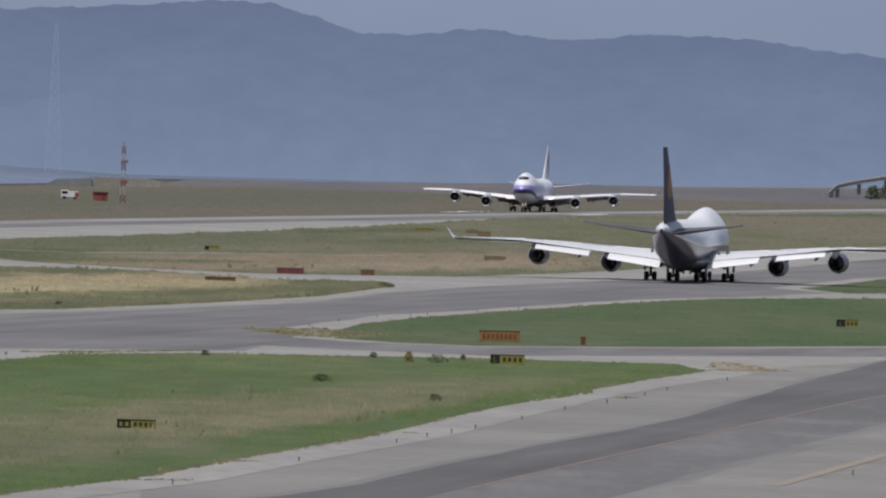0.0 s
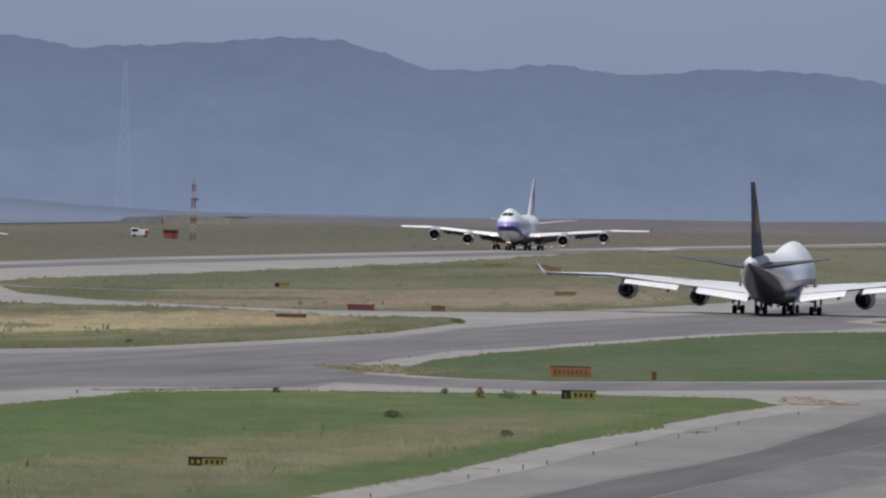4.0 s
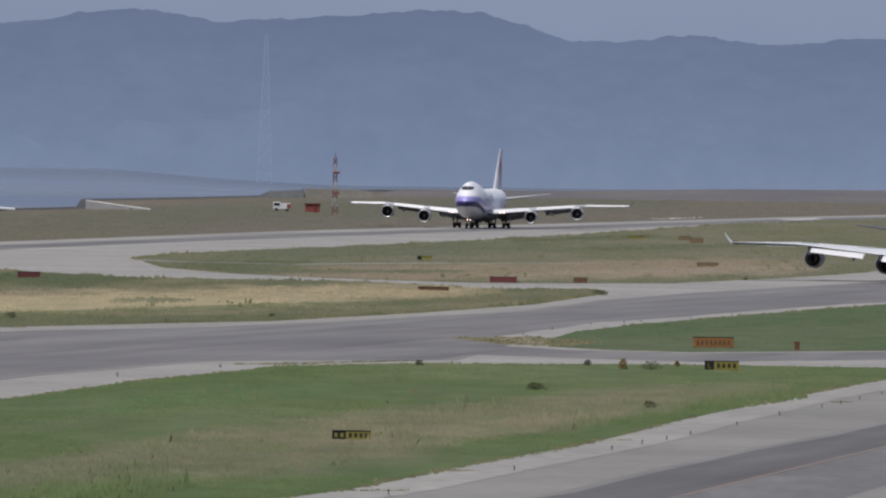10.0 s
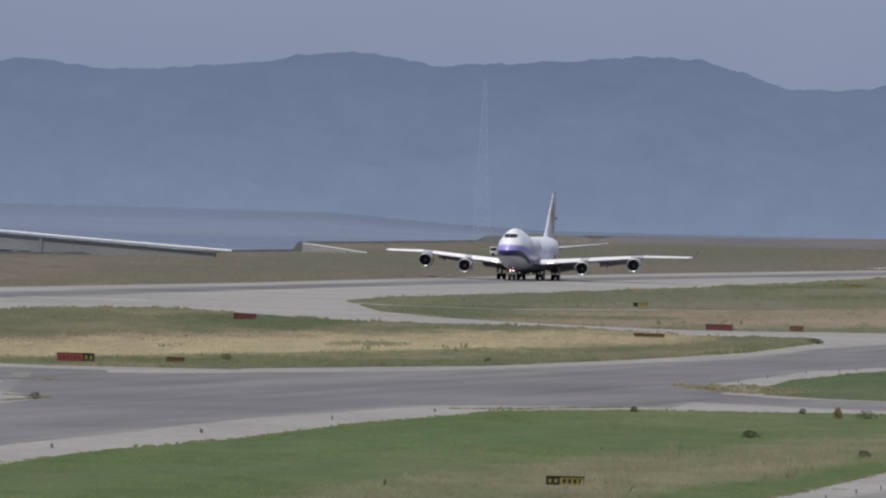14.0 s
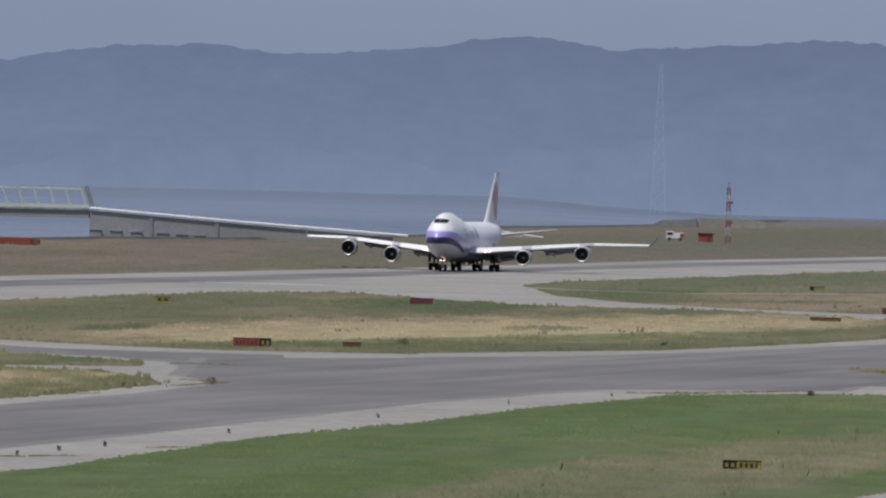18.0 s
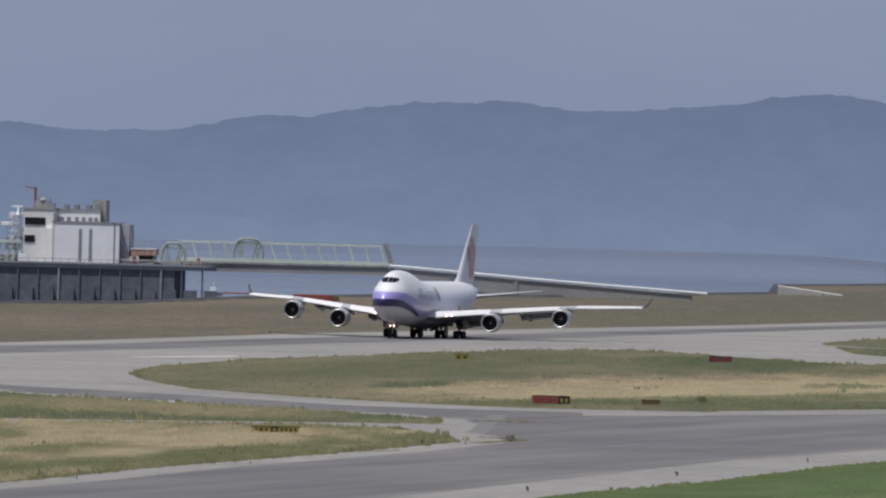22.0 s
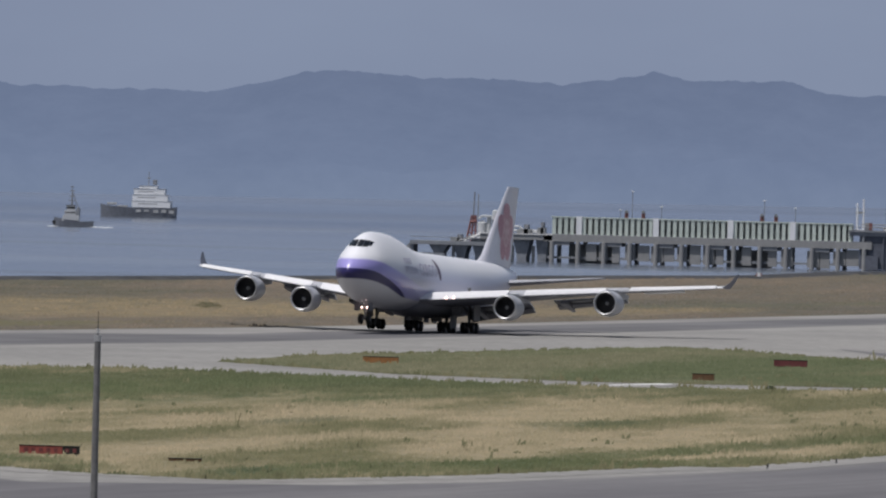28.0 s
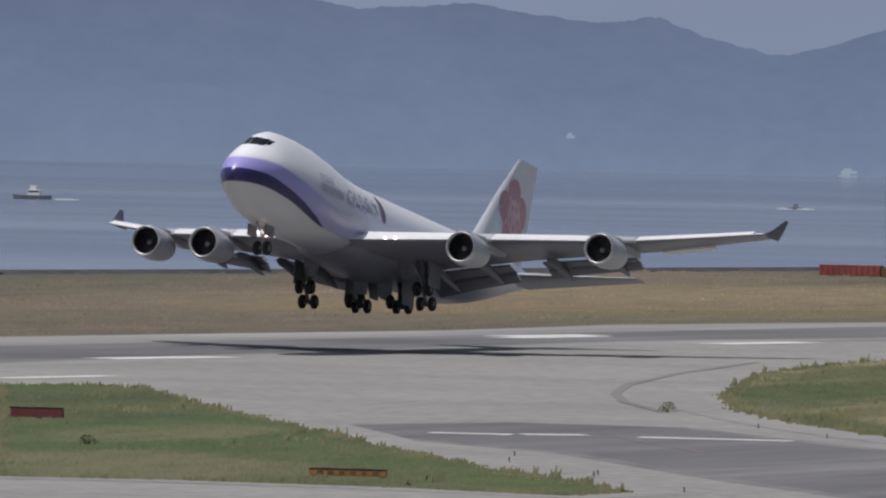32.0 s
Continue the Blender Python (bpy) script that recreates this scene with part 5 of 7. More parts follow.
def tufts(name, pts, per, tall, wide, mat, label, seed, edge=False, clump=0.0, patchy=0.0):
    """Many small leaning blades over a polygon; per: square metres for each tuft; patchy: how far the height drifts."""
    rng = np.random.default_rng(seed)
    P = np.array(pts)
    lo, hi = P.min(0), P.max(0)
    if edge:
        a = P
        b = np.roll(P, -1, 0)
        ln = np.linalg.norm(b - a, axis=1)
        n = int(ln.sum() / per)
        i = rng.choice(len(P), n, p=ln / ln.sum())
        u = rng.random((n, 1))
        xy = a[i] + (b[i] - a[i]) * u + rng.normal(0, 0.5 if per > 1 else 0.2, (n, 2))
    else:
        n = int((hi - lo).prod() / per)
        xy = lo + rng.random((n, 2)) * (hi - lo)
        xy = xy[inside(pts, xy[:, 0], xy[:, 1])]
    if clump:
        keep = [noise.noise((x * clump * 2, y * clump * 0.35, seed)) > 0.27 for x, y in xy]
        xy = xy[np.array(keep)]
    # the narrow paths stay clear of the blades before them
    turn = np.arctan2(xy[:, 0], xy[:, 1])
    for p, q in PATHS:
        p, q = sorted((p, q), key=lambda v: math.atan2(*v))
        a0, a1 = math.atan2(*p), math.atan2(*q)
        along = p[1] + (q[1] - p[1]) * np.clip((turn - a0) / (a1 - a0), 0, 1)
        hide = (turn > a0) & (turn < a1) & (xy[:, 1] < along + 3) & (xy[:, 1] > along - 4 - 1.2 * tall / EYE[2] * along)
        xy, turn = xy[~hide], turn[~hide]
    n = len(xy)
    blades = 4
    grow = np.ones(n)
    if patchy:
        grow = np.array([max(0.15, 1 + patchy * (1.5 * noise.noise((x * 0.11, y * 0.014, seed)) + 0.9 * noise.noise((x * 0.5, y * 0.06, seed + 9)))) for x, y in xy])
    base = np.repeat(xy, blades, 0) + rng.normal(0, wide * 0.5, (n * blades, 2))
    h = tall * np.repeat(rng.lognormal(0, 0.35, n) * grow, blades) * rng.uniform(0.55, 1.1, n * blades)
    w = wide * rng.uniform(0.35, 0.8, n * blades)
    ang = rng.uniform(-0.4, 0.4, n * blades)
    lean = np.stack([rng.normal(0, 0.16, n * blades), 0.12 + np.abs(rng.normal(0.25, 0.2, n * blades))], 1) * h[:, None]
    d = np.stack([np.cos(ang), np.sin(ang)], 1) * w[:, None] / 2
    V = np.zeros((n * blades, 4, 3))
    V[:, 0, :2], V[:, 1, :2] = base - d, base + d
    V[:, 2, :2], V[:, 3, :2] = base + d * 0.6 + lean, base - d * 0.45 + lean
    V[:, :2, 2] = 0.0
    V[:, 2, 2], V[:, 3, 2] = h, h * rng.uniform(0.6, 1.0, n * blades)
    me = bpy.data.meshes.new(name)
    me.from_pydata(V.reshape(-1, 3).tolist(), [], np.arange(n * blades * 4).reshape(-1, 4).tolist())
    me.materials.append(mat)
    # rounded shading, as of a soft sward
    N = np.repeat(rng.normal(0, 0.12, (n * blades, 3)) + np.array([-0.05, -0.2, 1.0]), 4, 0)
    me.normals_split_custom_set_from_vertices((N / np.linalg.norm(N, axis=1)[:, None]).tolist())
    return tagged(new(name, me), label, "grass", "", "stuff")


withered = [(-50, 690), (-40, 760), (-24, 850), (-6, 950), (10, 990), (12, 960), (4, 900), (-10, 810), (-22, 720), (-30, 650)]
tufts("grass_tufts", withered, 0.45, 0.2, 0.14, mown_grass, "tall withered grass left uncut", 130, patchy=0.9)
weed_blades = grass_paint("weed_blades", (0.1, 0.105, 0.06), (0.135, 0.13, 0.078), 0.5, big=0.1)
# square metres for each tuft, height, width of a blade, how patchy
SWARD = {"mown": (0.55, 0.08, 0.16, 0.9), "mown_far": (1.3, 0.05, 0.2, 0.5), "island": (1.2, 0.17, 0.22, 0.7), "inner": (2.2, 0.18, 0.28, 0.7),
         "strip": (0.7, 0.18, 0.18, 0.6), "field": (0.5, 0.19, 0.15, 0.6), "corner": (0.28, 0.13, 0.14, 0.6), "verge": (3.0, 0.1, 0.3, 0.5)}
for i, (key, (pts, mat)) in enumerate(GRASS.items()):
    green = mat in (green_grass, mown_grass)
    per, tall, wide, patchy = SWARD[key]
    tufts("grass_tufts", pts, per, tall, wide, mat, "short green grass blades" if green else "tall half-dry grass blades", i, patchy=patchy)
    tufts("weeds", pts, 0.9 if green else 0.5, 0.08 if green else 0.2, 0.3, weed_blades, "dark weeds along the grass edge", 40 + i, edge=True, patchy=0.9)
    tufts("weeds", pts, 60.0, 0.16 if green else 0.32, 0.4, weed_blades, "dark green weed patches in the grass", 80 + i, clump=0.035)
for i, key in enumerate(("corner", "field")):
    tufts("weeds", GRASS[key][0], 1.4 if key == "corner" else 2.0, 0.17 if key == "corner" else 0.3, 0.3, weed_blades, "rank green weeds along the grass edge", 120 + i, edge=True, patchy=0.8)
    tufts("weeds", GRASS[key][0], 12.0 if key == "corner" else 50.0, 0.34, 0.35, weed_blades, "rank green weed clumps in the grass", 124 + i, clump=0.05)
tufts("grass_tufts", far, 6.0, 0.14, 0.4, dry_grass, "dry tan grass blades", 99, patchy=0.8)


# weeds in the joints of the pavement
JOINTS = [[(-80.0, 1000.2), (-77.1, 1009.7)], [(-73.5, 1050.5), (-70.9, 1068.8)], [(-66.7, 793.5), (-62.4, 799.9)], [(-59.2, 825.3), (-57.4, 832.5)], [(-82.0, 1163.1), (-76.1, 1162.5)],
          [(-17.6, 1214.7), (-15.9, 1206.9)], [(-14.7, 1201.8), (-10.2, 1191.4)], [(-12.8, 733.8), (-10.8, 735.6)], [(-8.0, 781.4), (-6.2, 783.1)], [(-3.9, 813.6), (-1.7, 815.8)], [(22.5, 1068.6), (30.0, 1078.1)],
          ]
JOINTS += [[(-16.9, 689.8), (-13.8, 691.4)], [(-13.3, 732.1), (-11.0, 735.9)], [(13.7, 945.5), (15.1, 948.5)], [(-17.9, 1222.4), (-13.2, 1202.6)], [(-13.1, 1192.6), (-9.4, 1206.2)],
          [(-33.2, 1068.1), (-17.9, 1083.8)], [(-15.9, 1085.1), (-4.1, 1090.2)], [(-29.9, 1064.4), (-17.3, 1089.7)], [(-35.8, 1067.4), (-20.8, 1097.9)], [(-75.2, 1080.4), (-71.2, 1071.7)], [(-79.9, 1170.6), (-75.5, 1167.5)], [(-204.6, 803.8), (-202.6, 802.1)], [(-174.4, 722.0), (-172.7, 720.6)], [(-159.3, 684.3), (-153.7, 671.1)]]
for i, (p, q) in enumerate(JOINTS):
    n = Vector((q[1] - p[1], p[0] - q[0])).normalized() * 0.2
    tufts("weeds", [(p[0] - n.x, p[1] - n.y), (q[0] - n.x, q[1] - n.y), (q[0] + n.x, q[1] + n.y), (p[0] + n.x, p[1] + n.y)], 0.35, 0.06, 0.4, weed_blades if i % 3 else straw, "dark weeds in a pavement joint", 140 + i, edge=True)


tip = [(22.9, 1082.8), (24.5, 1108.4), (27.0, 1108.9), (29.7, 1078.2), (27.2, 1063.8), (24.5, 1071.0)]
soil = [(-20, 1226), (-12, 1240), (-5, 1212), (-8, 1184), (-14, 1188)]
sheet("ground", ragged(tip, 0.3, 6.0, 61), 0.031, sand_paint, "sandy worn soil at the tip of the mown grass", "ground")
tufts("weeds", tip, 1.2, 0.07, 0.3, straw, "withered weeds on sandy soil at the grass tip", 182)
tufts("weeds", tip, 9.0, 0.12, 0.35, weed_blades, "dark weeds on sandy soil at the grass tip", 183, clump=0.2)
tufts("weeds", soil, 0.5, 0.07, 0.3, straw, "withered weeds on bare soil at the grass corner", 180)
tufts("weeds", soil, 3.0, 0.12, 0.3, weed_blades, "dark weeds on bare soil at the grass corner", 181)


# ---- shrubs ----
def shrub(at, r, h, mat, seed, label):
    """A low bush of many small leaf clumps."""
    rng = random.Random(seed)
    e = thing("shrub", label, "bush", "shrubs on the airfield", (at[0], at[1], 0))
    bm = bmesh.new()
    for i in range(5):
        a = rng.uniform(0, 6.28)
        bar_bm((0.05 * i - 0.1, 0, 0), (r * 0.6 * math.cos(a), r * 0.6 * math.sin(a), h * rng.uniform(0.5, 0.9)), 0.03, bm, 5, 0.01)
    part("stem", bm, weeds, e, "thin dark stems")
    bm = bmesh.new()
    for i in range(420):
        a, u = rng.uniform(0, 6.28), math.sqrt(rng.random())
        z = h * rng.uniform(0.05, 1.0)
        k = r * u * (1.05 - 0.6 * (z / h) ** 2)
        c = Vector((k * math.cos(a), k * math.sin(a), z))
        s = rng.uniform(0.06, 0.13) * max(0.6, h)
        d = [Vector((rng.uniform(-1, 1), rng.uniform(-1, 1), rng.uniform(-1, 1))).normalized() * s for _ in range(3)]
        bm.faces.new([bm.verts.new(c + q) for q in d])
    part("leaves", bm, mat, e, "small dark leaves")
    return e


# for small orange-yellow markers, built here as leafy clumps
marker_yellow = leaf("orange_yellow_leaves", (0.34, 0.24, 0.08), (0.42, 0.3, 0.11))
for i, (at, r, h, m) in enumerate((
        ((-2.7, 1070.8), 0.45, 0.9, marker_yellow), ((-0.2, 1069.4), 1.1, 0.75, weeds), ((-9.2, 975.8), 0.9, 0.6, weeds), ((-20.3, 1073.6), 0.4, 0.5, weeds), ((2.0, 1086.2), 0.3, 0.5, marker_yellow),
        ((-0.3, 912.9), 0.6, 0.6, weeds), ((-9.4, 977.3), 0.8, 0.6, weeds), ((-68.1, 1313.7), 0.8, 0.7, weeds), ((-6.8, 1581.7), 0.9, 0.7, weeds), ((-5.8, 1086.3), 0.4, 0.5, weeds),
        ((-184.3, 843.5), 0.7, 0.7, straw), ((-193.3, 721.6), 0.7, 0.6, weeds), ((-154.8, 780.0), 0.25, 0.4, weeds), ((-153.9, 779.2), 0.25, 0.4, weeds), ((-151.9, 777.5), 0.25, 0.35, weeds),
        ((-129.9, 1085.4), 0.5, 0.4, weeds), ((-203.5, 1048.4), 0.35, 0.35, weeds), ((-259.6, 1564.3), 2.2, 0.7, weeds), ((-258.2, 1555.3), 2.0, 0.7, weeds), ((-77.0, 684.1), 0.4, 0.5, straw),
        ((-41.6, 1352.8), 0.5, 0.4, weeds), ((-7.3, 1594.1), 0.8, 0.6, weeds), ((-71.4, 1062.2), 0.6, 0.6, straw), ((-75.7, 673.6), 0.4, 0.7, straw))):
    shrub(at, r, h, m, i, "small orange-yellow marker built as a leafy clump" if m is marker_yellow else "low dark bush in the grass" if m is weeds else "dry straw-coloured bush on the pavement")

for i, ((x, z), r, h) in enumerate((((149.22, 5.62), 3.2, 6.0), ((154.36, 5.98), 3.6, 6.6), ((161.04, 6.14), 3.4, 6.2), ((168.13, 6.32), 3.8, 6.5))):
    s = shrub((x, 4328), r, h, weeds, 60 + i, "dark green bush below the far ramp")


# ---- signs ----
def sign(at, w, h, blocks, label, foot=0.12, turn=0.0):
    """A low lit guidance board on short legs, facing the deck; blocks: (share of width, board, bars, bar colour)."""
    e = thing("guidance_sign", label, "sign", "airfield guidance signs", (at[0], at[1], 0.02), turn)
    x = -w / 2
    for share, mat, n, ink in blocks:
        ww = w * share
        b = part("board", box_bm(ww - 0.01, 0.26, h, (x + ww / 2, 0, foot), bevel=0.02), mat, e)
        if n:
            step = ww * 0.86 / n
            for i in range(n):
                part("lettering_bar", box_bm(step * 0.5, 0.014, h * 0.5, (x + ww * 0.07 + step * (i + 0.5), -0.139, foot + h * 0.25)), ink, b)
        x += ww
    part("rim", box_bm(w + 0.05, 0.3, 0.05, (0, 0, foot + h)), black_board, e, "dark top rim")
    for k in range(max(2, int(w / 1.2))):
        part("leg", box_bm(0.08, 0.08, foot, (-w / 2 + 0.2 + (w - 0.4) * k / max(1, max(2, int(w / 1.2)) - 1), 0, 0)), strut_paint, e)
    return e


def letter_on(board_thing, text, size, x, z, mat, y=-0.15):
    cu = bpy.data.curves.new("letter", "FONT")
    cu.body, cu.size, cu.align_x, cu.extrude = text, size, "CENTER", 0.005
    ob = new("letter", cu)
    bpy.context.view_layer.update()
    me = bpy.data.meshes.new_from_object(ob.evaluated_get(bpy.context.evaluated_depsgraph_get()))
    bpy.data.objects.remove(ob)
    me.transform(Matrix.Translation((x, y, z)) @ Matrix.Rotation(math.pi / 2, 4, "X"))
    me.materials.append(mat)
    o = new("lettering", me)
    o.parent = board_thing


# orange of the far boards, dulled with painted haze
hazed_orange = surface("hazed_orange_board", (0.26, 0.18, 0.11), (0.31, 0.215, 0.13), 0.5, 3.0, 0.8)
brown_board = surface("weathered_brown_board", (0.14, 0.075, 0.04), (0.2, 0.11, 0.06), 0.5, 3.0, 0.8)
sign((-19.5, 803.1), 2.5, 0.52, [(0.36, black_board, 2, yellow_board), (0.64, yellow_board, 4, black_board)], "black and yellow taxiway sign with arrows in tall grass")
s_l = sign((5.8, 1067.8), 2.95, 0.72, [(0.28, black_board, 0, None), (0.72, yellow_board, 4, black_board)], "black and yellow taxiway sign at the grass edge")
letter_on(s_l, "L", 0.62, -1.07, 0.26, yellow_board)
s_b = sign((43.9, 1342.5), 2.4, 0.72, [(0.4, black_board, 0, None), (0.6, yellow_board, 3, black_board)], "black and yellow taxiway sign on mown grass")
letter_on(s_b, "L", 0.62, -0.75, 0.26, yellow_board)
sign((5.6, 1183.9), 3.9, 0.95, [(1.0, orange_board, 8, brown_board)], "wide orange board with dark uprights on mown grass")
sign((-20.8, 1699.6), 3.7, 0.75, [(1.0, dark_red, 0, None)], "dark red holding sign beside the taxiway")
sign((-10.3, 1710.7), 1.9, 0.65, [(1.0, brown_board, 0, None)], "small weathered brown sign back")
sign((-28.6, 1601.8), 4.0, 0.42, [(1.0, brown_board, 0, None)], "low weathered orange-brown sign back")
sign((-84.7, 1679.6), 3.1, 0.75, [(1.0, dark_red, 0, None)], "dark red sign back in half-dry grass")
sign((-81.4, 1271.7), 3.9, 0.8, [(0.7, red_paint, 6, dark_red), (0.3, black_board, 2, yellow_board)], "red and black holding sign at the grass edge")
sign((-71.9, 1285.1), 1.9, 0.42, [(1.0, brown_board, 0, None)], "low weathered orange-brown sign")
sign((-92.3, 1070.5), 4.1, 0.48, [(0.4, yellow_board, 3, black_board), (0.16, black_board, 1, yellow_board), (0.44, yellow_board, 4, black_board)], "long yellow and black taxiway sign in dry grass")
sign((-143.1, 1211.8), 3.3, 0.6, [(1.0, dark_red, 0, None)], "dark red sign back in half-dry grass")
sign((-140.4, 1121.6), 2.0, 0.55, [(1.0, brown_board, 0, None)], "small weathered brown sign back")
sign((-177.0, 1167.1), 3.4, 0.55, [(1.0, orange_board, 0, None)], "low faded orange sign back")
sign((-140.0, 782.9), 3.9, 0.5, [(0.72, red_paint, 5, dark_red), (0.28, black_board, 2, dark_red)], "red and black holding sign in dry grass")
sign((-129.8, 774.5), 2.1, 0.14, [(1.0, brown_board, 0, None)], "very low brown sign back in dry grass")
sign((-212.3, 779.6), 3.6, 0.6, [(1.0, dark_red, 0, None)], "dark red sign back in green grass")
sign((-163.7, 666.8), 4.4, 0.36, [(1.0, orange_board, 6, brown_board)], "long low orange sign in dry grass")
sign((-55.8, 671.2), 4.2, 0.45, [(1.0, yellow_board, 6, black_board)], "long yellow taxiway sign on mown grass")
sign((-116.4, 1632.5), 2.0, 0.65, [(1.0, yellow_board, 2, black_board)], "small yellow sign in half-dry grass")
sign((-3.2, 2503.5), 2.4, 0.5, [(1.0, yellow_board, 0, None)], "small yellow sign near the runway")
sign((7.9, 2413.7), 2.6, 0.9, [(1.0, hazed_orange, 0, None)], "small orange board near the runway")
sign((8.2, 1957.0), 3.4, 0.6, [(1.0, hazed_orange, 0, None)], "low orange board in dry grass")
sign((-37.2, 2002.2), 2.4, 0.6, [(0.3, black_board, 0, None), (0.7, yellow_board, 0, None)], "small black and yellow sign in the grass")
sign((5.7, 2484.0), 2.4, 0.7, [(1.0, hazed_orange, 0, None)], "small orange board near the runway")
sign((-4.2, 2507.0), 3.2, 0.5, [(1.0, yellow_board, 0, None)], "small yellow board near the runway")

# a small orange cabinet on the mown grass
e = thing("cabinet", "small orange control cabinet on mown grass", "cabinet", "", (*(13.5, 1177.7), 0.02))
part("body", box_bm(0.5, 0.5, 0.78, (0, 0, 0.06), bevel=0.03), orange_board, e)
part("plinth", box_bm(0.6, 0.6, 0.06), concrete, e, "concrete plinth")
part("roof", box_bm(0.58, 0.58, 0.05, (0, 0, 0.84)), brown_board, e, "brown lid")
part("door", box_bm(0.4, 0.02, 0.6, (0, -0.262, 0.14)), brown_board, e, "dark door")


# ---- taxiway edge lights ----
first = thing("edge_light", "small dark taxiway edge light on a thin stem", "light", "taxiway edge lights")
part("base", bar_bm((0, 0, 0), (0, 0, 0.04), 0.08, None, 10), strut_paint, first)
part("stem", bar_bm((0, 0, 0.04), (0, 0, 0.22), 0.03), dark_metal, first)
part("lens", bar_bm((0, 0, 0.22), (0, 0, 0.3), 0.048, None, 10, 0.033), black_board, first, "dark lens")
SPOTS = [(-8.2, 737.1), (-2.6, 788.0), (-0.7, 804.8), (0.9, 817.4), (2.5, 831.9), (5.8, 862.2), (9.1, 896.5), (12.5, 923.4), (14.1, 937.4), (15.8, 953.8), (17.9, 975.5), (23.7, 1024.1), (24.8, 741.0), (-14.5, 683.2), (-15.9, 1204.1), (-13.2, 1248.0), (-10.6, 1286.9), (-6.8, 1321.9), (-3.3, 1340.8), (-1.5, 1348.6), (4.0, 1380.7), (8.8, 1417.1)]
SPOTS += [(-43.3, 1003.0), (-36.6, 1049.9), (-19.6, 915.1), (-64.5, 812.2), (-62.8, 828.6), (-57.7, 877.6), (-50.7, 942.5), (-43.6, 1009.3), (-36.7, 1049.5), (-62.6, 826.4), (-57.4, 874.4), (-50.4, 938.7), (-94.1, 824.4), (-96.5, 806.1), (-73.5, 724.9), (-70.7, 756.1), (-67.5, 783.3), (-66.0, 798.2), (-64.4, 812.1), (-62.5, 826.7)]
SPOTS += [(-96.1, 802.2), (-93.9, 822.3), (-89.3, 873.4), (-76.4, 697.0), (-73.4, 723.9), (-70.6, 755.3), (-67.6, 784.2), (-66.1, 797.8), (-64.8, 814.9), (-62.8, 829.8), (-57.7, 877.1), (-50.4, 939.9), (-82.9, 940.0), (-163.8, 706.6), (-153.1, 681.6), (-142.5, 656.7), (-160.3, 781.6), (-169.4, 803.4), (-153.6, 684.8), (-166.7, 720.5), (-65.9, 795.9), (-64.4, 810.7), (-88.0, 971.0), (-73.8, 1042.1)]
for i, (x, y) in enumerate(SPOTS):
    if i == 0:
        first.matrix_basis = pose(x, y, 0.02)
    else:
        copy_thing(first, pose(x, y, 0.02, 0, 0, (i * 37) % 360))


# ---- tall pole in front of the field ----
pole_grey = surface("dull_grey_steel", (0.12, 0.12, 0.125), (0.17, 0.17, 0.175), 0.4, 3.0, 0.55)
px, pz = (-91.03, 11.76)
e = thing("pole", "tall grey steel pole with a lightning rod", "pole", "", (px, 520, 0))
part("shaft", bar_bm((0, 0, 0), (0, 0, pz), 0.17, None, 16, 0.135), pole_grey, e, "", True)
part("cap", bar_bm((0, 0, pz - 0.25), (0, 0, pz + 0.02), 0.155, None, 16, 0.15), metal, e, "metal cap")
part("rod", bar_bm((0, 0, pz), (0, 0, pz + 1.05), 0.025, None, 6, 0.012), dark_metal, e, "thin lightning rod")
part("joint", bar_bm((0, 0, pz + 0.1), (0, 0, pz + 0.3), 0.06, None, 8), metal, e)
part("foot", box_bm(0.7, 0.7, 0.12), concrete, e, "concrete foot")


# ---- red and white lattice mast and things beyond the runway ----
def lattice(name, label, category, at, h, w0, w1, n, colours, bar, group=""):
    e = thing(name, label, category, group, at)

    def corner(k, z):
        w = (w0 + (w1 - w0) * z / h) / 2
        return Vector((w * (1 if k in (0, 3) else -1), w * (1 if k in (0, 1) else -1), z))
    for i in range(n):
        z0, z1 = h * i / n, h * (i + 1) / n
        bm = bmesh.new()
        for k in range(4):
            bar_bm(corner(k, z0), corner(k, z1), bar, bm, 5)
            bar_bm(corner(k, z0), corner((k + 1) % 4, z1), bar * 0.6, bm, 4)
            bar_bm(corner((k + 1) % 4, z0), corner(k, z1), bar * 0.6, bm, 4)
            bar_bm(corner(k, z1), corner((k + 1) % 4, z1), bar * 0.6, bm, 4)
        part("lattice_section", bm, colours[i % len(colours)], e)
    return e


tx, ty = (-81.9, 3164.9)
e = lattice("radio_mast", "red and white lattice mast on the far grass", "mast", (tx, ty, 0), 14.6, 1.3, 0.7, 7, [hazed_red, hazed_white], 0.11)
for z in (5.2, 10.4):
    part("platform", box_bm(1.7, 1.5, 0.6, (0.3, 0, z)), hazed_red, e, "red platform")
part("tip", bar_bm((0, 0, 14.6), (0, 0, 15.8), 0.06), dark_metal, e)
tx, ty = (-89.8, 3247.9)
e = thing("hut", "small dull red hut on the far grass", "hut", "", (tx, ty, 0))
part("walls", box_bm(3.8, 3, 2.1), red_paint, e)
part("roof", box_bm(4.2, 3.4, 0.3, (0, 0, 2.1)), dark_red, e, "flat dark roof")
part("door", box_bm(0.9, 0.06, 1.8, (0.8, -1.53, 0)), dark_red, e, "dark door")
tx, ty = (-99.1, 3284.5)
e = thing("truck", "white service truck with red markings parked on far grass", "truck", "", (tx, ty, 0))
part("cab", box_bm(1.9, 2.2, 1.9, (-1.2, 0, 0.5), bevel=0.15), white_skin, e)
part("load_box", box_bm(2.6, 2.3, 1.5, (1.1, 0, 0.6), bevel=0.05), white_skin, e)
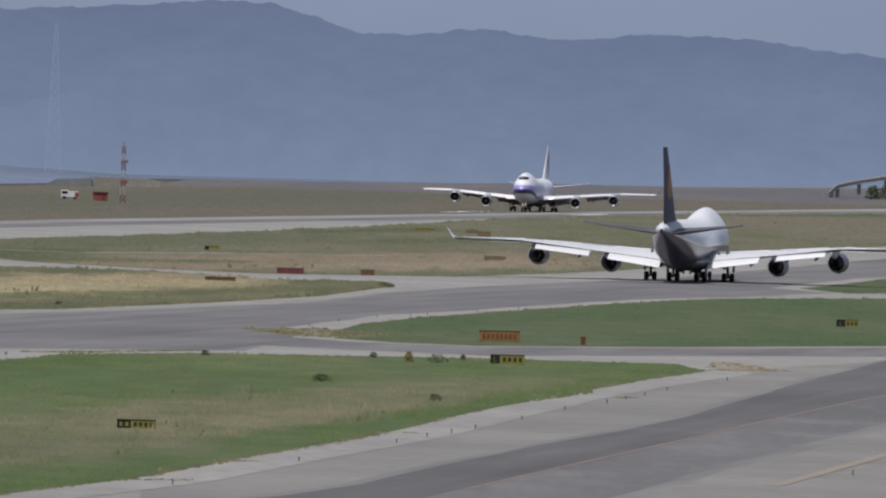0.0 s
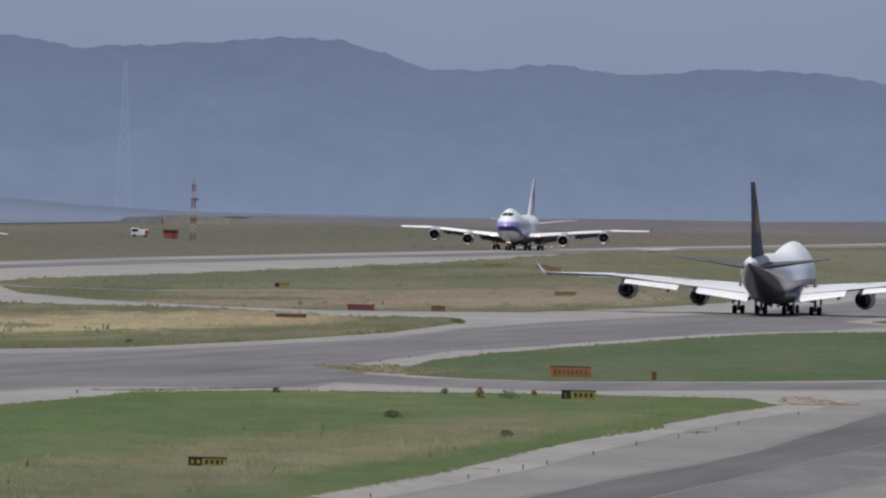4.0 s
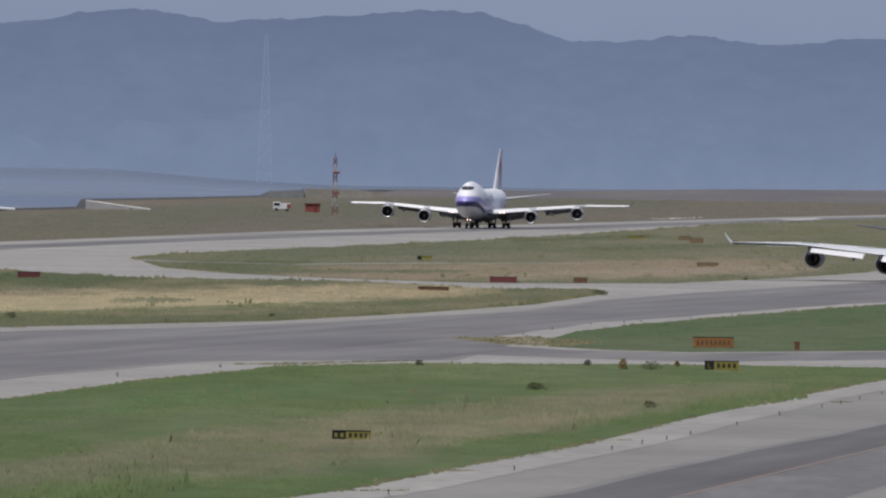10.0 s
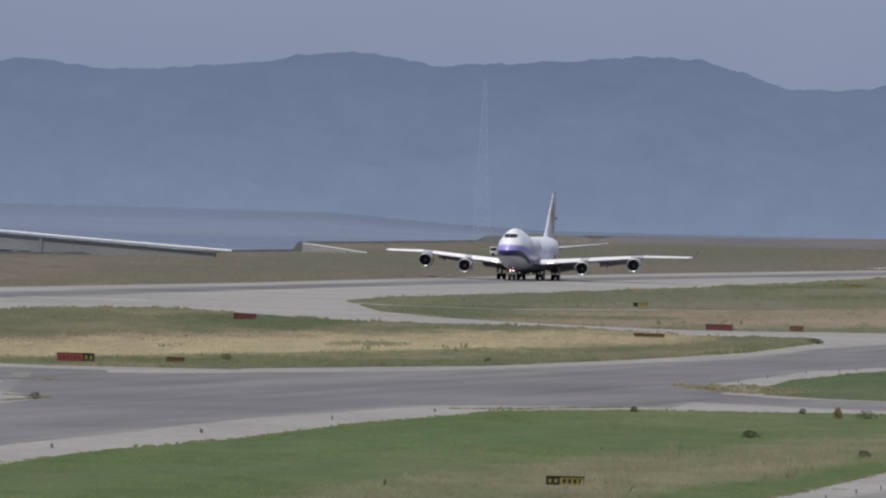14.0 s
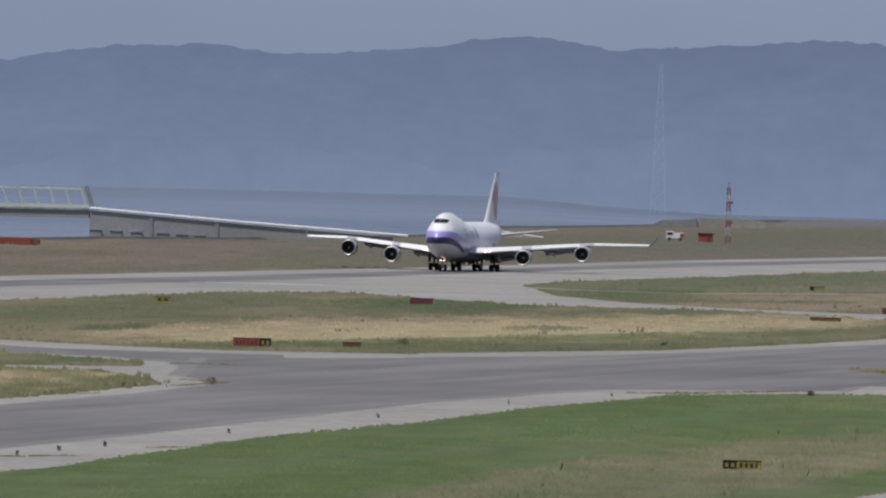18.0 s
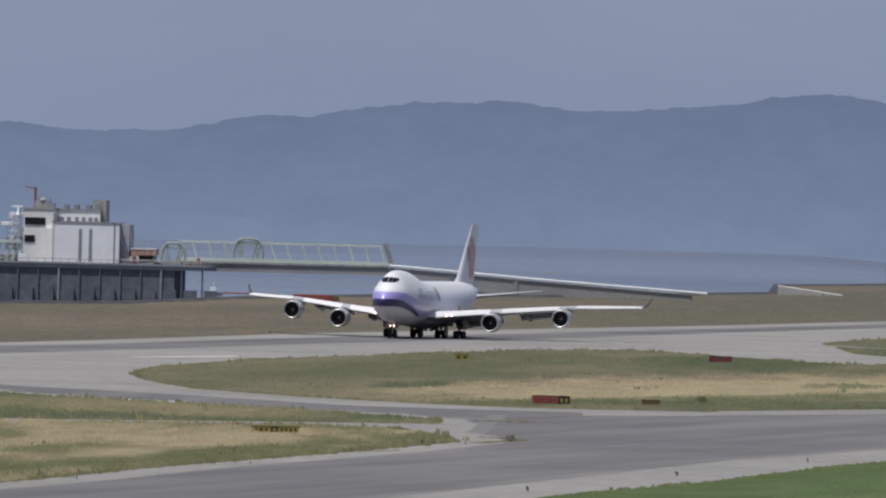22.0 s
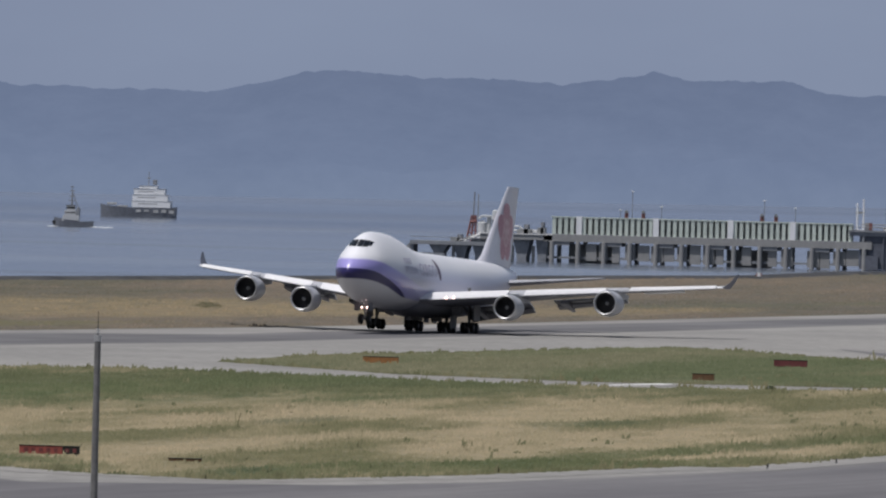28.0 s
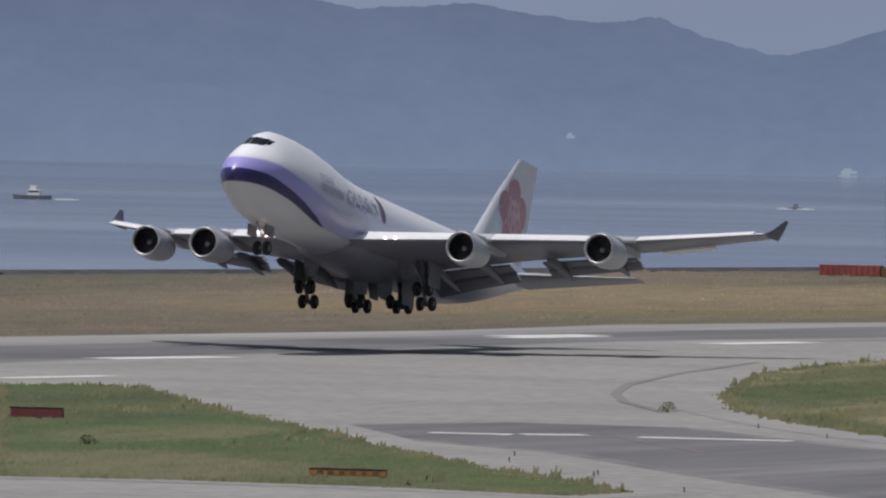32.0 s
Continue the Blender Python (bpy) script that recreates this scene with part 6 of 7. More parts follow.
part("stripe", box_bm(1.0, 0.06, 1.2, (2.0, -1.18, 0.7)), red_paint, e, "red panel")
part("windscreen", box_bm(1.5, 0.05, 0.7, (-1.2, -1.12, 1.5)), glass, e, "dark windscreen")
for x in (-1.3, 1.5):
    for y in (-0.95, 0.95):
        part("wheel", bar_bm((x, y - 0.15, 0.45), (x, y + 0.15, 0.45), 0.45, None, 12), rubber, e)
# low mound and pale wall by the shore
earth_blue = surface("dark_grassed_earth", (0.07, 0.075, 0.08), (0.1, 0.105, 0.11), 0.1, 0.8, 0.9)
pale_sand = surface("pale_sandy_wall", (0.2, 0.19, 0.17), (0.25, 0.24, 0.215), 0.1, 0.8, 0.9, grain=(0.88, 1.08))
mx = -120.25
e = thing("mound", "long dark earth mound by the shore", "mound", "", (mx, 4000, 0))
bm = bmesh.new()
ring = []
for x, h in ((-8.5, 0.2), (-6.0, 1.5), (-4.5, 2.2), (2, 2.5), (6.4, 2.8), (6.9, 2.5), (7.0, 0.3)):
    ring.append([(x, -6, 0), (x, -3, h * 0.8), (x, 0, h), (x, 3, h * 0.8), (x, 6, 0)])
loft_bm(ring, bm, close=False)
part("earth", bm, earth_blue, e, "", True)
part("post", box_bm(0.5, 0.5, 3.2, (6.6, 0, 0)), dark_steel, e, "dark end post")
mx = -104.88
e = thing("retaining_wall", "long pale sandy retaining wall by the shore", "wall", "", (mx, 4060, 0))
ring = []
for x, h in ((-9.8, 2.9), (-4, 2.8), (2, 2.7), (8, 2.5), (12, 2.1)):
    ring.append([(x, -1.5, 0), (x, -0.8, h), (x, 1, h), (x, 1, 0)])
part("wall_body", loft_bm(ring), pale_sand, e)
part("coping", box_bm(17.0, 1.2, 0.2, (-1, 0, 2.75)), pier_concrete, e)
wx0, wz0 = (-149.31, 2.20)
wx1 = -132.41
e = thing("quay_wall", "low pale concrete quay wedge at the water", "wall", "", (0, 3250, 0))
ring = []
for u in (0, 0.25, 0.5, 0.75, 1.0):
    x, h = wx0 + (wx1 - wx0) * u, wz0 * (1 - u) + 0.1
    ring.append([(x, 0, -0.2), (x, 0, h), (x, 1.4, h), (x, 1.4, -0.2)])
part("wall_body", loft_bm(ring), hazed_white, e, "pale wedge wall")
part("coping", bar_bm((wx0, 0.7, wz0 + 0.12), (wx1, 0.7, 0.2), 0.15, None, 6), wall_cream, e)
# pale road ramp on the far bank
# concrete grey with distance haze mixed in
hazy_concrete = surface("hazed_grey_concrete", (0.29, 0.288, 0.305), (0.335, 0.332, 0.348), 0.08, 1.2, 0.9)
e = thing("road_ramp", "pale grey road ramp on piers on the far bank", "ramp", "", (0, 4350, 0))
RAMP = ((134.34, 2.95), (137.43, 5.81), (144.91, 7.60), (154.37, 9.24), (172.54, 11.33), (200.25, 12.88))
for i, ((x0, z0), (x1, z1)) in enumerate(zip(RAMP, RAMP[1:])):
    ring = [[(x, -3, z - 1.1), (x, 3, z - 1.1), (x, 3, z), (x, -3, z)] for x, z in ((x0, z0), (x1, z1))]
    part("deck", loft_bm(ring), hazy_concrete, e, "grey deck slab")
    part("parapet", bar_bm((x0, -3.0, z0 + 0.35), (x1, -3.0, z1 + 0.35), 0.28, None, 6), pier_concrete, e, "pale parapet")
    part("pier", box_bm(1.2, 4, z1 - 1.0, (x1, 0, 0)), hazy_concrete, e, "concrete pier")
part("abutment", box_bm(3.4, 5, RAMP[0][1] + 0.4, (RAMP[0][0], 0, 0)), pier_concrete, e, "pale end block")
# red containers by the sea wall
for k, ((x, y), w) in enumerate((((-215.2, 2576.3), 8.0), ((-339.7, 1670.7), 8.5))):
    e = thing("container", "red steel container by the sea wall", "container", "red containers by the shore", (x, y, 0))
    part("body", box_bm(w, 2.4, 1.5, (0, 0, 0.1), bevel=0.05), red_paint, e)
    for i in range(int(w / 0.8)):
        part("rib", box_bm(0.12, 0.05, 1.3, (-w / 2 + 0.4 + 0.8 * i, -1.22, 0.2)), dark_red, e)
    part("annex", box_bm(1.6, 2.0, 1.3, (w / 2 + 0.8, 0, 0)), brown_board, e, "low brown annex")
for x, y in ((-263.0, 2176.0),):
    e = thing("marker_board", "small red and white marker board by the sea wall", "marker", "marker boards", (x, y, 0))
    part("board", box_bm(1.0, 0.15, 0.6, (0, 0, 0.4)), hazed_red, e)
    part("band", box_bm(0.6, 0.17, 0.62, (0, 0, 0.39)), white_skin, e, "white band")
    for dx in (-0.5, 0.5):
        part("leg", box_bm(0.1, 0.1, 0.4, (dx, 0, 0)), strut_paint, e)


# ---- pier with its building, out in the bay ----
PIER_Y = 2900.0


def at27(x):
    """Along the pier, from the numbered stations of the plan."""
    return PX0 + (x - 300) * PXS


PX0 = (-436.57, -2.78)[0]
PXS = ((-302.60, 0.46)[0] - PX0) / 1000
DECK = (-364.12, 2.70)[1]
DECK_R = (-296.04, 5.13)[1]
BERTH = (-419.13, 0.44)[1] + 1.2


def pier_piece(name, label, category="pier"):
    return thing(name, label, category, "", (0, PIER_Y, 0))


def block(parent, name, x0, x1, z0, z1, mat, y0=0.0, y1=10.0, label=""):
    a, b = at27(x0), at27(x1)
    return part(name, box_bm(b - a, y1 - y0, z1 - z0, ((a + b) / 2, (y0 + y1) / 2, z0)), mat, parent, label)


e = pier_piece("jetty", "long concrete jetty on piles in the bay")
block(e, "deck", 560, 1140, DECK - 1.7, DECK, pier_concrete, 0, 9, "grey concrete deck")
for x in range(575, 1130, 46):
    for y in (0, 7):
        xx = at27(x + (6 if y == 7 else 0))
        part("post", bar_bm((xx, y, SEA - 1), (xx, y, DECK - 1.7), 0.55, None, 10), pier_concrete, e)
for x in range(590, 1130, 92):
    block(e, "post_cap", x - 16, x + 16, DECK - 2.6, DECK - 1.7, dark_steel, 0.2, 8.8)
block(e, "shadowed_wall", 600, 690, SEA, DECK - 2.2, pier_concrete, 5, 6, "grey fender wall")
block(e, "shadowed_wall", 880, 960, SEA, DECK - 2.6, pier_concrete, 5, 6, "grey fender wall")
rng = random.Random(23)
for x in range(566, 1126, 23):
    # fender panels and pile caps that close most of the gaps under the deck
    if rng.random() < 0.72:
        block(e, "fender_panel", x, x + rng.uniform(13, 22), SEA + rng.uniform(0.2, 1.2), DECK - rng.uniform(1.7, 2.4), pier_concrete, 0.7, 1.3, "grey fender panel")
block(e, "lower_beam", 566, 1130, SEA + 1.0, SEA + 1.5, dark_steel, 0.9, 1.4, "dark lower beam")
e = pier_piece("pipe_rack", "pale green pipe rack with close uprights along the jetty", "pipe rack")
block(e, "top_rail", 572, 1105, DECK + 3.9, DECK + 4.2, pipe_green, 0.5, 3)
block(e, "backing", 572, 1105, DECK + 0.1, DECK + 3.9, strut_paint, 2.6, 3, "dark pipework behind")
for i in range(50):
    block(e, "upright", 574 + 10.7 * i, 580.2 + 10.7 * i, DECK, DECK + 3.9, pipe_green, 0.6, 1.0)
for x in (622, 758, 890, 1000):
    block(e, "main_post", x - 5, x + 5, DECK - 0.3, DECK + 4.3, wall_white, 0.2, 1.2, "pale main post")
# same haze lift in the colour of the berth's piers
deep_steel = surface("hazed_dark_steel", (0.22, 0.236, 0.27), (0.28, 0.298, 0.335), 0.12, 0.8, 0.8)
e = pier_piece("berth", "concrete berth platform with loading arms and pipes")
block(e, "deck", 322, 470, BERTH - 2.1, BERTH - 1.2, dark_steel, 0, 12, "dark stained lower deck")
block(e, "upper_deck", 447, 575, DECK - 1.5, DECK - 0.3, pier_concrete, 0, 9, "grey upper deck")
block(e, "upper_edge", 447, 575, DECK - 0.3, DECK - 0.05, wall_cream, -0.2, 0.1, "pale deck edge")
ring = []
for u in (0.0, 0.2, 0.4, 0.6, 0.8, 1.0):
    # rounded end of the breasting wall
    x, top = at27(306 + 22 * u), SEA + 0.8 + (BERTH - 1.3 - SEA - 0.8) * math.sin(u * math.pi / 2)
    ring.append([(x, 0.5, SEA - 1), (x, 8, SEA - 1), (x, 8, top), (x, 0.5, top)])
part("end_wall", loft_bm(ring), dark_steel, e, "dark rounded end wall")
for x, w_, k in ((372, 34, 0.35), (412, 26, 0.6), (446, 34, 0.5), (486, 26, 0.65), (520, 30, 0.55), (556, 22, 0.7)):
    top, y0 = (BERTH - 2.1 if x < 440 else DECK - 1.5), 1.0
    ring = [[(at27(x - w_ / 2 * q), y0, z), (at27(x + w_ / 2 * q), y0, z), (at27(x + w_ / 2 * q), 8, z), (at27(x - w_ / 2 * q), 8, z)] for q, z in ((k, SEA - 1), (k, SEA + 1.2), (1.0, top))]
    part("support_pier", loft_bm(ring), deep_steel, e, "dark flared pier")
for x in (398, 466, 503, 540):
    part("pile", bar_bm((at27(x), 2, SEA - 1), (at27(x), 2, BERTH - 1.9), 0.4, None, 8), pier_concrete, e, "pale pile")
part("ramp_brace", bar_bm((at27(418), 0.6, BERTH - 1.2), (at27(449), 0.6, DECK - 0.3), 0.3, None, 6), wall_cream, e, "pale slanted gangway")
part("ramp_brace", bar_bm((at27(408), 0.9, BERTH - 1.2), (at27(436), 0.9, DECK - 0.6), 0.18, None, 6), strut_paint, e, "grey slanted gangway rail")
for x, w_, h_ in ((392, 16, 1.0), (404, 8, 1.6), (510, 26, 1.3), (522, 8, 2.4), (546, 14, 1.7), (552, 5, 3.0)):
    block(e, "deck_box", x, x + w_, (BERTH - 1.2 if x < 447 else DECK - 0.3), (BERTH - 1.2 if x < 447 else DECK - 0.3) + h_, strut_paint if w_ > 10 else dark_steel, 2, 5, "grey deck box")
block(e, "hand_rail", 322, 440, BERTH - 0.4, BERTH - 0.25, strut_paint, 0.2, 0.35, "thin hand rail")
block(e, "low_fender", 340, 385, SEA - 0.5, SEA + 1.6, deep_steel, 0, 3, "dark fender")
for x in (290, 297):
    xx = at27(x)
    part("dolphin_post", bar_bm((xx, 2, SEA - 1), (xx, 2, SEA + 2.4), 0.5, None, 10), dark_steel, e)
e = pier_piece("loading_arm", "red and grey loading arm on the berth", "loading arm")
xx = at27(430)
for dx in (-1.6, -0.5, 0.6):
    part("column", bar_bm((xx + dx, 4, BERTH - 1.2), (xx + dx * 0.4 + 0.3, 4, BERTH + 5.0), 0.24, None, 8), hazed_red, e, "slim red column")
for k in range(4):
    part("lattice_bar", bar_bm((xx - 1.5 + 0.2 * k, 4, BERTH + 1.2 * k - 0.6), (xx + 0.7 - 0.1 * k, 4, BERTH + 1.2 * k + 0.5), 0.12, None, 6), hazed_red, e)
part("arm", bar_bm((xx, 4, BERTH + 5.0), (xx + 0.2, 4, BERTH + 10.5), 0.16, None, 8), dark_steel, e, "dark upper arm")
part("arm", bar_bm((xx + 1.1, 4, BERTH + 4.0), (xx + 1.1, 4, BERTH + 10.0), 0.12, None, 8), strut_paint, e, "grey upper arm")
part("elbow", bar_bm((xx - 0.6, 4, BERTH + 3.4), (xx + 0.9, 4, BERTH + 3.6), 0.4, None, 8), hazed_red, e)
e = pier_piece("pipework", "silver tanks and pipes on the berth", "pipes")
silver = surface("silver_tank_paint", (0.58, 0.6, 0.62), (0.68, 0.7, 0.72), 0.3, 2.0, 0.4, grain=(0.9, 1.05))
for x, r, lo, hi in ((469, 0.75, DECK - 0.3, DECK + 5.0), (458, 0.55, BERTH - 1.0, DECK + 3.6), (446, 1.15, BERTH - 1.0, DECK + 2.2)):
    t = part("tank", bar_bm((at27(x), 4, lo), (at27(x), 4, hi), r, None, 14), silver, e, "silver tank", True)
    part("dome", bar_bm((at27(x), 4, hi), (at27(x), 4, hi + 0.45 * r), r, None, 14, r * 0.35), silver, t, "", True)
for path in (((440, 3.0), (446, 3.8), (462, 3.8), (466, 3.0)), ((472, 4.4), (480, 4.4), (484, 3.4), (484, 0.2)), ((476, 2.2), (488, 2.6), (494, 1.8), (494, 0.0)), ((478, 0.9), (505, 0.6), (530, 0.3), (556, 0.2)), ((488, 1.4), (512, 1.6), (520, 0.8), (545, 0.6))):
    for (x0, z0), (x1, z1) in zip(path, path[1:]):
        part("pipe", bar_bm((at27(x0), 3.2, DECK + z0), (at27(x1), 3.2, DECK + z1), 0.24, None, 8), silver, e, "silver pipe", True)
part("rail", bar_bm((at27(485), 4, BERTH - 1), (at27(485), 4, BERTH + 5.5), 0.08), strut_paint, e)
for x, h in ((484, 6.3), (690, 6.0), (711, 10.4), (763, 7.0), (945, 9.0), (1000, 7.4)):
    e = pier_piece("lamp_post", "thin lamp post on the jetty", "lamp post")
    part("post", bar_bm((at27(x), 5, DECK), (at27(x), 5, DECK + h), 0.09, None, 6), dark_steel, e)
    part("lamp_head", box_bm(0.7, 0.4, 0.2, (at27(x), 5, DECK + h)), wall_white, e, "pale lamp head")
for x in (700, 730, 940, 965):
    e = pier_piece("valve_stand", "small red and dark valve stand on the jetty", "valve")
    part("body", box_bm(0.8, 0.8, 1.6, (at27(x), 6, DECK + 4.0)), hazed_red, e)
    part("support", box_bm(0.5, 0.5, 4.0, (at27(x), 6, DECK)), dark_steel, e)
    part("wheel", bar_bm((at27(x), 5.4, DECK + 5.7), (at27(x), 5.5, DECK + 5.7), 0.4), dark_steel, e)
e = pier_piece("mast", "twin pale signal masts on the jetty", "mast")
for x, h in ((1110, 6.6), (1121, 7.6)):
    part("pole", bar_bm((at27(x), 4, DECK_R), (at27(x), 4, DECK_R + h), 0.22, None, 8), wall_white, e)
part("cross_arm", box_bm(2.2, 0.3, 0.5, (at27(1115), 4, DECK_R + 4.2)), strut_paint, e)
part("base", box_bm(3.2, 2, 0.7, (at27(1114), 4, DECK_R - 0.2)), wall_white, e)

# blue-grey that stands in for hazy shade under the platform
deep_shade = surface("shaded_blue_steel", (0.105, 0.118, 0.152), (0.145, 0.16, 0.2), 0.12, 0.6, 0.85)
e = pier_piece("platform", "wide dark steel platform on piles")
block(e, "deck", 1100, 1560, DECK_R - 1.0, DECK_R, dark_steel, 0, 30, "dark steel deck")
# solid fill in the colour of the shade under the deck
block(e, "underside", 1118, 1508, SEA + 0.3, DECK_R - 1.0, deep_shade, 0.5, 28, "dark solid fill under the deck")
for x in range(1125, 1560, 36):
    xx = at27(x)
    part("leg", bar_bm((xx, 0.3, SEA - 1), (xx, 0.3, DECK_R - 1), 0.22 if x % 5 else 0.3, None, 8), deep_shade if x % 5 else dark_steel, e)
    w_, lo = 8 + 5 * (x * 7 % 4), SEA + 0.25 * (x * 3 % 6)
    block(e, "fender", x + 4, x + 4 + w_, lo - 0.6, lo + 2.0 + 0.8 * (x * 5 % 4), deep_shade, -0.4, 0.4, "dark fender")
block(e, "fascia", 1100, 1560, DECK_R - 0.1, DECK_R + 0.35, dark_steel, -0.3, 0.2, "grey deck edge")
e = pier_piece("deck_machinery", "pumps, boxes and pipes on the platform deck", "machinery")
rng = random.Random(11)
for i in range(26):
    x = rng.uniform(1130, 1240) if i < 14 else rng.uniform(1410, 1550)
    w_, h_ = rng.uniform(0.7, 2.2), rng.uniform(0.5, 2.3)
    m = rng.choice((strut_paint, wall_cream, pier_concrete, dark_steel, hazed_red, wall_white))
    part("machine_box", box_bm(w_, 1.2, h_, (at27(x), rng.uniform(0.6, 4), DECK_R), bevel=0.05), m, e, "small deck machine")
for x0, x1, z in ((1115, 1235, 1.1), (1120, 1230, 1.7), (1412, 1552, 1.2), (1480, 1556, 0.7)):
    part("pipe", bar_bm((at27(x0), 0.4, DECK_R + z), (at27(x1), 0.4, DECK_R + z), 0.12, None, 6), pier_concrete, e, "pale pipe")
for x in range(1112, 1560, 14):
    part("rail_post", box_bm(0.1, 0.1, 1.1, (at27(x), -0.1, DECK_R)), strut_paint, e)
part("hand_rail", bar_bm((at27(1104), -0.1, DECK_R + 1.1), (at27(1556), -0.1, DECK_R + 1.1), 0.07, None, 5), strut_paint, e, "grey hand rail")
e = pier_piece("outside_stair", "pale steel stair tower beside the control building", "stairs")
for i in range(6):
    z = DECK_R + 1.6 + 1.9 * i
    part("landing", box_bm(2.6, 2.0, 0.15, (at27(1222), 5, z)), wall_white, e)
    part("flight", bar_bm((at27(1214), 4.6, z), (at27(1230), 4.6, z + (1.9 if i < 5 else 0.2)), 0.13, None, 5), wall_white, e)
for x in (1213, 1231):
    part("stair_post", bar_bm((at27(x), 4.2, DECK_R), (at27(x), 4.2, DECK_R + 12.5), 0.12, None, 6), strut_paint, e)
e = pier_piece("roof_antennas", "pale antennas and small dishes beside the control building", "antennas")
for x, z, w_, h_ in ((1206, 8.6, 2.6, 0.9), (1214, 10.2, 1.2, 1.6), (1229, 11.4, 2.2, 0.5), (1233, 6.4, 1.6, 1.8), (1222, 5.9, 3.4, 0.4)):
    part("panel", box_bm(w_, 0.5, h_, (at27(x), 6.5, DECK_R + z), bevel=0.05), wall_white, e, "pale panel")
    part("stay", bar_bm((at27(x), 6.6, DECK_R + z), (at27(x + 4), 6.6, DECK_R + 3), 0.09, None, 5), strut_paint, e)
e = pier_piece("green_frame", "pale green steel frame on the platform", "frame")
block(e, "top_beam", 1178, 1236, DECK_R + 4.6, DECK_R + 5.2, pipe_green, 1, 3)
part("slant", bar_bm((at27(1164), 2, DECK_R), (at27(1180), 2, DECK_R + 5), 0.3), pipe_green, e)
for x in (1184, 1196, 1208, 1220, 1232):
    block(e, "upright", x, x + 4, DECK_R, DECK_R + 4.6, pipe_green, 1.5, 2.2)
block(e, "rear_beam", 1180, 1232, DECK_R + 1.2, DECK_R + 1.8, dark_steel, 4, 5)

hz = (-304.34, 17.66)[1]
side_shade = surface("side_shade_lavender", (0.4, 0.4, 0.46), (0.46, 0.46, 0.52), 0.1, 1.0, 0.7)
rust_roof = surface("faded_salmon_roof", (0.46, 0.3, 0.24), (0.54, 0.36, 0.29), 0.2, 1.5, 0.8)
e = pier_piece("control_building", "cream and white control building on the platform", "building")
t = block(e, "tower_wall", 1238, 1290, DECK_R, hz, wall_cream, 4, 16, "cream panel wall")
block(t, "window_band", 1240, 1276, hz - 3.6, hz - 1.9, glass, 3.8, 4.1, "dark window band")
block(t, "window_band", 1240, 1258, hz - 7.7, hz - 6.1, glass, 3.8, 4.1, "dark window band")
block(t, "lift_shaft", 1277, 1293, DECK_R, hz - 4.3, wall_cream, 2.5, 4.0, "cream lift shaft")
r = block(e, "rear_wall", 1288, 1366, DECK_R, hz - 0.2, wall_white, 12, 24, "white rear wing")
for x in (1296, 1308, 1322, 1334, 1346, 1356):
    block(r, "vent", x, x + 6, hz - 2.6, hz - 1.6, dark_steel, 11.7, 12.0, "dark roof vent")
block(e, "roof", 1236, 1292, hz, hz + 0.4, pier_concrete, 3.8, 16.2, "flat grey roof")
block(e, "roof", 1290, 1368, hz - 0.2, hz + 0.3, dark_steel, 11.8, 24, "dark flat roof")
block(e, "stair_tower", 1351, 1375, DECK_R, hz + 2.5, strut_paint, 14, 22, "grey stair tower")
block(e, "stair_window", 1356, 1366, hz - 0.4, hz + 1.4, dark_steel, 13.8, 14.0, "dark stair window")
block(e, "parapet", 1276, 1290, hz + 0.4, hz + 1.6, dark_steel, 6, 8, "dark roof unit")
for x in (1300, 1318, 1340):
    block(e, "roof_unit", x, x + 8, hz + 0.3, hz + 1.3, dark_steel, 14, 17, "dark roof unit")
bz = (-296.27, 14.80)[1]
e = pier_piece("white_hall", "white clad hall with two dark slots", "building")
h = block(e, "front_wall", 1291, 1409, DECK_R, bz, wall_white, 0.5, 12, "white cladding wall")
for x in (1338, 1356):
    block(h, "slot", x, x + 5, DECK_R + 1.0, bz - 1.4, dark_steel, 0.35, 0.6, "dark tall slot")
block(h, "edge_trim", 1291, 1294, DECK_R, bz, pipe_green, 0.4, 0.6)
block(h, "edge_trim", 1399, 1402, DECK_R, bz, strut_paint, 0.4, 0.6)
block(e, "roof", 1290, 1410, bz, bz + 0.25, pier_concrete, 0.3, 12.2, "pale flat roof")
# separate block for the hall's side face, its shade painted lavender
block(e, "side_face", 1410, 1425, DECK_R, bz - 0.2, side_shade, 3, 14, "side face of the hall, shade painted lavender")
e = pier_piece("roof_crane", "small red roof crane and mast", "crane")
xx = at27(1254)
part("mast", bar_bm((xx, 8, hz + 0.4), (xx, 8, hz + 5.2), 0.3), hazed_red, e)
part("jib", bar_bm((xx - 2.4, 8, hz + 5.3), (xx + 0.4, 8, hz + 4.9), 0.14), hazed_red, e)
part("cabin", box_bm(3.6, 3, 1.6, (at27(1268), 8, hz + 0.4)), strut_paint, e, "grey plant cabin")
part("dish", bar_bm((at27(1268), 7, hz + 2.0), (at27(1268), 6.8, hz + 2.5), 0.5, None, 12, 0.7), pier_concrete, e, "pale dish")
for x, h in ((1260, 3.4), (1266, 4.0), (1273, 3.6), (1281, 3.0)):
    part("antenna", bar_bm((at27(x), 7.5, hz + 0.4), (at27(x), 7.5, hz + h), 0.1, None, 6), strut_paint, e, "thin grey antenna")
part("antenna_rail", bar_bm((at27(1258), 7.5, hz + 2.6), (at27(1283), 7.5, hz + 2.4), 0.08, None, 6), strut_paint, e)
e = pier_piece("side_mast", "pale mast with cross arms beside the building", "mast")
part("pole", bar_bm((at27(1226), 6, DECK_R), (at27(1226), 6, hz + 0.6), 0.25), wall_white, e)
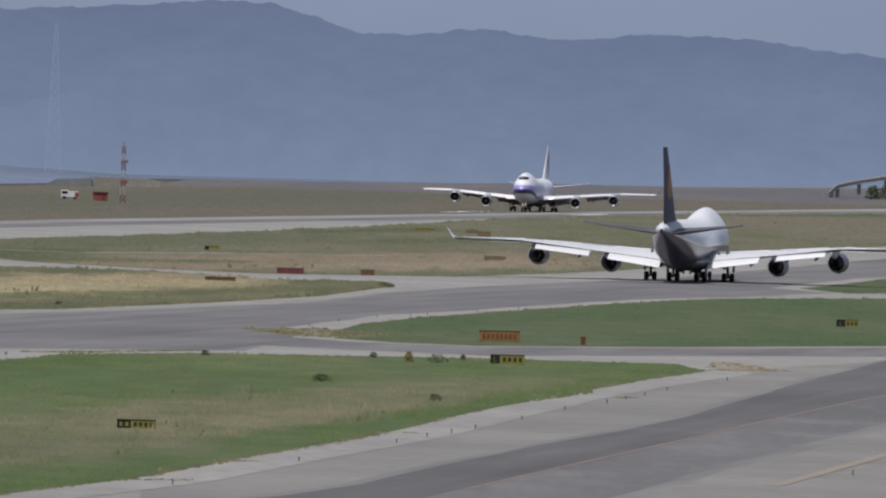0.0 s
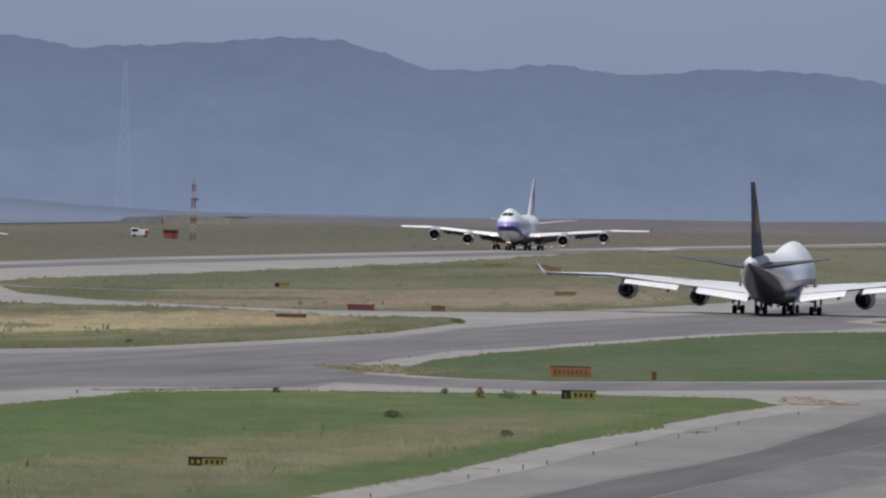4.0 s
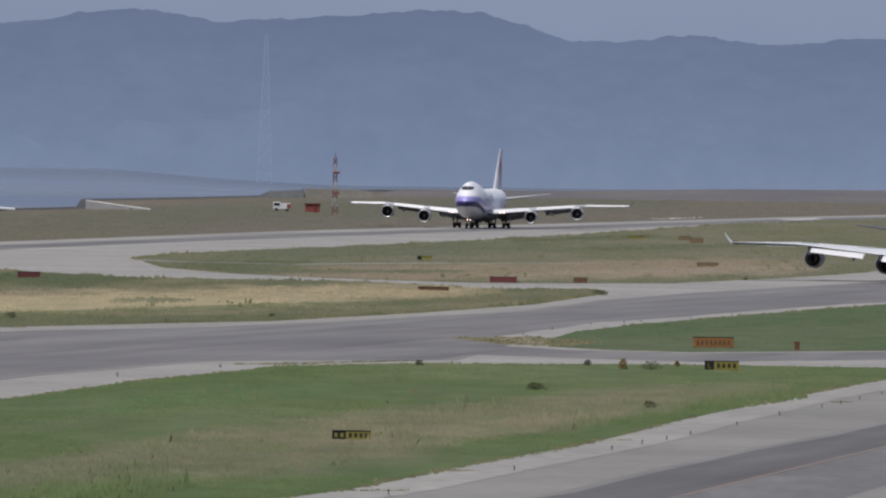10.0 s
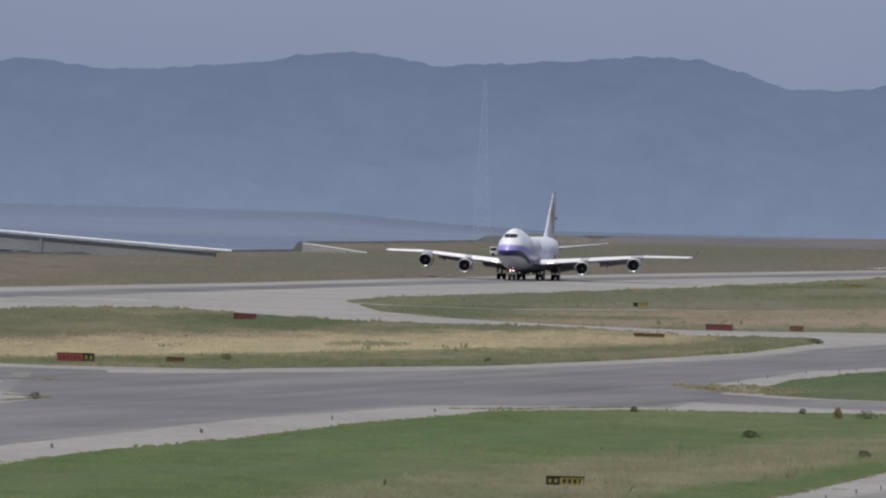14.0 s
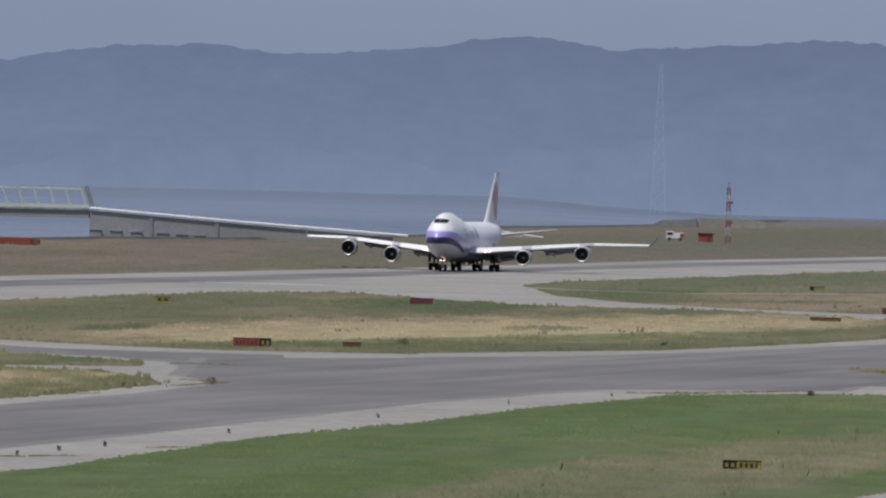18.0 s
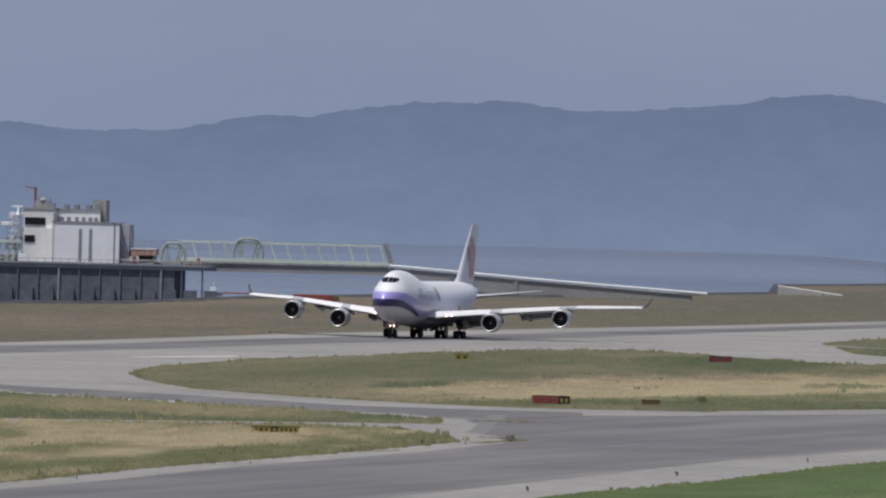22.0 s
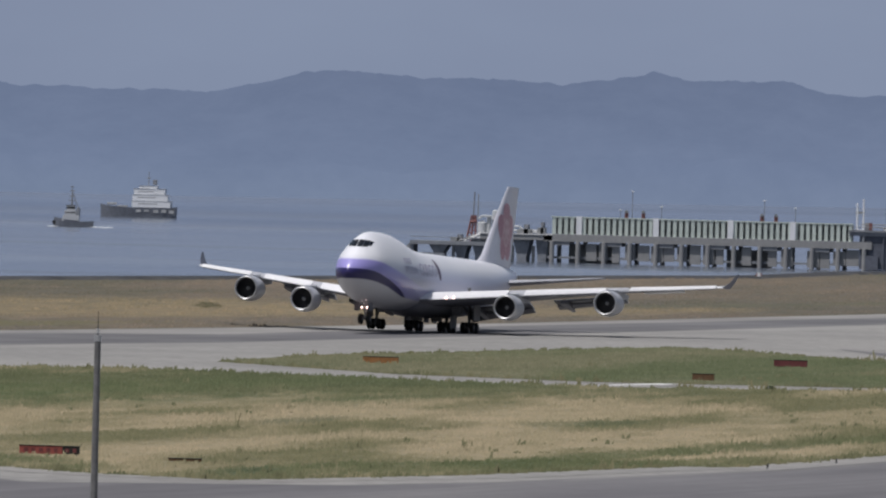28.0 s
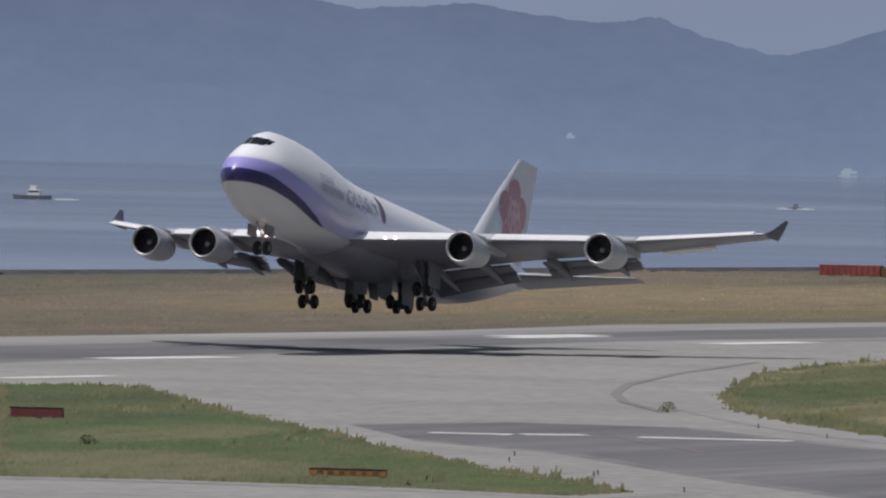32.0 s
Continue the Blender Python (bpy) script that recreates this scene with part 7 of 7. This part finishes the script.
for dz in (-4.2, -2.0, 0.4):
    part("arm", box_bm(2.6, 0.3, 0.4, (at27(1224), 6, hz + dz)), wall_white, e)
part("deck_house", box_bm(3.4, 3, 3.0, (at27(1218), 8, DECK_R + 3)), dark_steel, e, "dark deck house")
e = pier_piece("orange_cabin", "orange and grey cabin on the platform", "cabin")
block(e, "walls", 1432, 1470, DECK_R, DECK_R + 2.4, strut_paint, 3, 9, "grey cabin walls")
block(e, "roof", 1429, 1473, DECK_R + 2.4, DECK_R + 3.7, rust_roof, 2.5, 9.5, "faded salmon roof")
block(e, "gutter", 1428, 1474, DECK_R + 3.7, DECK_R + 4.0, wall_cream, 2.4, 9.6, "pale roof edge")
for x in (1440, 1452, 1462):
    block(e, "roof_joint", x, x + 1.2, DECK_R + 2.5, DECK_R + 3.6, hazed_red, 2.35, 2.5, "red roof joint")
block(e, "window_band", 1436, 1466, DECK_R + 1.2, DECK_R + 2.2, glass, 2.8, 3.0, "dark window band")


arch_green = surface("grey_green_steel", (0.34, 0.4, 0.37), (0.43, 0.49, 0.46), 0.2, 2.0, 0.6)


def arch(parent, x, y, z0, w, h):
    """A horseshoe frame with a V of web bars inside."""
    pts = []
    for i in range(15):
        q = math.pi * i / 14
        c, sn = math.cos(q), math.sin(q)
        pts.append(Vector((x - w / 2 * math.copysign(abs(c) ** 0.55, c), y, z0 + h * sn ** 0.6)))
    bm = bmesh.new()
    for p, q in zip(pts, pts[1:]):
        bar_bm(p, q, 0.3, bm, 6)
    part("arch_rib", bm, arch_green, parent, "grey-green horseshoe rib")
    for side in (-1, 1):
        for u, v in ((0.34, 0.06), (0.22, 0.3), (0.4, 0.22)):
            part("web_member", bar_bm((x + side * w * u, y, z0 + h * (0.96 if u < 0.4 else 0.75)), (x + side * w * v, y, z0 + 0.2), 0.2, None, 5), arch_green, parent)
    part("top_member", bar_bm((x - w * 0.36, y, z0 + h * 0.8), (x + w * 0.36, y, z0 + h * 0.8), 0.18, None, 5), arch_green, parent)
    for side in (-1, 1):
        part("foot", box_bm(0.9, 0.9, 0.6, (x + side * w / 2, y, z0 - 0.1)), pier_concrete, parent)


e = pier_piece("truss_arch", "grey-green steel arch at the platform edge", "truss")
arch(e, at27(1503), 3, DECK_R, 5.6, 5.4)

# ---- bridge from the platform to the shore ----
bl, _ = (-276.54, 3.95)
br, gz = (-226.90, 5.02)
e = thing("bridge", "grey road bridge with pale green slanted rail posts", "bridge", "", (0, 2930, 0))
part("girder", box_bm(br - bl, 7, 1.9, ((bl + br) / 2, 3.5, gz - 1.0)), pier_concrete, e, "grey box girder")
part("fascia", box_bm(br - bl, 0.3, 0.5, ((bl + br) / 2, -0.2, gz + 0.9)), strut_paint, e)
part("top_rail", box_bm(br - bl - 2, 0.3, 0.3, ((bl + br) / 2 - 1, 0.5, gz + 5.9)), pipe_green, e, "pale green top rail")
part("top_rail", box_bm(br - bl - 2, 0.3, 0.3, ((bl + br) / 2 - 1, 6.0, gz + 5.7)), pipe_green, e, "pale green top rail")
for i in range(13):
    x = bl + 3 + (br - bl - 5) * i / 12
    part("slanted_post", bar_bm((x + 1.5, 0.4, gz + 1), (x, 0.4, gz + 6.0), 0.22, None, 6), pipe_green, e)
part("low_rail", box_bm(br - bl, 0.2, 0.9, ((bl + br) / 2, -0.1, gz + 1.3)), pipe_green, e, "pale green low rail")
part("end_post", bar_bm((br + 1.0, 0.4, gz + 1.2), (br - 0.8, 0.4, gz + 6.6), 0.5, None, 6), strut_paint, e, "thick slanted end post")
arch(e, bl + (br - bl) * 0.33, 0.2, gz + 0.9, 7.0, 6.0)
xr, zr = (-155.25, 1.28)
x1, z1 = (-226.65, 5.96)
e = thing("approach_ramp", "long grey concrete approach ramp sloping to the shore", "ramp", "", (0, 2930, 0))
bm = bmesh.new()
loft_bm([[(x1, 0, SEA), (x1, 7, SEA), (x1, 7, z1), (x1, 0, z1)], [((x1 + xr) / 2, 0, SEA), ((x1 + xr) / 2, 7, SEA), ((x1 + xr) / 2, 7, (z1 * 0.48 + zr * 0.52)), ((x1 + xr) / 2, 0, (z1 * 0.48 + zr * 0.52))], [(xr, 0, SEA), (xr, 7, SEA), (xr, 7, zr), (xr, 0, zr)]], bm)
part("side_wall", bm, pier_concrete, e, "grey ramp wall")
bm = bmesh.new()
bar_bm((x1, -0.2, z1 + 0.5), ((x1 + xr) / 2, -0.2, z1 * 0.48 + zr * 0.52 + 0.5), 0.28, bm, 6)
bar_bm(((x1 + xr) / 2, -0.2, z1 * 0.48 + zr * 0.52 + 0.5), (xr + 4, -0.2, zr + 0.4), 0.28, bm, 6)
part("guard_rail", bm, wall_white, e, "white guard rail")
for px_ in (1066, 1182):
    u = (px_ - 957) / (1490 - 957)
    xx, zz = x1 + (xr - x1) * u, z1 + (zr - z1) * u
    part("joint", box_bm(0.8, 0.2, zz - SEA - 1.0, (xx, -0.12, SEA + 0.8)), dark_steel, e, "dark wall joint")
for i, px_ in enumerate((968, 1004, 1040, 1086, 1120, 1152)):
    u = (px_ - 957) / (1490 - 957)
    xx = x1 + (xr - x1) * u
    part("opening", box_bm(2.6, 0.25, 1.9 - 0.15 * i, (xx, -0.1, SEA + 3.4)), dark_steel, e, "dark low opening")
    part("hood", box_bm(2.9, 0.5, 0.2, (xx, -0.15, SEA + 5.3 - 0.15 * i)), pier_concrete, e)

# ---- pylon over the far shore, faint in the haze ----
px_, pz = (-148.04, 58.16)
# pylon and houses glow in haze colours, though neither is a lamp
hazy_white = glow("haze_glow_pylon", (0.182, 0.231, 0.35), 1.0)
hazy_wall = glow("haze_glow_wall", (0.275, 0.32, 0.425), 1.0)
for m in (hazy_white, hazy_wall):
    m.node_tree.nodes["Principled BSDF"].inputs["Base Color"].default_value = (0.02, 0.02, 0.02, 1)
lattice("pylon", "tall slender pale pylon across the bay", "pylon", (px_, 4690, sea_level(4692, -1.8) - 0.3), pz - sea_level(4692, -1.8), 5.6, 0.9, 12, [hazy_white], 0.07)
for (bx, bz_), w in (((-955.73, 4.08), 7), ((-955.26, 5.79), 6), ((-890.29, 15.11), 3.5), ((-866.03, 16.59), 2.2), ((-1065.36, 17.19), 3)):
    # up on the slope of the shore, where the ground reaches that height
    az = math.degrees(math.atan2(bx, 4690))
    r = next((q * 0.25 for q in range(4735 * 4, 4756 * 4) if foot_height(q * 0.25, az) > bz_ - 1.4), 4745)
    e = thing("far_building", "small pale building on the hazy far shore", "building", "far shore buildings", (r * math.sin(radians(az)), r * math.cos(radians(az)), foot_height(r, az) - 0.3))
    part("walls", box_bm(w, 1.5, 1.1), hazy_wall, e)
    part("roof", box_bm(w * 0.45, 1.2, 0.9, (-w * 0.12, 0, 1.1)), hazy_wall, e)


# ---- ships in the bay ----
ship_pale = surface("mottled_ship_white", (0.46, 0.48, 0.51), (0.6, 0.62, 0.65), 0.25, 1.5, 0.6, grain=(0.88, 1.06))
ship_grey = surface("pale_grey_ship_paint", (0.42, 0.43, 0.45), (0.5, 0.51, 0.53), 0.3, 2.0, 0.6)


def ship(name, label, at, length, hull_h, heading):
    e = thing(name, label, "ship", "ships in the bay", (at[0], at[1], sea_level(math.hypot(*at), math.degrees(math.atan2(*at)))), heading)
    w = length * 0.17
    ring = []
    for u, k, top in ((-0.5, 0.75, 1.0), (-0.3, 1.0, 0.92), (0.1, 1.0, 0.9), (0.35, 0.7, 1.0), (0.46, 0.3, 1.15), (0.5, 0.04, 1.25)):
        ring.append([(u * length, -w / 2 * k, hull_h * top), (u * length * 0.985, -w / 2 * k * 0.8, -0.5), (u * length * 0.985, w / 2 * k * 0.8, -0.5), (u * length, w / 2 * k, hull_h * top)])
    part("hull", loft_bm(ring), hull_dark, e, "dark blue-grey hull")
    return e, w


# coaster: bow to the left, superstructure aft
sx, sy = (-721.4, 4200.8)
coaster, w = ship("cargo_ship", "cargo ship with white superstructure and dark hull at anchor", (sx - 1.0, sy), 26.5, 3.5, 180)
for i, (x0, x1, z0, z1, y) in enumerate(((-11.4, 2.0, 3.2, 5.4, 0.9), (-10.4, 1.8, 5.4, 7.6, 0.85), (-9.4, 1.4, 7.6, 9.6, 0.8), (-6.6, -0.4, 9.6, 10.6, 0.6))):
    d = part("deck_house", box_bm(x1 - x0, w * y, z1 - z0, ((x0 + x1) / 2, 0, z0), bevel=0.1), wall_white, coaster, "white superstructure deck")
    part("window_band", box_bm((x1 - x0) * 0.5, w * y + 0.1, 0.3, ((x0 + x1) / 2 + 1.2, 0, z1 - 1.0)), ship_grey, d, "pale grey window band")
    part("railing", box_bm(x1 - x0 + 0.6, w * y + 0.2, 0.12, ((x0 + x1) / 2, 0, z1)), ship_pale, d)
for x, z in ((-11.8, 2.0), (-9.2, 2.2), (-6.4, 2.1), (-3.2, 2.4), (-0.4, 2.2)):
    part("hull_patch", box_bm(1.7, 0.1, 1.0, (x, w * 0.47, z - 0.6)), ship_grey, coaster, "pale worn hull patch")
part("funnel", box_bm(1.4, 1.4, 1.8, (-5.6, 0, 11.0), bevel=0.15), dark_steel, coaster, "dark funnel")
part("mast", bar_bm((-3.4, 0, 10.6), (-3.4, 0, 15.4), 0.14), strut_paint, coaster)
part("cross_tree", box_bm(1.5, 0.25, 0.25, (-3.4, 0, 13.2)), strut_paint, coaster)
part("forecastle", box_bm(3.3, w * 0.4, 0.8, (9.2, 0, 3.9), bevel=0.1), ship_grey, coaster, "pale forecastle")
for x in (4.6, 6.4):
    part("hatch", box_bm(1.5, w * 0.6, 0.7, (x, 0, 3.1), bevel=0.06), ship_grey, coaster, "grey cargo hatch")
tx_, ty_ = (-667.1, 3762.3)
tug, w = ship("tugboat", "dark tugboat with pale wheelhouse under way", (tx_, ty_), 12.5, 1.9, 180)
part("bulwark", loft_bm([[(x, -k, z), (x, k, z), (x, k * 0.9, 1.5), (x, -k * 0.9, 1.5)] for x, k, z in ((-1.5, w * 0.47, 2.0), (2.5, w * 0.42, 2.3), (5.0, w * 0.22, 2.8), (6.1, 0.1, 3.0))]), hull_dark, tug, "dark raised bow")
part("deck_house", loft_bm([[(-1.8, -w * 0.38, z), (4.2 - 0.3 * z, -w * 0.38, z), (4.2 - 0.3 * z, w * 0.38, z), (-1.8, w * 0.38, z)] for z in (1.7, 3.6)]), ship_pale, tug, "pale deck house")
part("upper_house", box_bm(3.6, w * 0.62, 1.5, (1.0, 0, 3.6), bevel=0.1), ship_pale, tug, "pale upper house")
part("windows", box_bm(3.3, w * 0.64, 0.45, (1.0, 0, 4.2)), strut_dark, tug, "dark windows")
part("wheelhouse", box_bm(2.6, w * 0.52, 1.4, (0.9, 0, 5.1), bevel=0.1), ship_pale, tug, "pale wheelhouse")
part("windows", box_bm(2.66, w * 0.53, 0.6, (0.9, 0, 5.6)), glass, tug, "dark wheelhouse windows")
part("roof", box_bm(2.9, w * 0.56, 0.25, (0.9, 0, 6.5)), strut_dark, tug)
part("mast", bar_bm((0.6, 0, 6.7), (0.6, 0, 12.6), 0.34, None, 8, 0.12), dark_steel, tug, "dark mast")
for z, k in ((8.0, 2.2), (9.3, 1.8), (10.9, 1.5), (12.2, 1.1)):
    part("cross_tree", box_bm(k, 0.3, 0.3, (0.6, 0, z)), dark_steel, tug)
part("stay", bar_bm((0.6, 0, 10.9), (-1.4, 0, 6.0), 0.14), dark_steel, tug)
part("funnel", box_bm(1.0, 1.6, 2.8, (-1.4, 0, 3.2), bevel=0.1), dark_steel, tug, "dark funnel")
part("fender", box_bm(0.8, w * 0.5, 1.1, (6.1, 0, 0.8)), rubber, tug, "black bow fender")
foam = surface("white_foam", (0.6, 0.64, 0.68), (0.75, 0.78, 0.8), 0.5, 3.0, 0.9)


def wake(parent, x0, x1, w):
    bm = bmesh.new()
    rng = random.Random(5)
    for i in range(24):
        u = i / 23
        c = Vector((x0 + (x1 - x0) * u, rng.uniform(-w, w) / 2, 0.05))
        r = rng.uniform(0.3, 0.8)
        bmesh.ops.create_uvsphere(bm, u_segments=6, v_segments=4, radius=r, matrix=Matrix.Translation(c) @ Matrix.Diagonal((2.0, 1.5, 0.25, 1)))
    part("wake", bm, foam, parent, "white foam wake")


wake(tug, -6.5, -11.5, 1.5)
wake(tug, 6.0, 7.0, 1.5)
bx_, by_ = (-945.9, 3463.8)
boat, w = ship("fishing_boat", "grey fishing boat with white cabin under way", (bx_, by_), 11.5, 1.2, 180)
part("cabin", box_bm(3.6, w * 0.7, 1.7, (-0.6, 0, 1.1), bevel=0.1), wall_white, boat, "white cabin")
part("flying_bridge", box_bm(1.8, w * 0.5, 1.2, (-0.4, 0, 2.8)), wall_white, boat)
part("windows", box_bm(3.3, w * 0.72, 0.5, (-0.6, 0, 2.0)), glass, boat, "dark cabin windows")
part("mast", bar_bm((-0.8, 0, 3.9), (-0.8, 0, 5.4), 0.08), strut_paint, boat)
wake(boat, -8.0, -13.0, 1.2)
b2x, b2y = (-776.6, 3735.8)
speedboat, w = ship("motorboat", "small white motorboat with a foaming wake", (b2x, b2y), 5.0, 0.6, 180)
part("cabin", box_bm(1.6, w * 0.8, 1.3, (-0.2, 0, 0.5), bevel=0.08), dark_steel, speedboat, "dark cabin")
wake(speedboat, 4.5, 1.0, 0.8)
wake(speedboat, -1.5, -5.0, 0.8)
# workboat and floating boom beside the platform
workboat, w = ship("workboat", "small grey workboat beside the platform", (-296.5, 3240.4), 4.6, 0.9, 180)
part("cabin", box_bm(1.6, w * 0.7, 1.3, (0.2, 0, 0.9), bevel=0.08), wall_white, workboat, "white cabin")
part("mast", bar_bm((0.0, 0, 2.2), (0.0, 0, 3.6), 0.09), wall_white, workboat, "pale mast")
boom = thing("floating_boom", "long red floating boom on the water", "boom", "", (-295.2, 3333, SEA))
for k in range(9):
    part("float", bar_bm((-7.6 + 1.7 * k, 0.3 * (k % 2), 0.15), (-6.1 + 1.7 * k, 0.3 * ((k + 1) % 2), 0.12), 0.3 if k < 6 else 0.2, None, 8), hazed_red, boom)
BOATS = [
    (tug, [(0, tx_ + 40, ty_ + 0, 180), (28, tx_, ty_, 180), (32, tx_ - 4.7, ty_, 180)]),
    (speedboat, [(0, b2x + 3, b2y, 180), (32, b2x - 1, b2y, 180)]),
]



# ---- how things move ----
RUN_ROWS = [
    (0.0, 24.01, 3303.77, 0.03, 173.43, 0.0, 0.0), (4.0, 1.29, 3095.18, 0.03, 173.88, 0.02, 0.0), (7.5, -20.45, 2905.24, 0.03, 173.72, 0.04, 0.0), (9.0, -31.31, 2819.5, 0.03, 173.92, 0.05, 0.0),
    (11.0, -45.66, 2699.97, 0.03, 173.73, 0.06, 0.0), (13.0, -61.03, 2573.7, 0.03, 173.64, 0.07, 0.0), (14.5, -73.23, 2474.24, 0.03, 173.42, 0.08, -0.08), (17.0, -95.3, 2299.02, 0.03, 173.44, 0.09, -0.2),
    (19.0, -113.31, 2150.38, 0.03, 173.02, 0.11, -0.3), (21.0, -131.44, 1994.57, 0.03, 172.03, 0.12, -0.4), (23.0, -152.89, 1831.9, 0.03, 172.24, 0.13, -0.5), (24.5, -169.64, 1705.94, 0.03, 172.68, 0.14, -0.5),
    (27.0, -195.1, 1476.5, 0.03, 172.45, 0.15, -0.5), (28.0, -206.0, 1393.5, 0.1, 172.25, 2.15, -0.8), (29.0, -218.38, 1312.93, 0.36, 171.96, 4.2, -1.0), (30.0, -230.22, 1223.29, 0.65, 171.52, 6.4, -1.35),
    (30.5, -235.81, 1178.35, 1.3, 171.28, 7.6, -1.27), (31.0, -242.32, 1133.12, 2.25, 171.34, 8.8, -1.2), (31.5, -248.27, 1087.91, 3.2, 171.3, 9.3, -0.4), (32.0, -253.86, 1042.72, 4.32, 171.2, 9.6, 0.3),
]
TAXI_ROWS = [(0, 34.49, 1749.66, -7.25), (4, 37.3, 1768, -7.3), (8, 41.3, 1785, -7.6), (10, 43.9, 1793, -7.8), (12, 45.6, 1803, -8), (32, 62, 1890, -8)]
# seconds, lift of the inner wing and of the outer panel in degrees, as the load goes off the wheels
LIFT = [(0, 0, -4), (9, 0, -4), (13, 0.1, -4), (19, 0.4, -4), (23, 0.7, -2.8), (27, 0.85, -1.5), (28, 1.7, 0.0), (29, 2.6, 1.8), (30, 3.2, 3.8), (31, 3.6, 5.2), (32, 3.7, 5.2)]


def turn_about(side, x, z, deg):
    p = Matrix.Translation((side * x, 0, z))
    return p @ Matrix.Rotation(radians(-side * deg), 4, "Y") @ p.inverted()


def motions():
    walk(freighter, [(t, pose(x, y, z, pitch, roll, heading)) for t, x, y, z, heading, pitch, roll in RUN_ROWS])
    for side, wing, outer in FLEX["cargo_airplane"]:
        walk(wing, [(t, turn_about(side, 3.0, 3.3, a)) for t, a, b in LIFT])
        walk(outer, [(t, turn_about(side, 3.0, 3.3, a) @ turn_about(side, 22.4, 5.05, b)) for t, a, b in LIFT])
    for side, body in ENGINES["cargo_airplane"]:
        walk(body, [(t, turn_about(side, 3.0, 3.3, a)) for t, a, b in LIFT])
    # the struts stretch and the outer trucks tilt as the wheels leave the ground
    for i, gear in enumerate(GEARS["cargo_airplane"]):
        half, down = ((0.4, 0.5), (0.4, 0.5), (0.4, 0.75), (0.4, 0.75), (0.25, 0.25))[i]
        walk(gear, [(0, pose(0, 0, 0)), (27.6, pose(0, 0, 0)), (29.0, pose(0, 0, -half)), (30.3, pose(0, 0, -down)), (32, pose(0, 0, -down))])
    for i, (truck, x, y) in enumerate(TRUCKS["cargo_airplane"]):
        half, down, tilt = ((0.4, 0.5, 50), (0.4, 0.5, 50), (0.4, 0.75, 8), (0.4, 0.75, 8))[i]
        rest = pose(x, y, 0.625)
        walk(truck, [(0, rest), (27.6, rest), (29.0, pose(x, y, 0.625 - half, -4)), (30.3, pose(x, y, 0.625 - down, tilt)), (32, pose(x, y, 0.625 - down, tilt))])
    for side, wing, outer in FLEX["airplane"]:
        outer.matrix_basis = turn_about(side, 22.4, 5.05, -4.0)
    walk(airliner, [(t, pose(x, y, 0.03, 0, 0, h)) for t, x, y, h in TAXI_ROWS])
    for boat, rows in BOATS:
        walk(boat, [(t, pose(x, y, SEA, 0, 0, h)) for t, x, y, h in rows])


motions()
